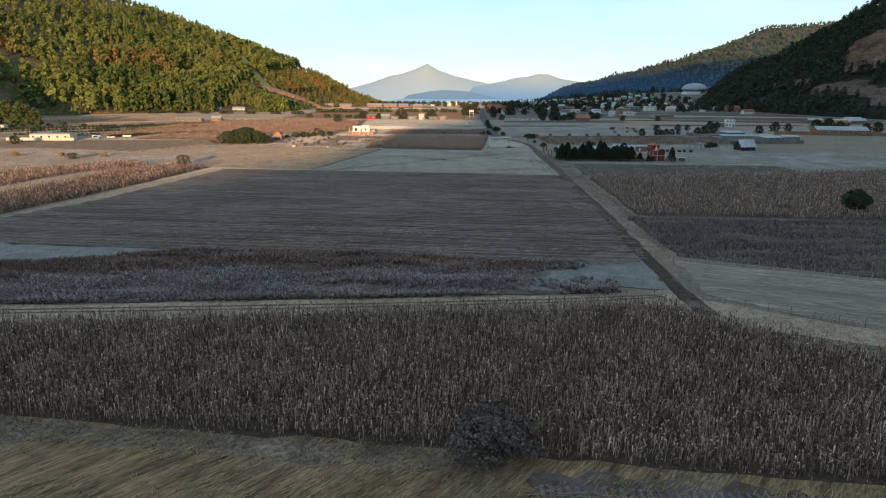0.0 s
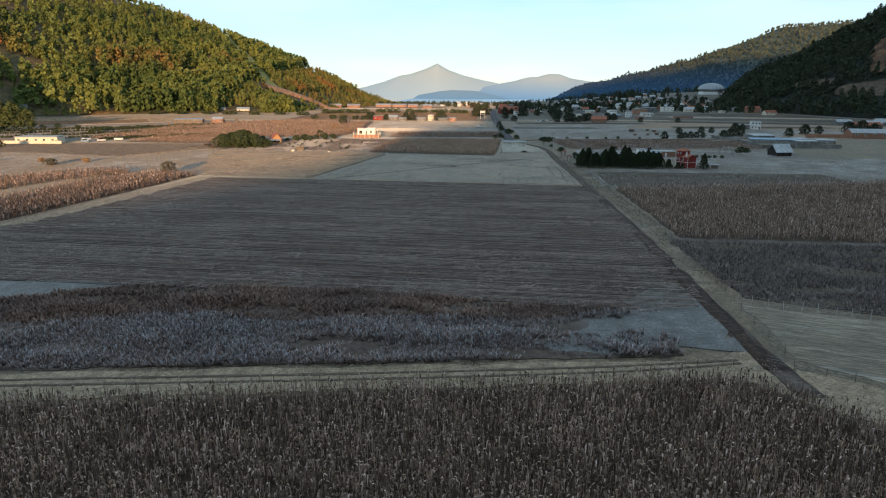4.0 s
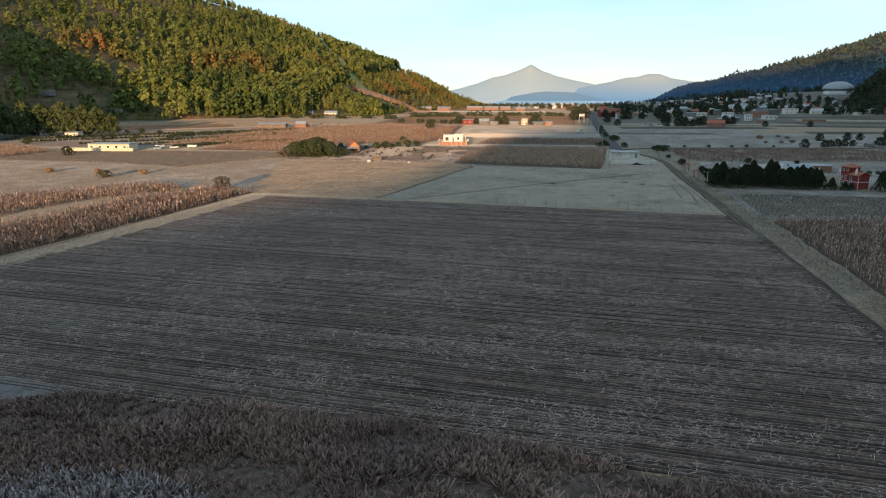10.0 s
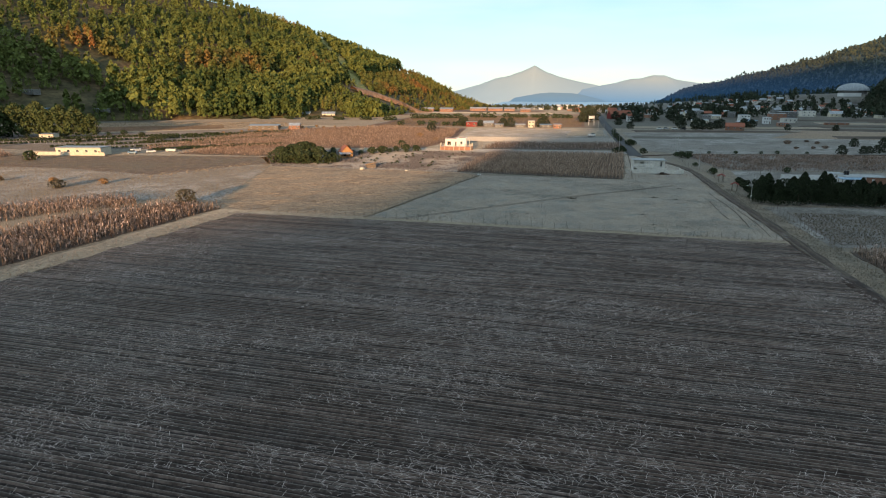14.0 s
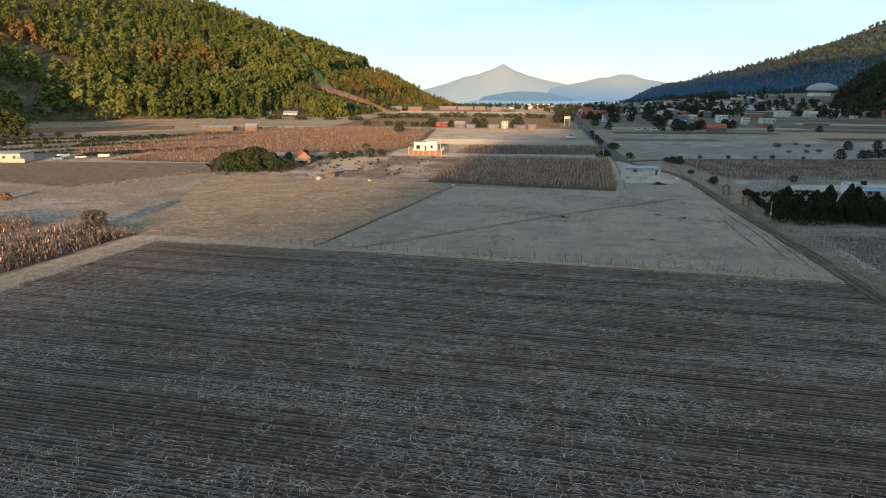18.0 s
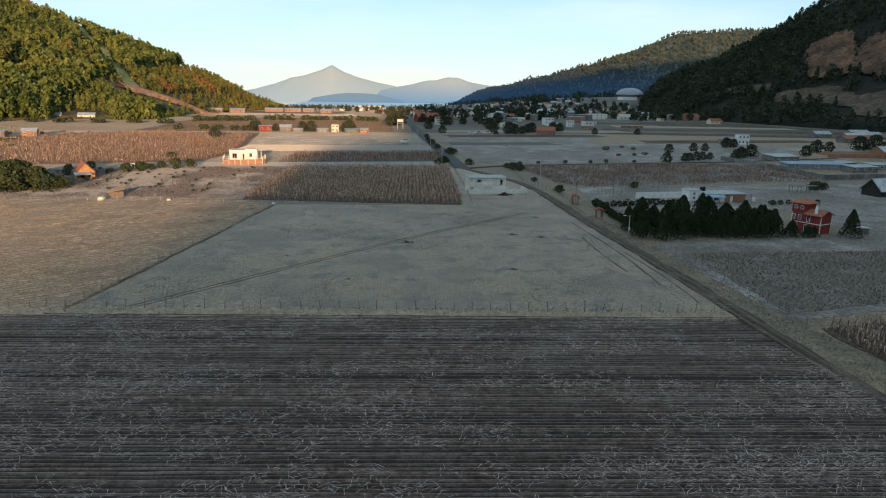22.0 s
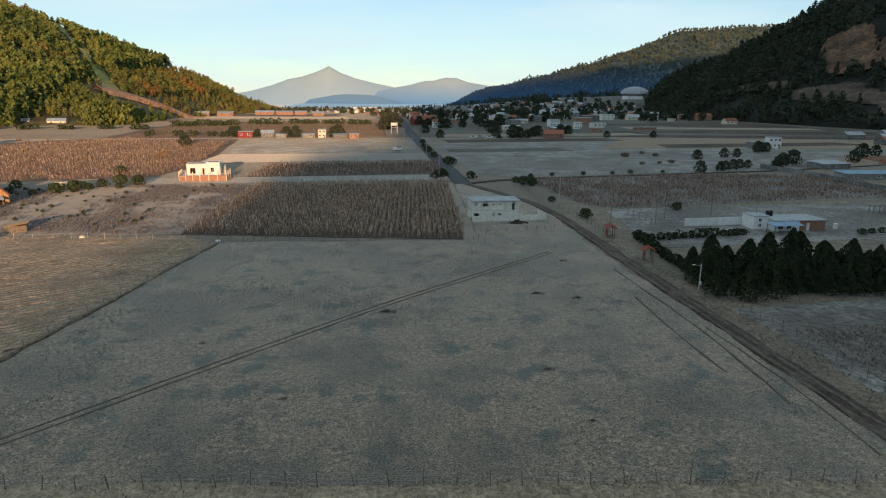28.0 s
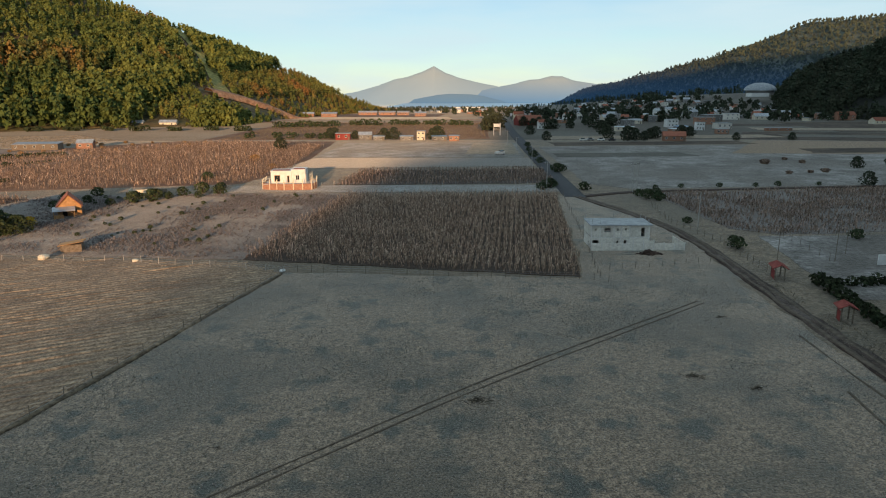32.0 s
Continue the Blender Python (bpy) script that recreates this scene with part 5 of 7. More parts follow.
# ---- buildings ----
def opening(parent, name, m, w, h, frame_mat, pane_mat, depth=0.12, bars=1):
    """A framed opening, lying in the xz plane of m, outward -y: one frame mesh with its pane below it."""
    bm = bmesh.new()
    t = 0.09
    box(bm, (-w / 2, 0, h / 2), (t, depth, h + t))
    box(bm, (w / 2, 0, h / 2), (t, depth, h + t))
    box(bm, (0, 0, 0), (w - t, depth, t))
    box(bm, (0, 0, h), (w - t, depth, t))
    for k in range(bars):
        box(bm, ((k + 1) * w / (bars + 1) - w / 2, 0, h / 2), (0.05, depth * 0.7, h - t))
    fr = part(name, bm, frame_mat, parent)
    fr.matrix_basis = m
    pane = part("pane", bx((0, 0.01, h / 2), (w - t, 0.03, h - t)), pane_mat, fr)
    return fr


def simple_house(name, x, y, w, d, h, rz, wall, roof, label, kind="flat", category="house", pitch=0.35, storeys=1, windows=2, door=True, group="", over=0.3):
    """A small house: walls, roof, windows and a door on the side that faces the fields."""
    t = thing(name, x, y, float(ground_z(x, y)), rz, label, category, group)
    bm = bmesh.new()
    box(bm, (0, 0, h / 2 - 0.2), (w, d, h + 0.4), 0, 0.04)
    if kind == "gable":
        r = d / 2 * pitch * 2
        a = [bm.verts.new(p) for p in ((-w / 2, -d / 2, h), (-w / 2, d / 2, h), (-w / 2, 0, h + r), (w / 2, -d / 2, h), (w / 2, d / 2, h), (w / 2, 0, h + r))]
        bm.faces.new((a[0], a[2], a[1])), bm.faces.new((a[3], a[4], a[5]))
    part("wall", bm, wall, t)
    bm = bmesh.new()
    if kind == "gable":
        r = d / 2 * pitch * 2
        slope = math.degrees(math.atan2(r, d / 2))
        run = math.hypot(r, d / 2) + over
        for s in (-1, 1):
            m = pose(0, s * (d / 4 + over / 2 * math.cos(radians(slope))), h + r / 2 - over / 2 * math.sin(radians(slope)) + 0.07, -s * slope) @ Matrix.Diagonal((w + 2 * over, run, 0.12, 1))
            bmesh.ops.create_cube(bm, size=1, matrix=m)
    elif kind == "shed":
        m = pose(0, 0, h + 0.3, 4) @ Matrix.Diagonal((w + 2 * over, d + 2 * over, 0.1, 1))
        bmesh.ops.create_cube(bm, size=1, matrix=m)
    else:
        box(bm, (0, 0, h + 0.29), (w + over, d + over, 0.18))
    part("roof", bm, roof, t)
    for s in range(storeys):
        for k in range(windows):
            px = (k + 0.5) * w / windows - w / 2 + (0.0 if not door or s else -0.25)
            opening(t, "window", pose(px, -d / 2 - 0.03, s * h / storeys + h / storeys * 0.4), min(1.2, w / windows * 0.5), h / storeys * 0.38, M["white"], M["glass"])
    if door:
        part("door", bx((w / 2 - 0.9, -d / 2 - 0.03, 1.0), (0.95, 0.08, 2.0)), M["wood"], t)
    return t



def holed_wall(bm, x0, x1, z0, z1, y, t, holes):
    """A wall panel in the xz plane with rectangular openings left free: boxes above, below and between them."""
    xs = x0
    for hx0, hx1, hz0, hz1 in sorted(holes):
        if hx0 > xs:
            box(bm, ((xs + hx0) / 2, y, (z0 + z1) / 2), (hx0 - xs, t, z1 - z0))
        if hz0 > z0:
            box(bm, ((hx0 + hx1) / 2, y, (z0 + hz0) / 2), (hx1 - hx0, t, hz0 - z0))
        if hz1 < z1:
            box(bm, ((hx0 + hx1) / 2, y, (hz1 + z1) / 2), (hx1 - hx0, t, z1 - hz1))
        xs = hx1
    if xs < x1:
        box(bm, ((xs + x1) / 2, y, (z0 + z1) / 2), (x1 - xs, t, z1 - z0))
    return bm


# unfinished block house with open windows, and the block wall round its plot
bh = thing("block_house", 36.2, 367.4, 0, -1, "unfinished grey concrete block house with empty windows", "house")
bh.scale = (0.9, 0.9, 0.86)
COLS = [0.15, 2.0, 5.1, 6.6, 8.5, 12.75]
HOLES = {(0, 0): [(0.4, 1.8, 1.3, 2.1)], (0, 2): [(5.7, 6.1, 1.3, 2.1)], (0, 3): [(7.3, 7.9, 1.2, 2.1)],
         (1, 0): [(0.8, 1.2, 4.2, 4.8)], (1, 1): [(2.9, 4.3, 4.0, 4.9)], (1, 2): [(5.65, 6.05, 4.3, 4.8)], (1, 3): [(7.4, 7.8, 4.3, 4.8)], (1, 4): [(11.0, 11.8, 2.95, 4.9)]}
for s in (0, 1):
    for b in range(5):
        part("wall_panel", holed_wall(bmesh.new(), COLS[b] + 0.13, COLS[b + 1] - 0.13, s * 2.75 + 0.05, s * 2.75 + 2.5, 0, 0.16, HOLES.get((s, b), [])), M["concrete"], bh)
for s in (0, 1):
    for b, x in enumerate((0.15, 12.75)):
        for k in range(2):
            part("wall_panel", bx((x, 1.8 + 3.4 * k, s * 2.75 + 1.27), (0.16, 3.1, 2.45)), M["concrete"], bh)
    part("wall_panel", bx((6.45, 7.0, s * 2.75 + 1.27), (12.4, 0.16, 2.45)), M["concrete"], bh)
for x in COLS:
    part("column", bx((x, -0.02, 2.7), (0.26, 0.26, 5.5), 0, 0.02), M["concrete_frame"], bh)
for x in (COLS[0], COLS[-1]):
    for y in (3.5, 7.0):
        part("column", bx((x, y, 2.7), (0.24, 0.24, 5.5), 0, 0.02), M["concrete_frame"], bh)
for z in (2.62, 5.38):
    part("beam", bx((6.45, -0.03, z), (12.9, 0.22, 0.24), 0, 0.02), M["concrete_frame"], bh)
part("floor_slab", bx((6.45, 3.5, 2.66), (12.3, 6.6, 0.12)), M["slab"], bh)
part("roof_slab", bx((6.6, 3.4, 5.62), (13.7, 7.9, 0.2), 0, 0.03), M["slab"], bh, "grey roof slab with frost")
for x, y in ((0.2, 0.1), (0.35, 0.3), (2.0, 0.1), (12.4, 0.1), (12.7, 0.4), (12.75, 3.5), (6.5, 7), (0.15, 7), (12.75, 7), (0.15, 3.5)):
    part("starter_bar", tube(bmesh.new(), (x, y, 5.6), (x + 0.05, y, 6.9), 0.04, 0.03, 5), M["steel"], bh)
fw = thing("block_wall", 36.0, 365.6, 0, 0, "low grey block wall in front of the unfinished house", "wall")
fw.scale = (0.98, 1, 0.8)
for k in range(9):
    h = 2.55 if k in (4, 5) else 1.9
    part("wall_panel", bx((k * 2.08 + 1.04, 0, h / 2 - 0.05), (1.9, 0.15, h), 0, 0.02), M["concrete"], fw)
for k in range(10):
    part("wall_post", bx((k * 2.08, -0.02, 1.0 + (0.33 if 4 <= k <= 6 else 0)), (0.2, 0.2, 2.1 + (0.66 if 4 <= k <= 6 else 0)), 0, 0.02), M["concrete_frame"], fw)
for k in range(3):
    part("wall_panel", bx((18.7, 1.2 + 2.2 * k, 0.9), (0.15, 2.1, 1.9), 0, 0.02), M["concrete"], fw)
rub = thing("rubble_heap", 46.4, 362.6, 0, 0, "dark heap of earth and rubble by the wall", "heap")
for k in range(26):
    a, r = rng.uniform(0, 6.3), rng.uniform(0, 1) ** 0.7
    s = rng.uniform(0.35, 1.0) * (1.2 - r)
    bm = bmesh.new()
    bmesh.ops.create_icosphere(bm, subdivisions=1, radius=1, matrix=pose(3.0 * r * math.cos(a), 1.0 * r * math.sin(a), 0.05, rng.uniform(0, 90), 0, a * 57) @ Matrix.Diagonal((s * 1.3, s, s * 0.55, 1)))
    part("clod", bm, M["mud"], rub)

# white house on its brick terrace
wh = thing("terrace_house", -41.2, 450.5, 0, 4, "white flat-roofed house on a brick terrace, lit by the sun", "house")
TER = [(-8, -2.5), (-1, -5), (7.5, -4.2), (8.6, -0.5), (8.2, 5), (-8, 5)]
for (ax, ay), (cx, cy) in zip(TER, TER[1:] + TER[:1]):
    L = math.hypot(cx - ax, cy - ay)
    part("brick_panel", bx(((ax + cx) / 2, (ay + cy) / 2, 0.95), (L, 0.22, 2.1), math.degrees(math.atan2(cy - ay, cx - ax))), M["brick"], wh)
    n = max(2, int(L / 2.4))
    for i in range(n):
        part("post", bx((ax + (cx - ax) * i / n, ay + (cy - ay) * i / n, 1.6), (0.26, 0.26, 3.4), 0, 0.02), M["cream"], wh)
    part("rail", bx(((ax + cx) / 2, (ay + cy) / 2, 2.5), (L, 0.1, 0.1), math.degrees(math.atan2(cy - ay, cx - ax))), M["cream"], wh)
part("terrace_floor", bx((0.2, 0.8, 1.75), (15.6, 8.2, 0.16)), M["slab"], wh)
part("wall", holed_wall(bmesh.new(), -5.4, 1.0, 1.8, 5.5, -1.6, 0.2, [(-4.4, -2.6, 2.4, 4.4), (-0.4, 0.3, 1.85, 4.2)]), M["white"], wh)
part("wall", holed_wall(bmesh.new(), 1.0, 5.2, 1.8, 5.9, -1.2, 0.2, [(2.2, 3.4, 2.8, 4.4)]), M["white"], wh)
part("wall", bx((-5.4, 1.6, 3.65), (0.2, 6.2, 3.7)), M["white"], wh)
part("wall", bx((5.2, 1.8, 3.85), (0.2, 5.8, 4.1)), M["white"], wh)
part("wall", bx((0, 4.7, 3.7), (10.8, 0.2, 3.8)), M["white"], wh)
part("roof", bx((-2.2, 1.5, 5.6), (6.8, 6.6, 0.2)), M["white"], wh)
part("roof", bx((3.2, 1.7, 6.0), (4.5, 6.3, 0.2)), M["white"], wh)
part("roof_tiles", bx((-2.4, 0.6, 5.78), (5.4, 2.0, 0.12)), M["tile"], wh, "strip of red roof tiles")
part("roof_tiles", bx((3.2, 0.6, 6.18), (3.4, 1.8, 0.12)), M["tile"], wh, "strip of red roof tiles")
opening(wh, "window", pose(-3.5, -1.62, 2.4), 1.7, 1.9, M["timber"], M["glass"])
opening(wh, "door", pose(-0.05, -1.62, 1.86), 0.65, 2.3, M["timber"], M["dark_wood"], bars=0)
opening(wh, "window", pose(2.8, -1.22, 2.8), 1.1, 1.5, M["white"], M["glass"])
for x, y in ((6.9, -2.6), (6.9, 0.5), (6.9, 3.6), (5.6, -2.6)):
    part("scaffold_post", tube(bmesh.new(), (x, y, 1.8), (x, y, 4.9), 0.09, 0.08, 6), M["cream"], wh)
part("scaffold_beam", bx((6.9, 0.5, 4.4), (0.14, 6.4, 0.14)), M["cream"], wh)

# red house with its tower, oriel and tiled roofs
rh = thing("red_house", 105.8, 305.6, 0, -68, "dark red house with white trim and a tiled tower roof", "house")
rh.scale = (0.84, 0.84, 0.84)
def hip(w, d, h, z, over, ridge=0.0):
    bm = bmesh.new()
    a = [bm.verts.new(p) for p in ((-w / 2 - over, -d / 2 - over, z), (w / 2 + over, -d / 2 - over, z), (w / 2 + over, d / 2 + over, z), (-w / 2 - over, d / 2 + over, z), (-ridge, 0, z + h), (ridge, 0, z + h))]
    for f in ((0, 1, 5, 4), (1, 2, 5), (2, 3, 4, 5), (3, 0, 4), (3, 2, 1, 0)):
        bm.faces.new([a[i] for i in f])
    return bm
part("wall", bx((0, 0, 2.6), (8.2, 5.2, 5.4), 0, 0.03), M["red"], rh)
part("tower_wall", bx((-2.6, 0.2, 6.4), (4.2, 4.6, 3.0), 0, 0.03), M["red"], rh)
ob = part("tower_roof", hip(4.2, 4.6, 1.3, 7.9, 0.7), M["tile"], rh)
ob.location = (-2.6, 0.2, 0)
bm = bmesh.new()
for s in (-1, 1):
    bmesh.ops.create_cube(bm, size=1, matrix=pose(1.9, s * 1.6, 5.75, -s * 22) @ Matrix.Diagonal((5.2, 3.6, 0.14, 1)))
part("roof", bm, M["tile"], rh)
bm = bmesh.new()
a = [bm.verts.new(p) for p in ((4.1, -2.6, 5.2), (4.1, 2.6, 5.2), (4.1, 0, 6.3))]
bm.faces.new(a)
part("gable", bm, M["red"], rh)
part("band", bx((0, 0, 2.75), (8.5, 5.5, 0.16)), M["white"], rh, "white painted band")
for x in (-4.1, 4.1):
    for y in (-2.6, 2.6):
        part("corner_trim", bx((x, y, 2.65), (0.16, 0.16, 5.2)), M["white"], rh, "white corner trim")
for x, z, w, h in ((-3.6, 3.4, 0.8, 1.3), (-1.9, 3.4, 0.8, 1.3), (0.6, 3.1, 0.9, 1.7), (-3.0, 0.5, 1.2, 1.7), (0.3, 0.2, 1.2, 2.0)):
    opening(rh, "window", pose(x, -2.63, z), w, h, M["white"], M["glass"])
for x in (-3.5, -1.8):
    opening(rh, "window", pose(x, -2.13, 6.3), 0.8, 0.9, M["white"], M["glass"])
bm = tube(bmesh.new(), (2.2, -2.0, 5.2), (2.2, -2.0, 7.0), 0.42, 0.38, 8)
tube(bm, (2.2, -2.0, 7.0), (2.2, -2.0, 8.1), 0.4, 0.04, 8)
part("chimney", bm, M["white"], rh, "white conical chimney")

# low brick house with frost-blue roof, white wing, white garden wall
lb = thing("brick_house", 108.2, 349.5, 0, -2, "low brick house with a frosted sheet roof", "house")
part("wall", holed_wall(bmesh.new(), -6.5, 1.5, 0, 2.7, -4, 0.2, [(-5.6, -3.8, 0.6, 2.1), (-2.8, -1.0, 0.6, 2.1)]), M["white"], lb)
part("brick_wall", holed_wall(bmesh.new(), 1.5, 10, 0, 2.7, -4, 0.2, [(3.8, 4.8, 0.02, 2.1)]), M["brick"], lb)
part("brick_wall", bx((10, 0, 1.35), (0.2, 8, 2.7)), M["brick"], lb)
part("wall", bx((-6.5, 0, 1.35), (0.2, 8, 2.7)), M["white"], lb)
part("wall", bx((1.75, 4, 1.35), (16.5, 0.2, 2.7)), M["brick"], lb)
lb.scale = (0.76, 0.85, 0.88)
part("roof", bx((1.75, 0, 2.82), (17.4, 8.9, 0.18), 0, 0.02), M["slab"], lb, "frosted blue-grey flat roof")
opening(lb, "window", pose(-4.7, -4.03, 0.6), 1.7, 1.4, M["white"], M["glass"])
opening(lb, "window", pose(-1.9, -4.03, 0.6), 1.7, 1.4, M["white"], M["glass"])
opening(lb, "door", pose(4.3, -4.03, 0.02), 0.95, 2.05, M["white"], M["white"], bars=0)
part("wing_wall", bx((-9.2, 1.5, 1.75), (5, 5.5, 3.5), 0, 0.03), M["white"], lb)
part("wing_roof", bx((-9.2, 1.5, 3.6), (5.4, 5.9, 0.16)), M["slab"], lb)
for z in (0.7, 2.1):
    opening(lb, "window", pose(-9.6, -1.28, z), 0.9, 0.9, M["white"], M["glass"])
for x in (-4.6, -3.4):
    bm = tube(bmesh.new(), (x, 2.5, 2.9), (x, 2.5, 4.2), 0.55, 0.55, 12)
    tube(bm, (x, 2.5, 4.2), (x, 2.5, 4.45), 0.5, 0.2, 12)
    part("water_tank", bm, M["black"], lb, "black plastic water tank")
lean = thing("lean_to", 103.5, 343.5, 0, 0, "open lean-to with a blue sheet roof", "shelter")
bmesh_roof = bmesh.new()
bmesh.ops.create_cube(bmesh_roof, size=1, matrix=pose(0, 0, 2.3, 5) @ Matrix.Diagonal((7.5, 3.4, 0.08, 1)))
part("roof", bmesh_roof, M["blue_tin"], lean)
for x in (-3.4, 0, 3.4):
    for y in (-1.4, 1.4):
        part("post", tube(bmesh.new(), (x, y, 0), (x, y, 2.3), 0.08, 0.08, 6), M["wood"], lean)
tank = thing("water_drum", 119.5, 347, 0, 0, "white plastic drum beside the house", "drum")
part("drum", tube(bmesh.new(), (0, 0, 0), (0, 0, 1.3), 0.55, 0.5, 12), M["white"], tank)
gw = thing("garden_wall", 85, 354.2, 0, 1, "long white garden wall", "wall")
for k in range(8):
    part("wall_panel", bx((k * 2.03 + 1.0, 0, 0.95 + 0.02 * (k % 2)), (1.98, 0.18, 1.95), 0, 0.02), M["white"], gw)

# gate shelters with red tiled roofs
for x, y, w in ((62.8, 346.2, 3.6), (61.4, 325.5, 2.2)):
    g = thing("gate_shelter", x, y, 0, 75, "timber gate shelter with a red tiled roof", "shelter", "gate shelters")
    g.scale = (0.8, 0.8, 0.8)
    for px in (-w / 2, w / 2):
        for py in (-0.9, 0.9):
            part("post", bx((px, py, 1.3), (0.22, 0.22, 2.6), 0, 0.02), M["wood"], g)
    bm = bmesh.new()
    for s in (-1, 1):
        bmesh.ops.create_cube(bm, size=1, matrix=pose(0, s * 0.75, 2.95, -s * 27) @ Matrix.Diagonal((w + 1, 1.8, 0.12, 1)))
    part("roof", bm, M["gate_tile"], g)
    part("gate", bx((0, 0.9, 0.95), (w - 0.4, 0.1, 1.9), 0, 0.02), M["red"], g, "dark red gate panel")
    part("beam", bx((0, -0.9, 2.5), (w + 0.4, 0.18, 0.18)), M["wood"], g)

# A-frame cabin
cb = thing("cabin", 170, 355, 0, 8, "black timber cabin with a pale metal roof", "cabin")
part("wall", bx((0, 0, 1.2), (8, 7, 2.4), 0, 0.03), M["dark_wood"], cb)
for sx in (-4.0, 4.0):
    bm = bmesh.new()
    bm.faces.new([bm.verts.new(p) for p in ((sx, -3.5, 2.3), (sx, 3.5, 2.3), (sx, 0, 5.6))])
    part("gable", bm, M["dark_wood"], cb)
for s in (-1, 1):
    bm = bmesh.new()
    bmesh.ops.create_cube(bm, size=1, matrix=pose(0, s * 2.0, 3.75, -s * 43) @ Matrix.Diagonal((9.2, 5.6, 0.1, 1)))
    part("roof", bm, M["tin"], cb)
opening(cb, "door", pose(1.2, -3.53, 0), 1.0, 2.0, M["wood"], M["dark_wood"], bars=0)
opening(cb, "window", pose(-1.8, -3.53, 0.9), 1.2, 1.0, M["wood"], M["glass"])
bench = thing("pergola", 148.8, 363.5, 0, -4, "long low timber pergola", "pergola")
part("roof", bx((0, 0, 2.1), (9.5, 1.8, 0.12)), M["wood"], bench)
for x in (-4.5, -1.5, 1.5, 4.5):
    for y in (-0.8, 0.8):
        part("post", tube(bmesh.new(), (x, y, 0), (x, y, 2.1), 0.09, 0.08, 6), M["wood"], bench)
hut = thing("shack", 116.5, 302.3, 0, -15, "small dark wooden shack by the tree", "shack")
part("wall", bx((0, 0, 0.7), (2.6, 2.0, 1.4)), M["wood"], hut)
part("roof", bx((0, 0, 1.5), (3.2, 2.6, 0.12)), M["tin"], hut)

# timber cottage with its lean-to
ct = thing("cottage", -87.5, 406.5, 0, 28, "small timber cottage with a steep red roof and lean-to", "cottage")
part("wall", holed_wall(bmesh.new(), -2.6, 2.6, 0, 2.6, -2.8, 0.18, [(-1.6, -0.5, 0.02, 2.0), (0.6, 1.7, 0.8, 1.9)]), M["timber"], ct)
for x in (-2.6, 2.6):
    part("wall", bx((x, 0, 1.3), (0.18, 5.6, 2.6)), M["timber"], ct)
part("wall", bx((0, 2.8, 1.3), (5.3, 0.18, 2.6)), M["timber"], ct)
for y in (-2.8, 2.8):
    bm = bmesh.new()
    bm.faces.new([bm.verts.new(p) for p in ((-2.6, y, 2.6), (2.6, y, 2.6), (0, y, 5.3))])
    part("gable", bm, M["timber"], ct)
for s in (-1, 1):
    bm = bmesh.new()
    bmesh.ops.create_cube(bm, size=1, matrix=pose(s * 1.5, 0, 3.95, 0, s * 46) @ Matrix.Diagonal((4.3, 6.6, 0.12, 1)))
    part("roof", bm, M["tile"], ct)
opening(ct, "door", pose(-1.05, -2.82, 0.02), 1.05, 1.95, M["wood"], M["dark_wood"], bars=0)
opening(ct, "window", pose(1.15, -2.82, 0.8), 1.05, 1.05, M["wood"], M["glass"])
bm = bmesh.new()
bmesh.ops.create_cube(bm, size=1, matrix=pose(-1.2, -4.6, 2.2, 10) @ Matrix.Diagonal((5.0, 3.6, 0.08, 1)))
part("porch_roof", bm, M["tin"], ct, "frosted sheet porch roof")
for x in (-3.4, 1.0):
    part("porch_post", tube(bmesh.new(), (x, -6.1, 0), (x, -6.1, 1.9), 0.09, 0.08, 6), M["timber"], ct)
part("porch_wall", bx((-2.4, -6.0, 0.5), (2.2, 0.12, 1.0)), M["timber"], ct)
sh = thing("field_shed", -66, 367.5, 0, 15, "low stone and board shed with a slanting roof", "shed")
part("wall", bx((0, 0, 0.75), (3.8, 2.4, 1.5), 0, 0.03), M["wood"], sh)
bm = bmesh.new()
bmesh.ops.create_cube(bm, size=1, matrix=pose(0, 0, 1.75, 0, -9) @ Matrix.Diagonal((4.6, 3.0, 0.08, 1)))
part("roof", bm, M["timber"], sh)
pen = thing("pen_wall", -86, 438.5, 0, 12, "low pale block wall of a garden pen", "wall")
for k in range(5):
    part("wall_panel", bx((k * 2.2, 0, 0.7), (2.1, 0.2, 1.4), 0, 0.02), M["cream"] if k < 3 else M["wood"], pen)
part("wall_panel", bx((-1.0, 2.0, 0.7), (0.2, 4.0, 1.4)), M["cream"], pen)

# ---- the town and the far side of the valley ----
WALLS = ["grey_wall", "grey_wall", "grey_wall", "cream", "brick", "grey_wall", "brick", "concrete", "grey_wall", "white"]
ROOFS = [("flat", "slab"), ("flat", "slab"), ("flat", "slab"), ("gable", "tin"), ("gable", "tile"), ("shed", "tin")]
WORDS = dict(grey_wall="grey rendered", white="white painted", cream="cream painted", brick="bare brick", concrete="concrete block", slab="a flat roof", tin="a sheet metal roof", tile="a red tiled roof")


def town_house(x, y, w=None, d=None, h=None, wall=None, roof=None, rz=None, windows=3):
    wall = wall or WALLS[rng.integers(0, len(WALLS))]
    kind, cover = roof or ROOFS[rng.integers(0, len(ROOFS))]
    storeys = 2 if (h or 0) > 4.5 or (h is None and rng.random() < 0.35) else 1
    simple_house("house", x, y, w or rng.uniform(6, 11), d or rng.uniform(6, 8), h or 2.9 * storeys, rng.uniform(-30, 30) if rz is None else rz, M[wall], M[cover],
                 f"{WORDS[wall]} town house with {WORDS[cover]}", kind, storeys=storeys, windows=windows, group="town houses")


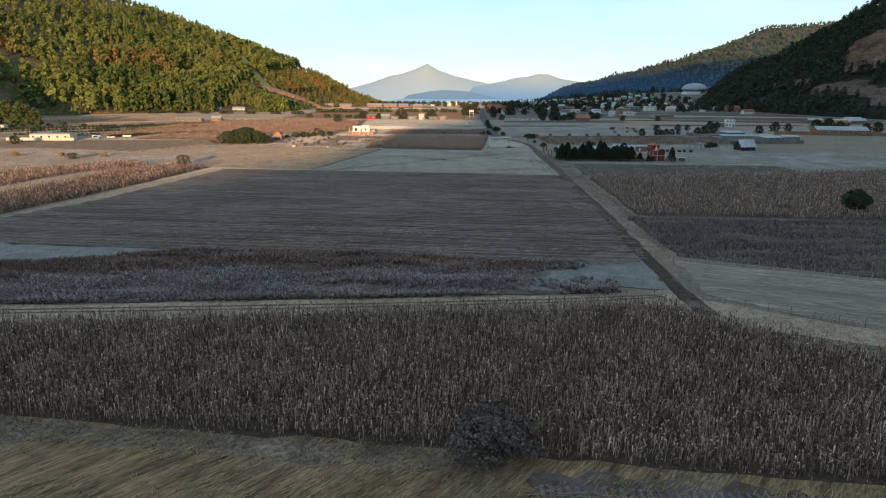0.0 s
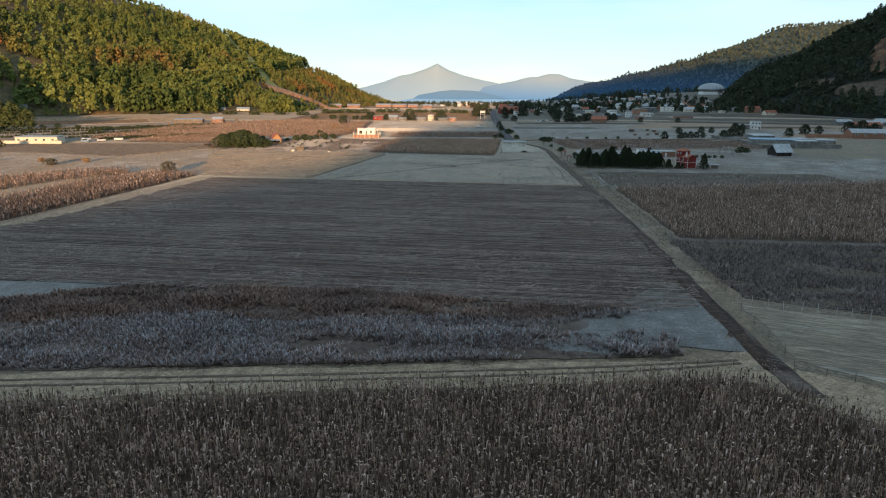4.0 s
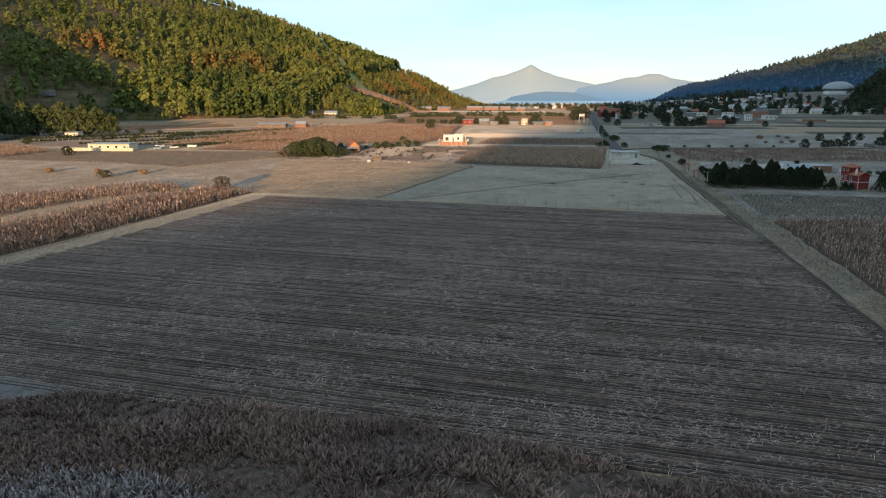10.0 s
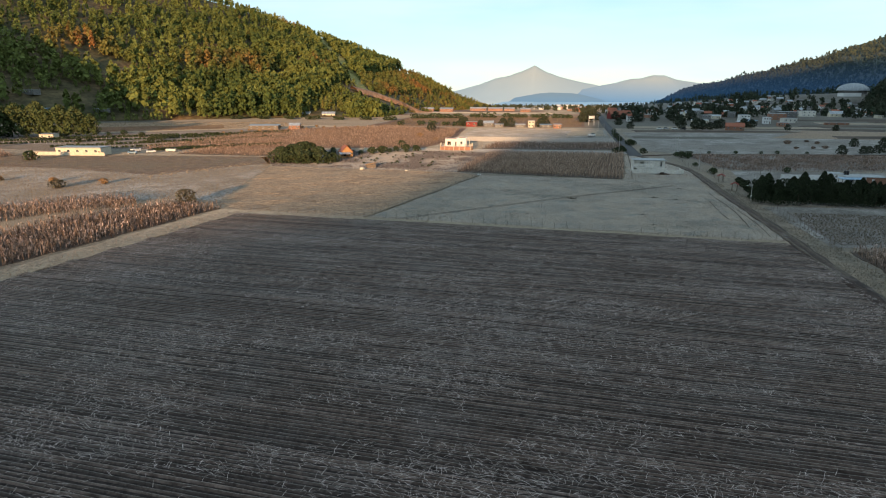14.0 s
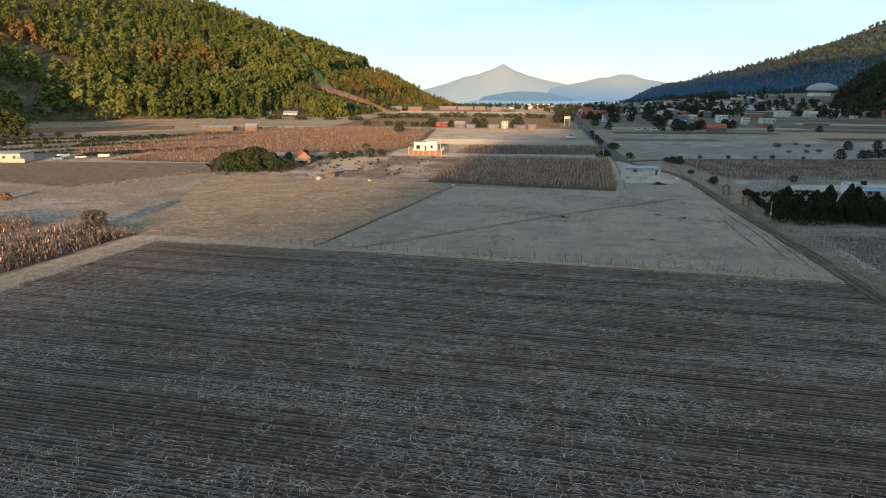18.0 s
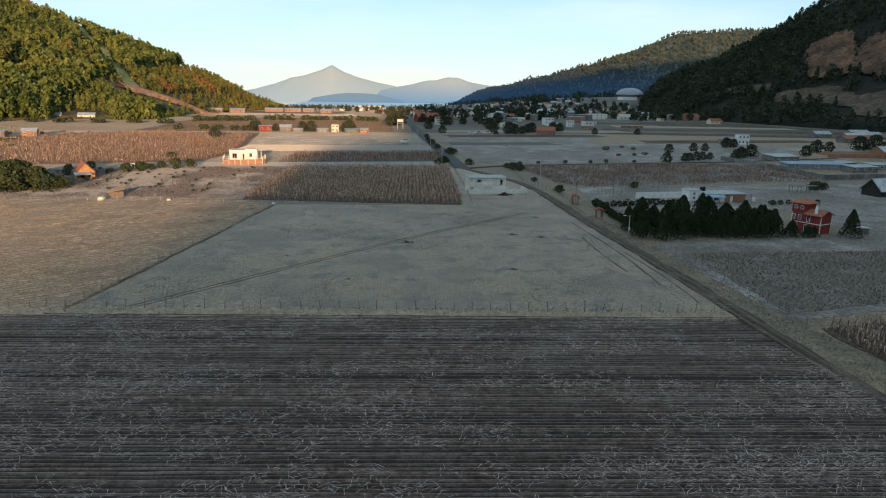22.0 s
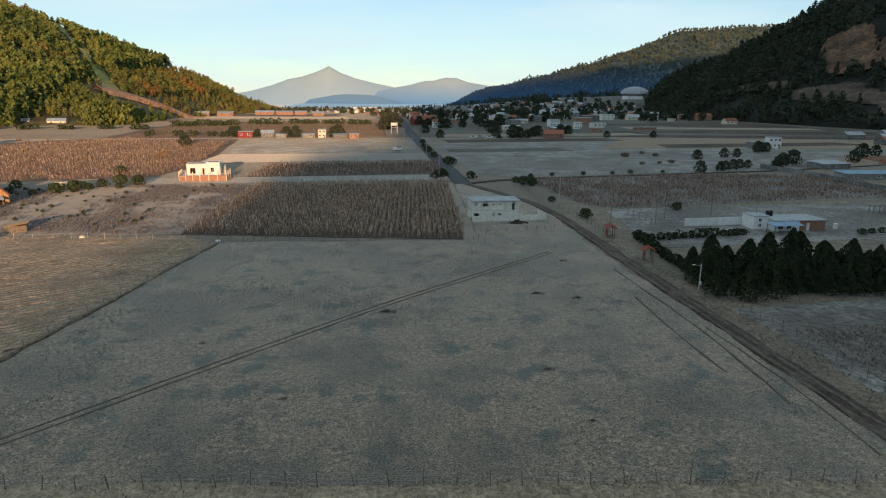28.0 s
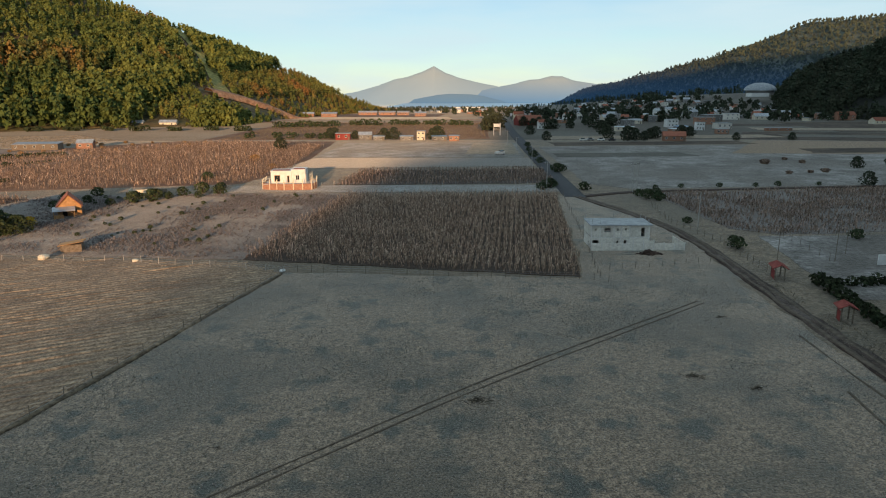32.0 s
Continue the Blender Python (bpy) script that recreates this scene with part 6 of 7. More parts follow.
for spot in ((198, 781, 9, 7, 6, "white", ("flat", "slab")), (163, 783, 9, 7, 5.5, "grey_wall", ("flat", "slab")), (146, 732, 14, 6, 3, "cream", ("shed", "tin")),
             (90, 763, 7, 6, 5, "white", ("gable", "tile")), (86, 815, 22, 12, 4.2, "red", ("gable", "tile")), (150, 640, 13, 7, 3, "brick", ("gable", "tile")),
             (242, 823, 16, 9, 5.8, "brick", ("flat", "slab")), (270, 876, 18, 10, 6, "grey_wall", ("flat", "slab")), (190, 735, 10, 7, 3, "grey_wall", ("shed", "blue_tin")),
             (231, 760, 12, 8, 4, "concrete", ("flat", "slab")), (260, 730, 20, 3, 2, "brick", ("flat", "slab")), (206, 742, 6, 6, 5.5, "white", ("flat", "slab")),
             (407, 890, 18, 9, 5, "brick", ("gable", "tile")), (356, 955, 16, 9, 4.5, "brick", ("gable", "tile")), (435, 947, 14, 8, 5.5, "brick", ("flat", "slab")),
             (395, 820, 14, 8, 3, "cream", ("gable", "tile")), (332, 905, 14, 8, 3.5, "cream", ("gable", "tin")), (306, 915, 15, 9, 6, "concrete", ("flat", "slab")),
             (420, 985, 20, 9, 4, "grey_wall", ("shed", "tin")), (167, 1068, 10, 8, 6, "cream", ("flat", "slab")), (100, 830, 8, 7, 3, "white", ("flat", "slab")),
             (253, 556, 7, 6, 6, "white", ("flat", "slab")), (244, 558, 8, 7, 3.2, "grey_wall", ("flat", "slab")), (205, 700, 8, 6, 3, "brick", ("flat", "slab")), (175, 705, 10, 6, 3, "brick", ("shed", "tin"))):
    x, y, w, d, h, wall, roof = spot
    WORDS.setdefault("red", "dark red painted"), WORDS.setdefault("blue_tin", "a blue sheet roof")
    town_house(x, y, w, d, h, wall, roof, rng.uniform(-14, 14))
placed = []
for zone, count in ((((105, 800), (240, 840), (260, 1000), (120, 1100)), 34), (((180, 1000), (470, 1030), (520, 1200), (210, 1280)), 75), (((240, 1280), (480, 1240), (430, 1560), (260, 1560)), 46),
                    (((60, 900), (130, 900), (170, 1500), (80, 1500)), 34), (((-40, 1300), (90, 1300), (120, 1700), (-20, 1700)), 12), (((340, 860), (440, 900), (430, 1010), (330, 1000)), 16)):
    zone = list(zone)
    tries = 0
    while count and tries < 900:
        tries += 1
        x, y = rng.uniform(min(p[0] for p in zone), max(p[0] for p in zone)), rng.uniform(min(p[1] for p in zone), max(p[1] for p in zone))
        if inside(zone, np.array([x]), np.array([y]))[0] and all(abs(x - a) + abs(y - b) > 15 for a, b in placed) and abs(x - (90 + (y - 1100) * 0.07)) > 12:
            placed.append((x, y))
            count -= 1
            town_house(x, y, windows=2)

# trees of the town and fields
copies(village_tree, [(112, 762), (130, 761, 1.2), (137, 764), (149, 783, 1.1), (114, 655), (121, 637, 0.95), (126, 639, 0.8), (132, 640), (140, 654), (144, 656, 0.8), (73, 642, 0.6), (92, 748, 0.9), (97, 752), (80, 800), (94, 806), (88, 801),
                      (44, 736, 1.1), (48, 742, 1.3), (50, 752, 1.2), (55, 764, 1.3), (46, 748, 1.0), (70, 690, 0.7), (165, 668, 0.8), (172, 672, 0.7), (188, 640, 0.5), (222, 640, 0.5),
                      (146.2, 451, 0.5), (158, 456, 0.42), (162, 459, 0.4), (166, 460, 0.45), (171, 463, 0.42), (176, 465, 0.36), (172, 497.8, 0.5), (191, 506, 0.5), (199, 508, 0.45), (225, 529, 0.65), (232, 532, 0.55)], 0.6, 0.85)
spots = []
for zone, count in ((((105, 790), (260, 820), (270, 1000), (120, 1100)), 44), (((180, 1000), (480, 1030), (520, 1220), (210, 1300)), 120), (((240, 1300), (500, 1260), (470, 1600), (260, 1600)), 80),
                    (((50, 900), (150, 900), (200, 1600), (70, 1600)), 80), (((-120, 1250), (90, 1250), (130, 1800), (-80, 1800)), 46), (((330, 850), (450, 900), (440, 1010), (330, 1000)), 34)):
    zone = list(zone)
    while count:
        x, y = rng.uniform(min(p[0] for p in zone), max(p[0] for p in zone)), rng.uniform(min(p[1] for p in zone), max(p[1] for p in zone))
        if inside(zone, np.array([x]), np.array([y]))[0] and abs(x - (90 + (y - 1100) * 0.07)) > 7:
            spots.append((x, y))
            count -= 1
town_templates = [crown_quads(70, "spread", 1.0, 0.9, 0.13, 31, 0.1), crown_quads(70, "round", 1.0, 0.75, 0.12, 32, 0.08), crown_quads(70, "cone", 1.0, 0.6, 0.11, 33, 0.08)]
spots = np.array(spots)
forest("town_trees", np.stack([spots[:, 0], spots[:, 1], ground_z(spots[:, 0], spots[:, 1]) - 0.3], -1), rng.uniform(4.5, 10, len(spots)), rng.integers(0, 2, len(spots)), town_templates, M["darkpine"], "dark leafy trees between the town houses", rng.random(len(spots)) * 0.4)
# far woods on the valley floor before the lake
p = np.stack([rng.uniform(-150, 900, 900), rng.uniform(1500, 2700, 900), np.zeros(900)], -1)
p[:, 2] = ground_z(p[:, 0], p[:, 1])
forest("far_woods", p, np.where(p[:, 0] < 420, 0.55, 1.0) * rng.normal(11, 2.5, len(p)).clip(6, 17), rng.integers(1, 4, len(p)), TEMPLATES, M["darkpine"], "dark scattered woods at the valley's end", rng.random(len(p)) * 0.3)

# hedges
def hedge(name, line, height, width, mat, label, step=1.4, n=70, leaf=0.4, category="hedge"):
    """A hedge: bushy clumps along a line, with stems under them."""
    t = thing(name, *line[0], float(ground_z(*line[0])), 0, label, category)
    q, bm = [], bmesh.new()
    for (ax, ay), (cx, cy) in zip(line, line[1:]):
        k = max(1, int(math.hypot(cx - ax, cy - ay) / step))
        for i in range(k):
            x, y = ax + (cx - ax) * i / k - line[0][0] + rng.uniform(-0.3, 0.3), ay + (cy - ay) * i / k - line[0][1] + rng.uniform(-0.3, 0.3)
            s = rng.uniform(0.75, 1.2)
            q.append(crown_quads(n, "round", height * s, width * s, leaf, int(rng.integers(1, 99)), 0.02) + np.array([x, y, 0]))
            tube(bm, (x, y, -0.1), (x, y, height * 0.6 * s), 0.08, 0.04, 5)
    part("woody_base", bm, M["bark"], t)
    q = np.concatenate(q)
    part("foliage", mesh_from("foliage", q.reshape(-1, 3), np.arange(len(q) * 4).reshape(-1, 4), mat, np.repeat(rng.random(len(q)) * 0.6, 4)), mat, t)
    return t


hedge("hedge", [(67.5, 343), (66, 330), (64.5, 316), (63.5, 307)], 2.0, 1.8, M["grove_pine"], "bushy frosted hedge along the dirt road", 1.5, 90, 0.22)
hedge("hedge", [(69, 341), (80, 342.5), (94.5, 343.5)], 1.7, 2.0, M["grove_pine"], "clipped dark hedge before the brick house", 1.5, 70, 0.22)
for line, h in (([(-125, 787), (-73, 801)], 4.5), ([(-67, 818), (-39, 817)], 5.0), ([(-32, 825), (-7, 824)], 4.0), ([(-2, 824), (16, 820)], 4.0), ([(20, 818), (40, 813)], 3.8)):
    hedge("tree_row", line, h, 5.5, M["pine"], "dense green row of trees across the fields", 3.2, 60, 0.6, "tree row")
for x, y in ((-85, 667), (-73, 667), (-64, 661), (-95, 672), (-112, 668)):
    hedge("tree_row", [(x - 3, y), (x + 3, y + 1)], 3.6, 4.0, M["pine"], "short dense hedge row in the brown field", 2.5, 60, 0.5, "tree row")

# farm sheds along the far field edge
for x, y, w, d, h, wall, roof, words in ((-52, 656, 9, 6, 3.6, "red", ("flat", "slab"), ""), (-38, 655, 8, 5, 3, "grey_wall", ("gable", "tin"), ""), (-29, 650, 7, 4, 2.2, "grey_wall", ("shed", "tin"), ""),
                                        (-12, 648, 8, 4, 2.4, "grey_wall", ("shed", "tin"), ""), (-3, 652, 5, 5, 5.2, "cream", ("flat", "slab"), ""), (8, 645, 9, 4, 2.6, "grey_wall", ("shed", "blue_tin"), ""), (17, 642, 6, 4, 3.0, "brick", ("shed", "tin"), "")):
    town_house(x, y, w, d, h, wall, roof, rng.uniform(-6, 6), 2)
copies(village_tree, [(-58, 660, 0.75), (-61, 664, 0.7), (-45, 660, 0.55), (-26, 655, 0.75), (-20, 652, 0.8), (4, 650, 0.75), (7, 652, 0.9), (-75, 585, 0.7)])
# brick works at the foot of the hill
for x0, x1, y in ((-182, -150, 1104), (-140, -120, 1100), (-106, -79, 1221), (-76, -52, 1217), (-49, -32, 1214), (-21, -6, 1125)):
    simple_house("works_shed", (x0 + x1) / 2, y, x1 - x0, 9, 4.0, 0, M["brick"], M["tin"], "long low brick shed with a pale roof", "gable", "shed", 0.22, 1, 5, True, "works sheds")
field("works_meadow", [(-150, 960), (25, 950), (22, 1078), (-150, 1078)], M["pale"], 3, "pale green field before the brick works", step=14)
field("hill_foot_field", [(-165, 868), (60, 868), (62, 945), (-150, 952)], M["red_earth"], 3, "reddish field below the brick works", step=14)
field("works_yard", [(-200, 1080), (10, 1080), (20, 1290), (-150, 1320)], M["red_earth"], 2, "red earth yard of the brick works", "yard", 2, 14)
simple_house("hall", 75, 1650, 60, 18, 9, 0, M["white"], M["tin"], "long white hall at the end of the valley", "flat", "hall", windows=8)
# farm at the foot of the hill
for x, y, w in ((-262, 806, 12), (-246, 808, 9), (-222, 812, 14)):
    simple_house("farm_house", x, y, w, 7, 3.2, 8, M["cream"], M["tin"], "cream farm house at the forest edge", "gable", "house", 0.3)
simple_house("open_barn", -203, 590, 22, 8, 3.2, 10, M["wood"], M["tin"], "long open barn with a frosted roof", "shed", "barn", windows=5)
simple_house("farm_house", -182, 598, 8, 5, 3, 10, M["brick"], M["tin"], "small brick shed beside the barn", "gable", "shed")
SLOPE_GRID = {}


def slope_z(surface, x, y):
    """The height of a hill side at a place."""
    if surface not in SLOPE_GRID:
        u, v = np.meshgrid(np.linspace(0, 1, 220), np.linspace(0, 1, 110))
        SLOPE_GRID[surface] = surface(u.ravel(), v.ravel())
    p = SLOPE_GRID[surface]
    d = (p[:, 0] - x) ** 2 + (p[:, 1] - y) ** 2
    k = np.argpartition(d, 4)[:4]
    w = 1 / (d[k] + 0.5)
    return float((p[k, 2] * w).sum() / w.sum())


# western farmyard
simple_house("farm_house", -214, 399, 22, 9, 3.4, 4, M["cream"], M["slab"], "cream flat-roofed farm house in the sun", "flat", "house", windows=5)
yw = thing("yard_wall", -236, 392.5, 0, 2, "long pale yard wall of the farm", "wall")
for k in range(15):
    part("wall_panel", bx((k * 2.5, 0, 0.8), (2.45, 0.2, 1.7), 0, 0.02), M["cream"], yw)
simple_house("shed", -297, 482, 9, 6, 3, 5, M["cream"], M["tin"], "small cream shed below the tall trees", "shed", "shed")
simple_house("hill_house", -484, 700, 18, 8, 4.5, -10, M["grey_wall"], M["slab"], "grey house on the shaded slope", "flat", "house", windows=5).location.z = slope_z(west, -484, 700) - 1.0
simple_house("hill_house", -380, 765, 5.5, 4, 2.8, 0, M["white"], M["tin"], "small white house at the forest edge", "gable", "house").location.z = slope_z(west, -380, 765) - 0.6
tall = tree("tree", -292, 500, 19, 11, "spread", M["field_pine"], "tall broad pine at the field edge", 0.6, 1100, 31, 0.08, group="tall trees by the shed")
copies(tall, [(-300, 498, 1.05), (-309, 496, 0.9), (-318, 500, 1.15), (-328, 494, 1.1), (-338, 490, 1.2), (-345, 480, 1.1), (-350, 470, 1.2), (-285, 505, 0.75), (-360, 480, 1.25), (-333, 478, 0.9)])
# parked vehicles in the farmyard and town
def car(x, y, rz, paint, label, van=False):
    """A parked car or van: body, cabin, windows, wheels with rims."""
    c = thing("car", x, y, float(ground_z(x, y)), rz, label, "car", "parked cars")
    L, W, H = (4.8, 1.9, 1.25) if van else (4.2, 1.75, 0.8)
    part("body", bx((0, 0, 0.35 + H / 2), (L, W, H), 0, 0.14), paint, c)
    part("cabin", bx((0.9 if van else -0.2, 0, 0.35 + H + 0.28), (2.0 if van else 2.3, W * 0.88, 0.62), 0, 0.16), M["glass"], c)
    for sx in (-L * 0.31, L * 0.31):
        for sy in (-W / 2, W / 2):
            w = part("wheel", tube(bmesh.new(), (sx, sy - 0.1, 0.33), (sx, sy + 0.1, 0.33), 0.33, 0.33, 14), M["black"], c)
            part("rim", tube(bmesh.new(), (sx, sy - 0.115, 0.33), (sx, sy + 0.115, 0.33), 0.18, 0.18, 10), M["steel"], w)
    return c


for x, y, rz, m, w in ((-193, 405, 10, "blue_tin", "blue parked car in the farmyard"), (-187, 411, 40, "white", "white parked car in the farmyard"), (-180, 417, 20, "steel", "grey parked van in the farmyard"), (-197, 414, 70, "white", "white parked van in the farmyard"),
                       (95, 640, 5, "white", "white car parked by the field"), (100, 642, 0, "steel", "grey car parked by the field"), (106, 640, 8, "white", "white car parked by the field"), (112, 638, 0, "black", "black car parked by the field"),
                       (36.5, 556, 30, "white", "white truck parked beside the road")):
    car(x, y, rz, M[m], w, van="van" in w or "truck" in w)

# walled compound with sheet roofs
cw = thing("compound_wall", 180, 392.5, 0, 0, "long grey block wall of a yard", "wall")
for (ax, ay), (cx, cy) in (((0, 0), (45, 3)), ((0, 0), (4, 45)), ((4, 45), (1, 71))):
    L = math.hypot(cx - ax, cy - ay)
    n = int(L / 3)
    for i in range(n):
        f = (i + 0.5) / n
        part("wall_panel", bx((ax + (cx - ax) * f, ay + (cy - ay) * f, 0.9 + 0.03 * (i % 3)), (L / n - 0.04, 0.2, 1.95), math.degrees(math.atan2(cy - ay, cx - ax)), 0.02), M["grey_wall"], cw)
for x, y, w, d, rz, cover, words in ((203, 428, 26, 7, -8, "blue_tin", "long shed with a pale blue roof"), (216, 416, 13, 6, 6, "tin", "shed with a bright metal roof"), (222, 432, 9, 6, 20, "tin", "small shed with a metal roof"), (232, 424, 10, 6, -10, "tin", "small shed with a metal roof"), (212, 462, 14, 9, 4, "tin", "shed with a pale metal roof")):
    simple_house("yard_shed", x, y, w, d, 2.2, rz, M["grey_wall"], M[cover], words, "shed", "shed", windows=3)
field("brick_field", [(255, 478), (330, 462), (340, 500), (262, 512)], M["red_earth"], 4, "bare red earth plot", "yard")
rw = thing("red_wall", 250, 474, 0, -10, "long red brick yard wall", "wall")
for k in range(22):
    part("wall_panel", bx((k * 3.6, 0, 1.0), (3.55, 0.22, 2.1), 0, 0.02), M["brick"], rw)
copies(village_tree, [(262, 500, 0.75), (275, 506, 0.6), (300, 512, 0.9), (308, 510, 1.0), (316, 508, 0.8), (330, 498, 0.7), (340, 500, 0.8), (240, 480, 0.6), (196, 470, 0.6), (188, 462, 0.55), (204, 474, 0.7)])
for x, y, w in ((352, 575, 26), (372, 600, 18), (395, 615, 20), (362, 622, 14), (410, 640, 16)):
    simple_house("yard_shed", x, y, w, 8, 3.0, rng.uniform(-10, 10), M["grey_wall"], M["tile"] if w == 26 else M["tin"], "long low shed under a sheet roof", "gable", "shed", 0.25, windows=4)
simple_house("warehouse", 292, 470, 34, 12, 3.6, -8, M["brick"], M["tin"], "brick warehouse with a sheet roof", "gable", "warehouse", 0.2, windows=6)
simple_house("slope_house", 500, 945, 18, 10, 5, 0, M["concrete"], M["slab"], "pale block house below the hill", "flat", "house", windows=3).location.z = 6
simple_house("slope_house", 560, 905, 14, 9, 5, 0, M["white"], M["slab"], "white block house below the hill", "flat", "house", windows=3).location.z = 14

# domed hall on the spur of the hill
dm = thing("domed_hall", 509, 1276, 25, 12, "round white hall with a shallow grey dome", "hall")
part("wall", tube(bmesh.new(), (0, 0, -4), (0, 0, 1.9), 20, 20, 40), M["grey_wall"], dm)
bm = bmesh.new()
bmesh.ops.create_uvsphere(bm, u_segments=40, v_segments=14, radius=1, matrix=pose(0, 0, 2) @ Matrix.Diagonal((23, 23, 11.5, 1)))
bmesh.ops.delete(bm, geom=[v for v in bm.verts if v.co.z < 1.9], context="VERTS")
part("dome", bm, M["tin"], dm, "shallow grey ribbed dome", True)
for k in range(20):
    a = k * math.pi / 10
    bm = bmesh.new()
    for i in range(5):
        f0, f1 = i / 5 * 1.4, (i + 1) / 5 * 1.4
        tube(bm, (23.1 * math.cos(f0) * math.cos(a), 23.1 * math.cos(f0) * math.sin(a), 2 + 11.6 * math.sin(f0)), (23.1 * math.cos(f1) * math.cos(a), 23.1 * math.cos(f1) * math.sin(a), 2 + 11.6 * math.sin(f1)), 0.25, 0.25, 5)
    part("rib", bm, M["tin"], dm)
part("terrace", bx((-20, -21, -4.5), (30, 14, 5)), M["white"], dm)

# bare cuts in the hills
def cut(name, surface, u0, u1, v0, v1, mat, label, lift=2.5, relief=0.0):
    """A bare patch of hillside: a ragged sheet that follows the slope just above it."""
    n = 44
    u, v = np.meshgrid(np.linspace(u0, u1, n), np.linspace(v0, v1, n))
    p = surface(u.ravel(), v.ravel())
    p[:, 2] += lift
    if relief:
        p[:, 2] += relief * np.array([abs(noise.noise((a * 420, b * 6, 2.0))) + 0.5 * noise.noise((a * 900, b * 30, 5.0)) for a, b in zip(u.ravel(), v.ravel())])
    idx = np.arange(n * n).reshape(n, n)
    f = np.stack([idx[:-1, :-1], idx[:-1, 1:], idx[1:, 1:], idx[1:, :-1]], -1).reshape(-1, 4)
    c = (f % n).mean(1) / n - 0.5, (f // n).mean(1) / n - 0.5
    rag = np.array([noise.noise((a * 5 + u0 * 9, b * 5, 1)) for a, b in zip(*c)])
    f = f[c[0] ** 2 + c[1] ** 2 < 0.2 + 0.12 * rag]
    return tagged(part(name, mesh_from(name, p, f, mat, smooth=True), mat), label, "slope", kind="structure")

# ---- fences, poles and small things ----
def fence(line, step, height, label, mat="wood", wires=3, radius=0.05, lean=0.06, wobble=0.15, rows=True):
    """A field fence: rough posts, each its own part, and thin wires between them."""
    x0, y0 = line[0]
    t = thing("fence", x0, y0, float(ground_z(x0, y0)), 0, label, "fence")
    ends, pts = [], []
    for (ax, ay), (cx, cy) in zip(line, line[1:]):
        n = max(1, int(math.hypot(cx - ax, cy - ay) / step))
        pts += [(ax + (cx - ax) * i / n - x0, ay + (cy - ay) * i / n - y0) for i in range(n)]
    pts.append((line[-1][0] - x0, line[-1][1] - y0))
    for x, y in pts:
        x, y = x + rng.uniform(-wobble, wobble), y + rng.uniform(-wobble, wobble)
        h = height * rng.uniform(0.85, 1.15)
        top = (x + rng.normal(0, lean), y + rng.normal(0, lean), h)
        part("post", tube(bmesh.new(), (x, y, -0.2), top, radius, radius * 0.75, 6), M[mat], t)
        ends.append(Vector(top))
    for k in range(wires):
        s = 0.35 + 0.55 * k / max(1, wires - 1)
        v = [q for e in ends for q in ((e.x, e.y - 0.008, e.z * s), (e.x, e.y + 0.008, e.z * s), (e.x, e.y, e.z * s + 0.014))]
        f = [(3 * i + a, 3 * i + (a + 1) % 3, 3 * i + 3 + (a + 1) % 3, 3 * i + 3 + a) for i in range(len(ends) - 1) for a in range(3)]
        part("wire", mesh_from("wire", v, f, M["steel"]), M["steel"], t)
    return t


fence([(52.4, 253.4), (20, 258), (-10, 262.3), (-43, 266.8), (-77, 271.5)], 2.6, 1.5, "leaning wooden post fence between ploughland and pasture", lean=0.14)
fence([(60.4, 252), (62, 285), (62.5, 300)], 2.4, 1.4, "wooden post fence beside the dirt road")
fence([(47, 112), (48.6, 128), (52, 146), (55.5, 185), (57.5, 225), (60.4, 252)], 4.5, 1.2, "wire fence along the dirt road verge")
fence([(49.5, 131.5), (82, 117.5), (150, 88)], 2.2, 1.4, "pale post fence of the eastern field", "pole")
fence([(43, 109), (66, 93.5), (120, 70)], 3.0, 1.3, "post fence along the farm track")
fence([(-43, 267), (-32, 308), (-21, 351)], 4.0, 1.2, "thin wire fence on the bank between fields")
fence([(-21, 351.5), (-52, 359), (-75, 360), (-108, 366.5)], 3.4, 1.2, "pale post fence of the scrub field", "pole", radius=0.05)
fence([(-21, 352), (10, 348), (32, 345.6), (34, 344.2)], 2.4, 1.3, "thin post fence before the maize")
fence([(33, 347), (36.5, 372), (43, 432)], 2.6, 1.4, "dark post fence beside the maize")
fence([(36, 352), (46, 354), (56, 357)], 2.4, 1.1, "low post fence of the building plot")
fence([(62.8, 350), (64, 372), (61, 392), (66, 432), (70, 440)], 2.6, 1.4, "wooden fence along the road bend")
fence([(-52, 456.5), (0, 456), (44, 457)], 4.0, 1.3, "pale fence across the strip", "pole")
fence([(60.5, 299.5), (80, 298), (104, 297), (112, 297.5)], 2.4, 1.2, "post fence before the pine grove")
fence([(78, 357), (80, 377), (160, 386)], 4.0, 1.4, "post fence behind the garden wall")
fence([(120, 356), (150, 352), (164, 346)], 4.0, 1.3, "post fence beside the cabin")
fence([(-228, 465), (-190, 520), (-150, 588)], 5.0, 1.6, "pale post fence of the western garden", "pole")
fence([(-330, 478), (-280, 452), (-225, 440)], 4.0, 1.5, "pale post fence below the tall trees", "pole", 2)


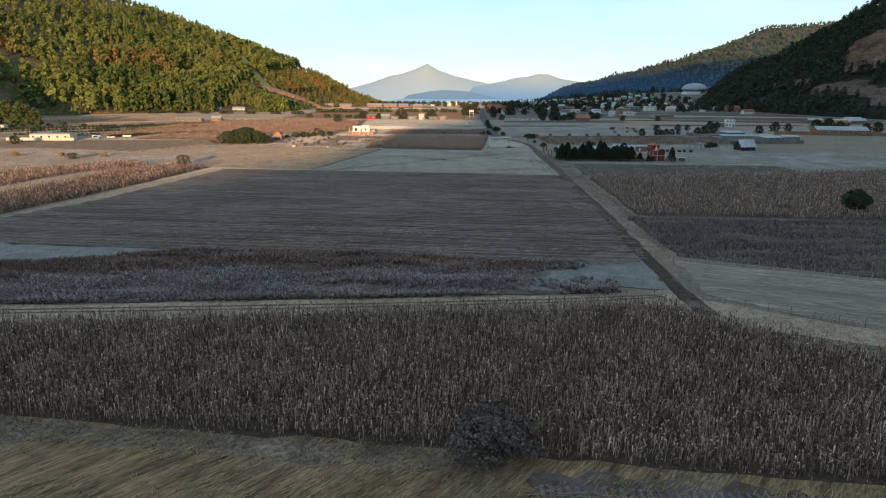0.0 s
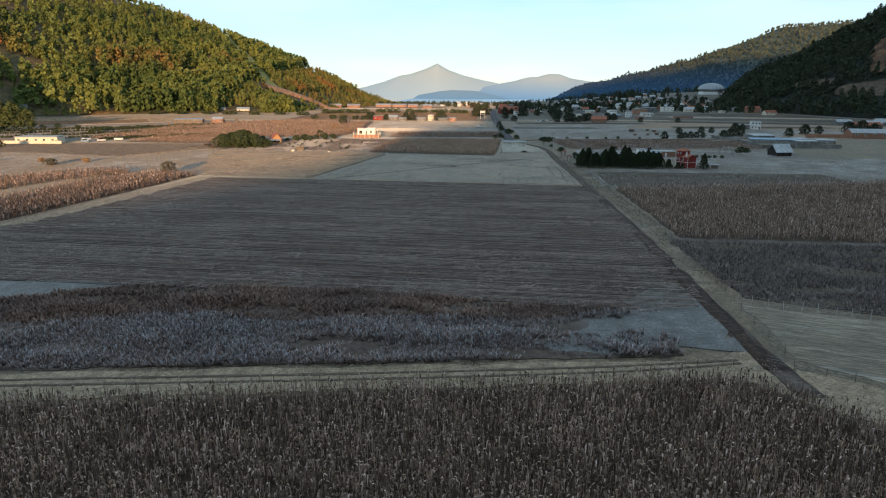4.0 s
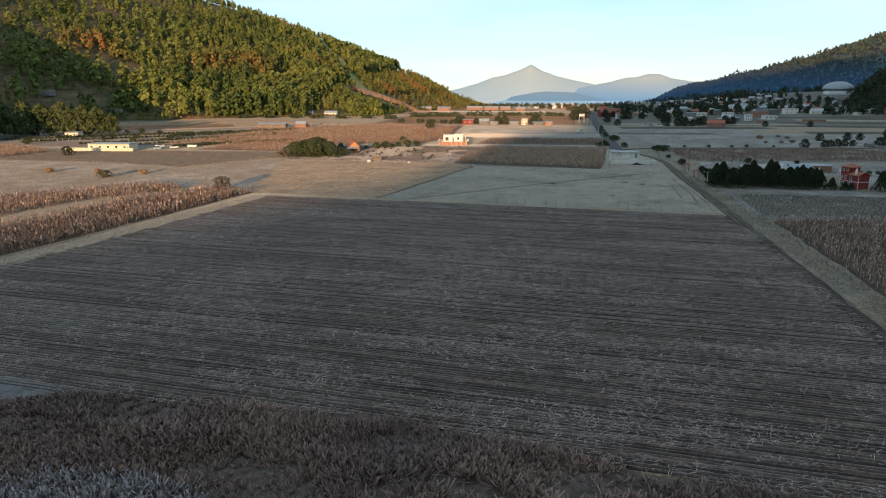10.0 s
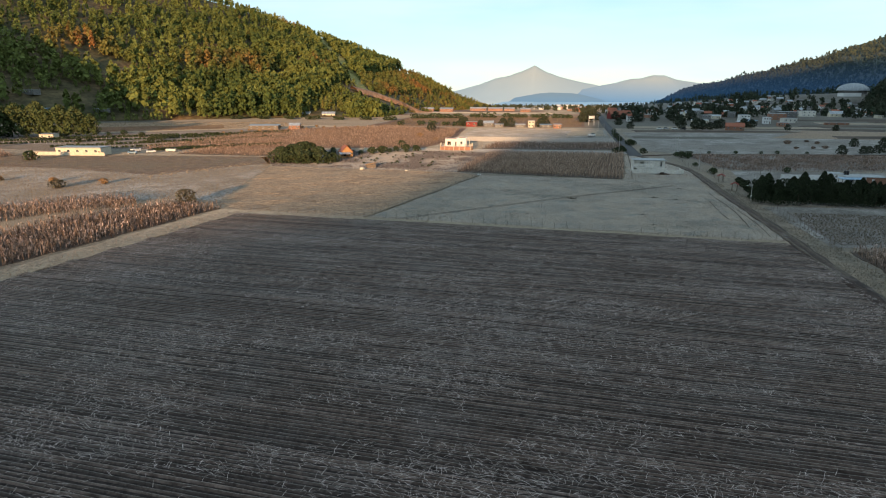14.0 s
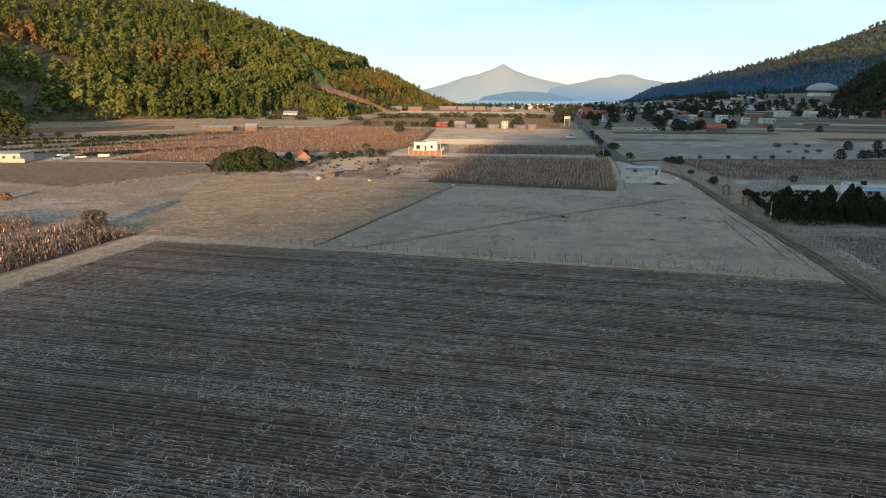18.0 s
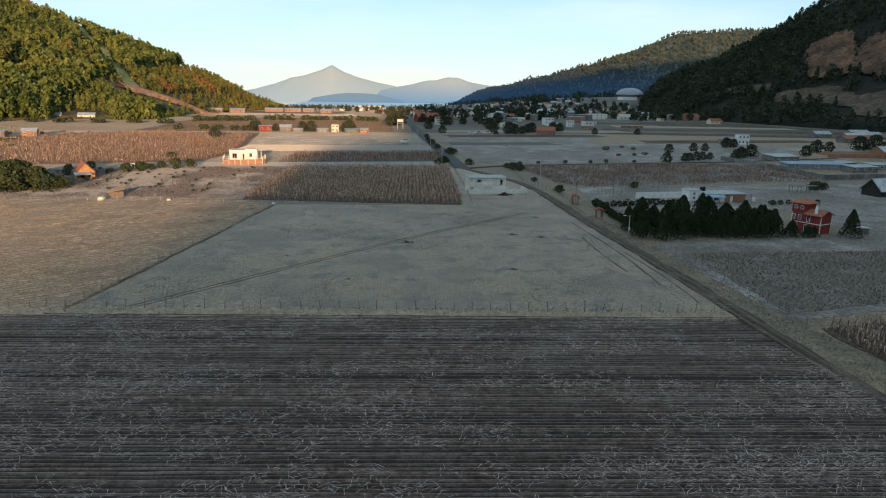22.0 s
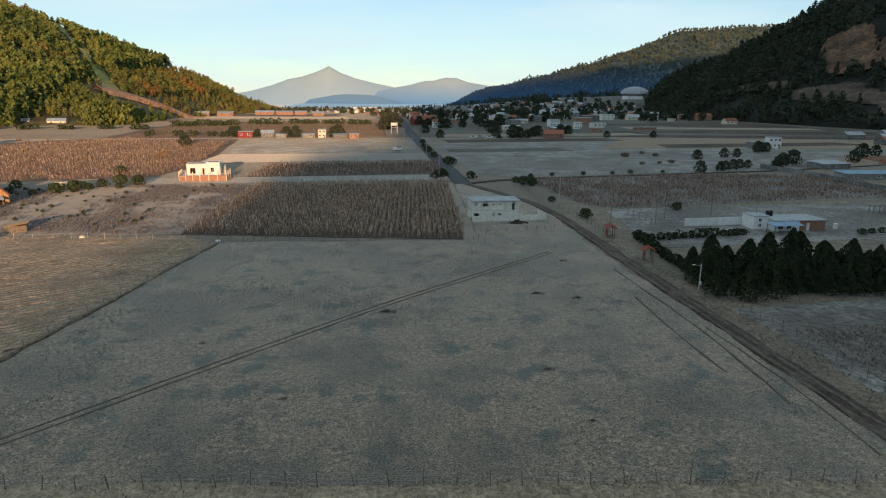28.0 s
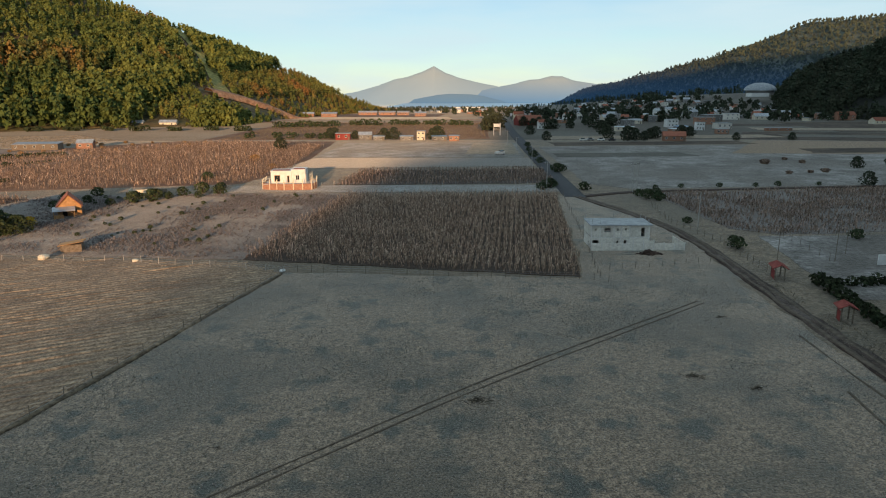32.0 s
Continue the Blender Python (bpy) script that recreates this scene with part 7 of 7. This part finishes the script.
def pole(x, y, h, label, arm=True, lamp=False, group="power poles", r=0.14):
    """A power pole: shaft, cross arm, insulators."""
    t = thing("power_pole", x, y, float(ground_z(x, y)), rng.uniform(-20, 20), label, "pole", group)
    part("shaft", tube(bmesh.new(), (0, 0, -0.3), (0, 0, h), r if arm or lamp else 0.07, r * 0.62 if arm or lamp else 0.05, 8), M["pole"] if arm or lamp else M["wood"], t)
    if arm:
        part("cross_arm", bx((0, 0, h - 0.5), (1.9, 0.1, 0.12)), M["wood"], t)
        for k in (-0.8, 0, 0.8):
            part("insulator", tube(bmesh.new(), (k, 0, h - 0.44), (k, 0, h - 0.15), 0.06, 0.04, 7), M["white"], t)
    if lamp:
        part("lamp_arm", tube(bmesh.new(), (0, 0, h - 0.3), (-1.1, 0, h - 0.1), 0.04, 0.03, 6), M["steel"], t)
        part("lamp_head", bx((-1.25, 0, h - 0.1), (0.5, 0.2, 0.12), 0, 0.03), M["white"], t)
    return t


light = pole(60.2, 305.5, 4.6, "short pale pole with a lamp and meter by the grove", False, True, "", 0.13)
part("meter_box", bx((0, -0.2, 1.5), (0.35, 0.25, 0.6)), M["white"], light)
POLES = [(64.6, 385, 8.5), (40.8, 447, 8.5), (43.7, 500, 8.5), (44, 554, 8.5), (45.5, 607, 8.5), (49, 690, 8.5), (55, 780, 8.5), (64, 880, 8.5), (66, 440, 9), (67.5, 441, 9), (64.2, 349.5, 8), (84, 362, 7.5), (95.3, 360, 7.5), (79, 357, 7.5), (102, 352, 6)]
for x, y, h in POLES:
    pole(x, y, h, "grey concrete power pole with cross arm" if y > 380 else "thin service pole near the houses", y > 380)
def cable(a, b, sag, label):
    """One hanging wire: a three-sided tube along its sag."""
    a, b = Vector(a), Vector(b)
    side = (b - a).cross(Vector((0, 0, 1))).normalized() * 0.016
    v = []
    for i in range(9):
        f = i / 8
        p = a.lerp(b, f) - Vector((0, 0, sag * 4 * f * (1 - f)))
        v += [p - side, p + side, p + Vector((0, 0, 0.026))]
    f = [(3 * i + k, 3 * i + (k + 1) % 3, 3 * i + 3 + (k + 1) % 3, 3 * i + 3 + k) for i in range(8) for k in range(3)]
    tagged(part("power_cable", mesh_from("power_cable", [tuple(p) for p in v], f, M["black"]), M["black"]), label, "cable", "power cables")


for (ax, ay, ah), (cx, cy, ch) in zip(POLES[1:7], POLES[2:8]):
    for k in (-0.8, 0.8):
        cable((ax + k, ay, ah - 0.2), (cx + k, cy, ch - 0.2), 0.9, "thin sagging power cable along the road")

# bushes and small growth
copies(small_shrub, [(51.6, 489, 1.3), (54, 492, 1.0), (50, 520, 1.0), (51, 545, 1.2), (56, 600, 1.0), (53, 575, 0.8), (68.8, 424, 0.9), (66.5, 427, 1.1), (65.5, 432, 0.8), (70, 430, 1.0), (65.5, 367, 0.9), (67, 372, 0.6), (64.8, 392, 0.6), (39, 445, 0.9), (42, 449, 1.2), (44, 452, 0.7),
                     (84, 448, 0.5), (97, 449.5, 0.55), (109, 450, 0.5), (117, 451.5, 0.6), (131, 452.5, 0.45), (75, 446, 0.5), (94.5, 375, 0.8), (157, 368, 1.1), (160, 368.5, 0.9), (155, 367.5, 0.8),
                     (124, 341, 0.5), (127, 341.5, 0.5), (130, 341, 0.5), (133, 342, 0.5), (136, 341, 0.5), (121, 340.5, 0.55),
                     (-220, 371.7, 1.6), (-287, 428, 1.2), (-95, 436, 1.0), (-82, 431, 0.8), (-77, 434, 0.9), (-72, 430, 0.8), (-70, 436, 1.0), (-64, 432, 0.7), (-60, 439, 1.1), (-100, 428, 0.9), (-92, 424, 0.8), (-79, 424, 1.2), (-75, 427, 1.3), (-84, 420, 0.7), (-96, 415, 0.8), (-66, 442, 1.2), (-62, 447, 0.9), (-74, 470, 1.1)])
x, y = scatter([(-108, 368), (-30, 361), (-20, 433), (-30, 438), (-110, 436), (-128, 410)], 0.7, 0.7, 0.35)
dens = np.array([noise.noise((a * 0.05, b * 0.06, 11)) + 0.5 * noise.noise((a * 0.2, b * 0.2, 4)) for a, b in zip(x, y)])
keep = dens > -0.3 + 0.5 * rng.random(len(x))
tufts("weeds", x[keep], y[keep], 0.3 + 0.35 * np.clip(dens[keep], 0, 1), 8, M["scrub_weeds"], "brown frosted scrub in the garden field", "weeds", 1.0, 0.95, flat=0.3)
x, y = rng.uniform(-105, -30, 60), rng.uniform(372, 436, 60)
copies(small_shrub, [(a, b, k) for a, b, k in zip(x, y, rng.uniform(0.15, 0.36, 60))])
ys = shrub("shrub", -89, 392, 2.2, 2.6, M["yellow"], "bright yellow flowering bush near the cottage", 220, 0.18, 41)
# the three near y 311 are bush shapes standing in for hay mounds
brown = shrub("shrub", -143.5, 311, 1.7, 2.6, M["hay"], "golden dry clump in the sun", 260, 0.2, 42, group="dry bushes")
copies(brown, [(-163, 312, 0.9), (-183, 311.5, 1.0), (-208, 300, 0.8), (-74, 532, 1.6), (-60, 505, 1.1)])
for i in range(5):
    for j in range(6):
        copies(brown, [(-215 + i * 17 + j * 4 + rng.uniform(-3, 3), 545 + j * 17 + rng.uniform(-3, 3), rng.uniform(0.55, 0.95))])
mound = thing("hay_mound", 144, 515, 0, 0, "rounded brown heap of maize stalks", "heap", "stalk heaps")
q = crown_quads(500, "round", 2.6, 3.6, 0.26, 51, 0.0)
q[:, :, 2] *= 0.75
part("covering", mesh_from("covering", q.reshape(-1, 3), np.arange(2000).reshape(-1, 4), M["corn"], np.repeat(rng.random(500) * 0.3, 4)), M["corn"], mound)
bm = bmesh.new()
bmesh.ops.create_cone(bm, cap_ends=True, segments=14, radius1=1.5, radius2=0.3, depth=1.7, matrix=pose(0, 0, 0.9))
part("core", bm, M["corn"], mound)
copies(mound, [(136.6, 482, 0.6), (161, 517, 0.7), (146.3, 485, 0.55), (153, 486.5, 0.75), (160, 530, 0.6)])
brush = thing("brush_pile", 9.8, 302.5, 0, 0, "low pile of dark cut branches on the pasture", "brush pile")
bm = bmesh.new()
for k in range(60):
    a, r = rng.uniform(0, 6.3), rng.uniform(0, 1.5)
    p = Vector((r * math.cos(a), 0.6 * r * math.sin(a), rng.uniform(0.02, 0.3)))
    d = Vector((rng.normal(0, 1), rng.normal(0, 0.6), rng.normal(0.1, 0.3))).normalized() * rng.uniform(0.4, 1.1)
    tube(bm, p - d / 2, p + d / 2, 0.03, 0.012, 4)
part("brushwood", bm, M["shrub"], brush)
copies(brush, [(34, 308, 0.8), (39.5, 305, 0.7), (26.5, 280, 0.55), (27, 267.8, 0.45), (-3, 277, 0.4), (-14, 294, 0.35), (45, 327, 0.6)])
# pale sacks and stones on the fences, row of small heaps on the western field
def boulder(x, y, s, mat, label, group, name="stone"):
    bm = bmesh.new()
    bmesh.ops.create_icosphere(bm, subdivisions=2, radius=s)
    for v in bm.verts:
        v.co *= 1 + 0.25 * noise.noise(v.co * 2.2 / s + Vector((x, y, 0)))
        v.co.z *= 0.6
    ob = part(name, bm, mat)
    ob.location = (x, y, s * 0.4)
    return tagged(ob, label, "stone", group)
boulder(-21.2, 351.6, 0.55, M["white"], "white-painted boundary stone at the field corner", "")
boulder(-68, 361, 1.0, M["cream"], "pale boulder beside the fence", "")
boulder(-50, 359, 0.6, M["cream"], "pale boulder beside the fence", "")
# boulder shapes stand in for the row of small heaps
for k in range(60):
    f = k / 60
    x, y = -139 + f * 20 + rng.uniform(-3, 3), 330 + f * 46 + rng.uniform(-5, 5)
    boulder(x, y, rng.uniform(0.2, 0.42), M["track"], "small pale heap in a long row", "field stones")
x, y = scatter([(9, 50), (24, 47), (24, 56), (11, 59)], 0.5, 0.5, 0.3)
straw("straw", x, y, 0.1, 2.0, 0.025, "heaps of cut maize stalks beside the bush", 0.1, 0.35, "turf")

# short grass over the pasture and verges
def grass(poly, gap, size, blades, mat, label, frost=0.9, keep=0.0):
    x, y = scatter(poly, gap, gap, gap * 0.4)
    k = np.array([noise.noise((a * 0.12, b * 0.12, 8)) + 0.6 * noise.noise((a * 0.5, b * 0.5, 2)) for a, b in zip(x, y)]) > keep
    tufts("grass", x[k], y[k], size, blades, mat, label, "grass", 1.3, frost)


grass([(52, 253), (-43, 267), (-21, 351), (30, 346.5), (33, 362), (57, 366), (57, 330), (55.5, 300), (53, 270)], 0.5, 0.13, 3, M["turf"], "frosted short pasture grass", 0.8, -0.3)
grass([(-120, 95), (-58, 98), (38, 104.5), (66, 86), (120, 62), (122, 69), (46, 107), (44, 116), (38, 110), (-60, 105), (-120, 102)], 0.7, 0.28, 4, M["turf"], "pale dry grass of the track verge", 0.6)
grass([(-102, 148), (-90, 200), (-76, 266.5), (-43, 263.5), (52, 250.5), (52.5, 254.5), (-43, 268), (-80, 273), (-97, 202), (-108, 150)], 0.7, 0.3, 4, M["turf"], "pale grass of the field edge", 0.6, -0.3)
grass([(-100, 75), (-41, 67.5), (3, 61.2), (9, 60.8), (9.5, 63.2), (3, 64.9), (-41, 71.4), (-100, 79.8)], 0.5, 0.24, 4, M["tussock"], "dull grass along the maize edge", 0.6, -0.3)
grass([(50.2, 135), (54, 150), (57, 190), (59.5, 240), (61, 262), (62, 300), (61, 345), (57, 345), (55.5, 300), (54, 255), (52.5, 200), (50.5, 165)], 0.55, 0.24, 4, M["tussock"], "dull tufted grass of the road verge", 0.5, -0.25)
grass([(-140, 30), (100, 20), (100, 50), (42, 60), (3, 66), (-41, 72), (-100, 82)], 0.8, 0.2, 3, M["turf"], "short golden stubble", 0.3, -0.2)
cut("bare_slope", east, 0.59, 0.65, 0.32, 0.70, M["scar"], "bare brown earth cliff on the dark hill", 3.0, 5.0)
cut("bare_slope", east, 0.637, 0.70, 0.28, 0.62, M["scar"], "bare brown earth cliff on the dark hill", 3.0, 5.0)
cut("hill_field", east, 0.56, 0.64, 0.16, 0.31, M["hill_earth"], "bare brown field on the hill's lower slope", 1.2)
cut("hill_field", east, 0.622, 0.73, 0.05, 0.26, M["hill_earth"], "brown fallow field on the hill's lower slope", 1.2)
cut("hill_field", east, 0.48, 0.57, 0.30, 0.39, M["hill_earth"], "narrow bare strip in the forest", 1.2)
cut("bare_slope", west, 0.745, 0.795, 0.48, 0.66, M["red_earth"], "bare orange clearing in the forest")


def slope_ribbon(name, surface, line, width, mat, label, bank=0.0):
    """A worn track draped over a slope through the given places."""
    mid = np.array([(x0 + (x1 - x0) * k / 6, y0 + (y1 - y0) * k / 6) for (x0, y0), (x1, y1) in zip(line, line[1:]) for k in range(6)] + [line[-1]])
    d = np.gradient(mid, axis=0)
    side = np.stack([d[:, 1], -d[:, 0]], -1) / np.linalg.norm(d, axis=1)[:, None]
    v = []
    for c, n in zip(mid, side):
        for k, high in ((-0.9, 0.0), (-0.4, 1.0), (0.4, 1.0), (0.9, 0.0)):
            x, y = c + n * (k * width + rng.uniform(-0.6, 0.6))
            v.append((x, y, slope_z(surface, x, y) + (1.0 if bank else 1.2) + high * bank))
    f = [(4 * r + k, 4 * r + k + 1, 4 * r + k + 5, 4 * r + k + 4) for r in range(len(mid) - 1) for k in range(3)]
    return tagged(part(name, mesh_from(name, v, f, mat, smooth=True), mat), label, "track", kind="structure")


slope_ribbon("hill_track", west, HILL_ROAD, 9, M["road_earth"], "reddish dirt road banked up along the foot of the hill", 4.5)
slope_ribbon("cleared_strip", west, [(-405, 1330), (-354, 1251), (-308, 1174), (-262, 1065), (-222, 970)], 9, M["strip_grass"], "cleared grassy strip up through the forest")

# dark weed clumps over the pasture
x, y = scatter([(50, 254), (-42, 268), (-21, 349), (30, 345), (54, 345), (53, 270)], 0.42, 0.42, 0.2)
dens = np.array([noise.noise((a * 0.05, b * 0.05, 21)) + 0.75 * noise.noise((a * 0.22, b * 0.22, 5)) for a, b in zip(x, y)])
keep = dens > 0.05 + 0.7 * rng.random(len(x))
tufts("weeds", x[keep], y[keep], 0.13, 6, M["dark_turf"], "low dark green weeds in patches on the pasture", "weeds", 1.4, 0.6, flat=0.5)
# rough grass that catches the low sun on the western fields
x, y = scatter([(-90, 284), (-104, 288), (-180, 246), (-250, 300), (-250, 400), (-118, 400), (-108, 366)], 1.0, 1.0, 0.5)
tufts("grass", x, y, 0.24, 4, M["lying_grass"], "rough golden grass of the western fields", "grass", 1.0, 0.3)
x, y = scatter([(-420, 560), (-330, 520), (-215, 610), (-190, 652), (-240, 700), (-380, 660)], 1.5, 1.5, 0.6)
tufts("grass", x, y, 0.4, 4, M["lying_grass"], "golden stubble of the long field below the hill", "grass", 1.0, 0.3)
x, y = scatter([(-130, 655), (38, 662), (50, 855), (-125, 855)], 2.0, 2.0, 0.8)
tufts("grass", x, y, 0.5, 4, M["lying_grass"], "dry stubble of the wide brown field", "grass", 1.0, 0.3)

dusk = shrub("shrub", -152, 300, 2.6, 4.6, M["shrub"], "brown leafless bush behind the maize", 420, 0.2, 61)
fence([(-309, 446), (-288, 449), (-267, 451), (-257, 484), (-239, 512), (-212, 526), (-190, 540)], 3.2, 1.6, "long pale post fence of the western farm", "pole", 1, 0.09)
fence([(-230, 420), (-205, 450), (-175, 490)], 3.5, 1.5, "pale post fence across the farm plots", "pole", 1, 0.09)
fence([(-245, 346), (-186, 346), (-141, 333)], 4.0, 1.2, "low wire fence before the reddish field", "wood", 1, 0.06)
hedge("hedge", [(-192, 422), (-166, 446), (-140, 468)], 1.3, 4.6, M["pine"], "low green vegetable rows beside the farm", 2.2, 60, 0.35)
hedge("hedge", [(-238, 505), (-205, 530), (-170, 560)], 1.8, 3.0, M["pine"], "dark green hedge along the farm track", 2.6, 60, 0.4)
for k in range(7):
    hedge("tree_row", [(-300 + k * 26, 742 + 5 * (k % 3)), (-288 + k * 26, 745 + 4 * (k % 2))], 3.5, 4.5, M["pine"], "dark green thicket at the foot of the hill", 3.0, 60, 0.55, "tree row")
for line, h, w in (([(-330, 448), (-300, 470), (-262, 500), (-232, 520)], 1.5, 2.6), ([(-300, 440), (-262, 470), (-225, 500), (-196, 520)], 1.0, 1.6), ([(-255, 430), (-222, 462), (-180, 505), (-160, 530)], 1.2, 1.8),
                   ([(-225, 428), (-196, 458), (-172, 482)], 0.8, 1.4), ([(-390, 520), (-352, 500), (-330, 492)], 2.6, 3.0)):
    hedge("hedge", line, h, w, M["pine"], "dark green hedge between the garden plots", 2.4, 50, 0.34)
copies(small_shrub, [(a, b, k) for a, b, k in zip(rng.uniform(-320, -170, 34), rng.uniform(440, 540, 34), rng.uniform(0.4, 1.2, 34)) if inside([(-330, 440), (-238, 418), (-168, 470), (-158, 545), (-215, 590), (-320, 505)], np.array([a]), np.array([b]))[0]])
# terraced plots, sheds and trees on the shaded foot of the western hill
shed_row = simple_house("hill_shed", -414, 700, 34, 6, 2.6, -32, M["grey_wall"], M["tin"], "long low shed on the shaded slope", "shed", "shed", windows=7)
shed_row.location.z = slope_z(west, -414, 700) - 0.6
shed_row = simple_house("hill_shed", -452, 676, 16, 5, 2.4, -32, M["grey_wall"], M["blue_tin"], "low blue-roofed shed on the shaded slope", "shed", "shed", windows=3)
shed_row.location.z = slope_z(west, -452, 676) - 0.6
p = np.stack([rng.uniform(-560, -350, 420), rng.uniform(590, 760, 420), np.zeros(420)], -1)
shelf = np.array([noise.noise((a * 0.012 + b * 0.01, (b - a * 0.7) * 0.03, 41)) for a, b, _ in p])
p = p[(shelf > 0.02) & (p[:, 1] > 560 - 0.62 * (p[:, 0] + 400))]
p[:, 2] = [slope_z(west, a, b) - 0.5 for a, b, _ in p]
forest("slope_bushes", p, rng.uniform(3, 8, len(p)), rng.integers(0, 5, len(p)), TEMPLATES, M["hillpine"], "dark bushes between the terraced plots", np.zeros(len(p)))
sign = thing("sign_frame", 47.5, 690, 0, 4, "tall white sign frame beside the asphalt road", "sign")
for x in (-2.2, 2.2):
    part("post", tube(bmesh.new(), (x, 0, -0.2), (x, 0, 8.0), 0.2, 0.18, 8), M["white"], sign)
part("panel", bx((0, 0, 6.6), (4.6, 0.2, 2.2), 0, 0.04), M["white"], sign)
part("crossbar", bx((0, 0, 4.2), (4.4, 0.16, 0.2)), M["white"], sign)
